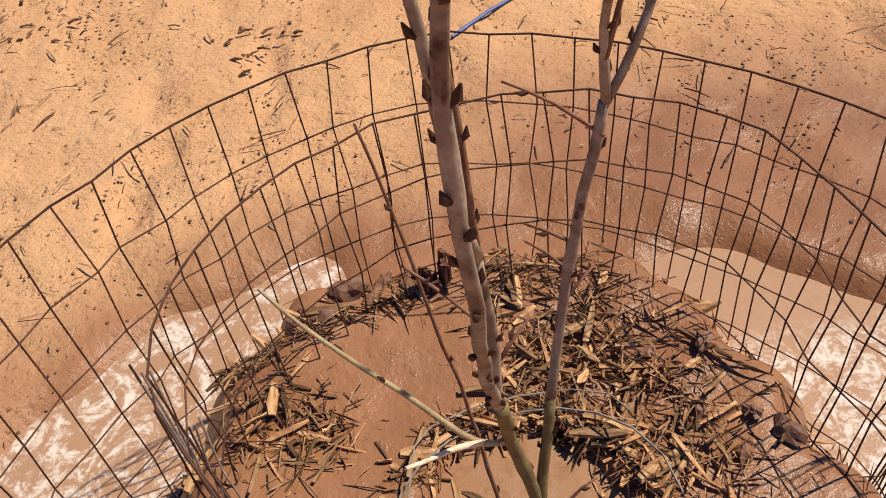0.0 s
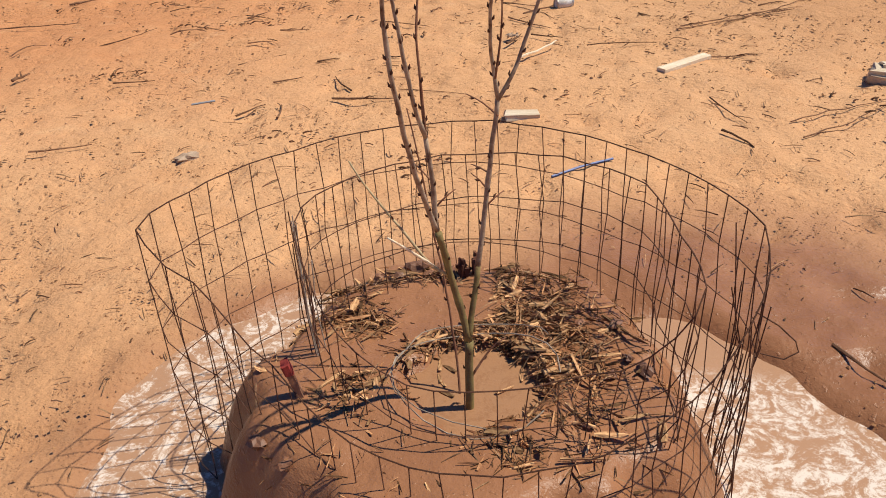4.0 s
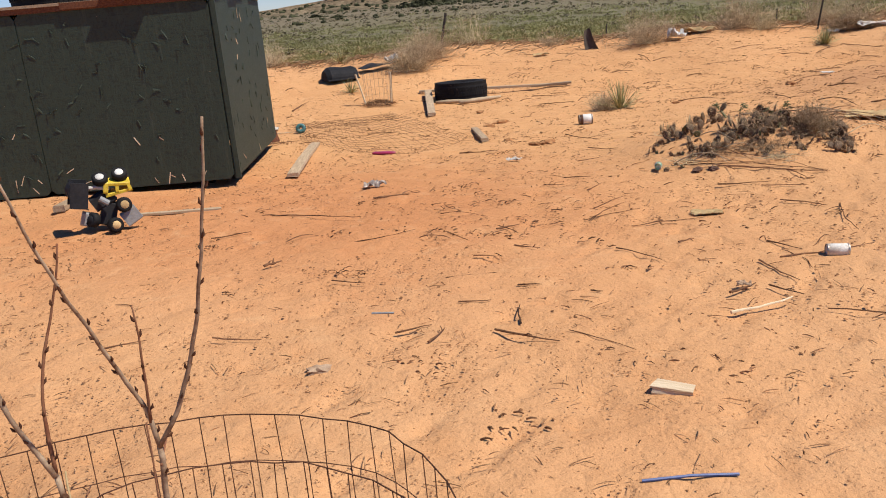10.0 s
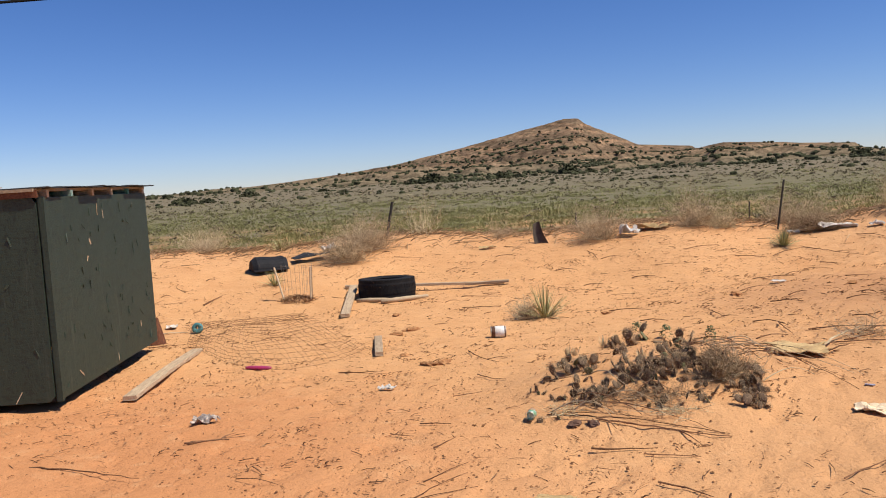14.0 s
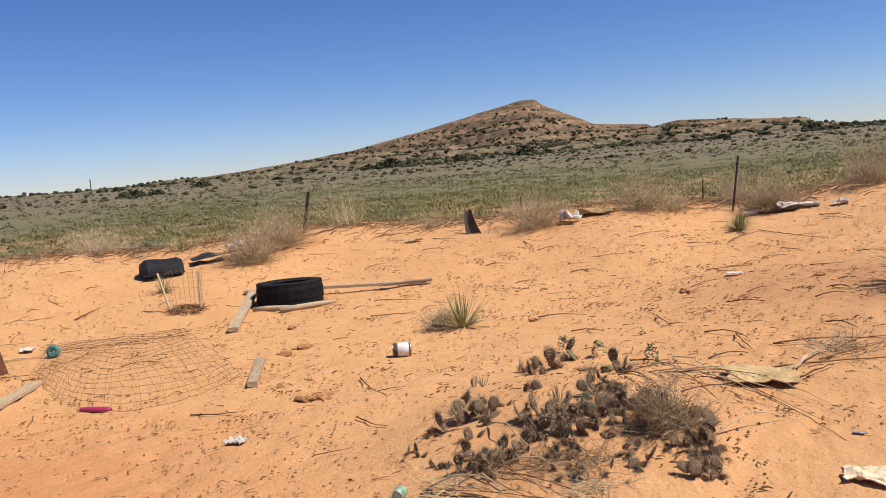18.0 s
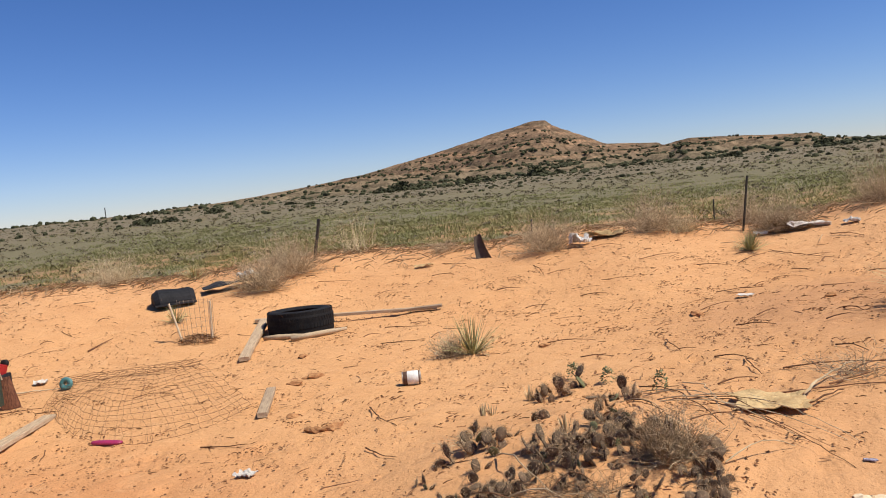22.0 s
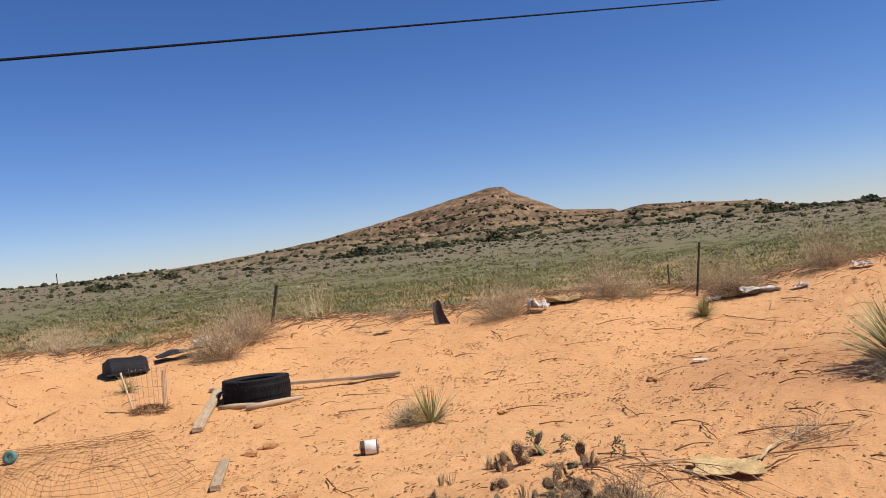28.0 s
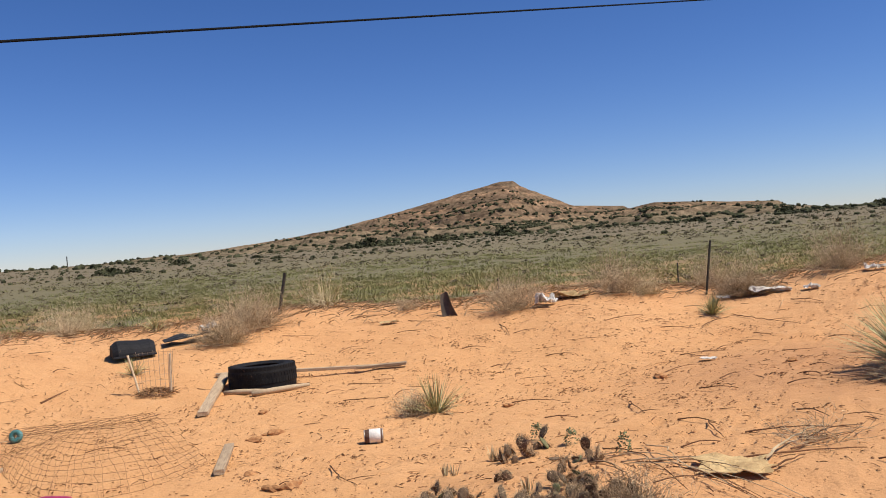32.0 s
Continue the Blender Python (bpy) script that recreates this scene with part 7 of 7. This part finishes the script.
# ---------------------------------------------------------------- loose stuff all over the sand
def strew():
    rng = random.Random(77)
    sticks, crumbs = Soup(), Soup()
    for _ in range(16000):
        r = 0.9 + 13 * rng.random() ** 0.75
        az = radians(rng.uniform(-45, 80))
        x, y = 0.5 - math.sin(az) * r, 0.6 + math.cos(az) * r
        if math.hypot(x - MOUND[0], y - MOUND[1]) < 0.75 or noise.noise((x * 0.7, y * 0.7, 5.0)) < rng.uniform(-0.45, 0.25):
            continue
        a, L = rng.uniform(0, 6.28), (0.01 + 0.07 * rng.random() ** 4) * (1 + r / 22)
        p, q = on(x, y, 0.006), on(x + L * math.cos(a), y + L * math.sin(a), 0.006 + rng.random() * 0.008)
        w = rng.uniform(0.0008, 0.002) * (1 + r / 10)
        sticks.tube([p, (p + q) / 2 + Vector((0, 0, 0.003)), q], [w, w, w * 0.5], 3, False)
    # small heaps of bark and dung crumbs
    spots = [(-2.3, 11.78), (-2.01, 11.58), (-2.09, 12.15), (-1.49, 10.34), (-0.94, 9.92), (-2.55, 9.35), (-2.15, 9.62), (-0.98, 9.32), (-1.2, 8.64), (-2.51, 10.58), (-3.47, 10.61), (-1.22, 12.14), (-0.76, 12.2), (-0.48, 10.16), (-2.76, 9.4), (-2.64, 12.16)]
    for _ in range(230):
        cx, cy = rng.uniform(-6, 3.2), 2.3 + 11 * rng.random() ** 0.8
        if not (cx < -3.0 and cy < 6.2):
            spots.append((cx, cy))
    for cx, cy in spots:
        for _ in range(rng.randint(4, 14)):
            x, y = rng.gauss(cx, 0.08), rng.gauss(cy, 0.05)
            a, L = rng.gauss(0.2, 0.8), rng.uniform(0.01, 0.045)
            p, q = on(x, y, 0.006), on(x + L * math.cos(a), y + L * math.sin(a), 0.006 + rng.random() * 0.012)
            w = rng.uniform(0.002, 0.0045)
            sticks.tube([p, (p + q) / 2 + Vector((0, 0, 0.004)), q], [w, w, w * 0.5], 4, False)
            w = rng.uniform(0.003, 0.008)
            c = on(x + rng.gauss(0, 0.05), y + rng.gauss(0, 0.03), w * 0.25)
            pts = [c + Vector((w * math.cos(b) * rng.uniform(0.6, 1.3), w * math.sin(b) * rng.uniform(0.6, 1.3), 0)) for b in (0, 1.26, 2.5, 3.8, 5.0)]
            crumbs.add([*pts, c + Vector((w * rng.uniform(-0.3, 0.3), 0, w * rng.uniform(0.4, 0.8)))], [(0, 1, 5), (1, 2, 5), (2, 3, 5), (3, 4, 5), (4, 0, 5)])
    solid("straw_litter", sticks, STRAW, "small dry stalks and bark bits strewn over the sand", "litter", kind="stuff")
    for _ in range(150000):
        r = 0.9 + 13 * rng.random() ** 0.75
        az = radians(rng.uniform(-45, 80))
        x, y = 0.5 - math.sin(az) * r, 0.6 + math.cos(az) * r
        if math.hypot(x - MOUND[0], y - MOUND[1]) < 0.62 or noise.noise((x * 0.9, y * 0.9, 8.0)) < rng.uniform(-0.6, 0.5):
            continue
        w = (0.0014 + 0.0068 * rng.random() ** 4.5) * (1 + r / 10) * (0.5 + 0.5 * S(1.0, 2.6, math.hypot(x - MOUND[0], y - MOUND[1])))
        c = on(x, y, w * 0.3)
        pts = [c + Vector((w * math.cos(a) * rng.uniform(0.6, 1.2), w * math.sin(a) * rng.uniform(0.6, 1.2), 0)) for a in (0, 1.57, 3.14, 4.71)]
        crumbs.add([*pts, c + Vector((w * rng.uniform(-0.3, 0.3), 0, w * rng.uniform(0.25, 0.65)))], [(0, 1, 4), (1, 2, 4), (2, 3, 4), (3, 0, 4)])
    solid("sand_crumbs", crumbs, CLOD, "crumbs of red earth and grit on the sand", "grit", kind="stuff")
    grit = Soup()
    for _ in range(30000):  # churned grit round the trench
        a, r = rng.uniform(0, 6.283), 0.75 + 1.5 * rng.random()
        x, y = MOUND[0] + r * math.cos(a) * 1.1, MOUND[1] + r * math.sin(a)
        if noise.noise((x * 2.2, y * 2.2, 3.0)) < rng.uniform(-0.3, 0.6) - 0.45 * S(-0.3, -0.8, x):
            continue
        w = 0.0012 + 0.0045 * rng.random() ** 3
        c = on(x, y, w * 0.3)
        pts = [c + Vector((w * math.cos(b) * rng.uniform(0.6, 1.3), w * math.sin(b) * rng.uniform(0.6, 1.3), 0)) for b in (0, 1.57, 3.14, 4.71)]
        grit.add([*pts, c + Vector((w * rng.uniform(-0.3, 0.3), 0, w * rng.uniform(0.3, 0.6)))], [(0, 1, 4), (1, 2, 4), (2, 3, 4), (3, 0, 4)])
    solid("trench_grit", grit, SANDCLOD, "lumps of orange earth dug out round the trench", "grit", kind="stuff")


strew()
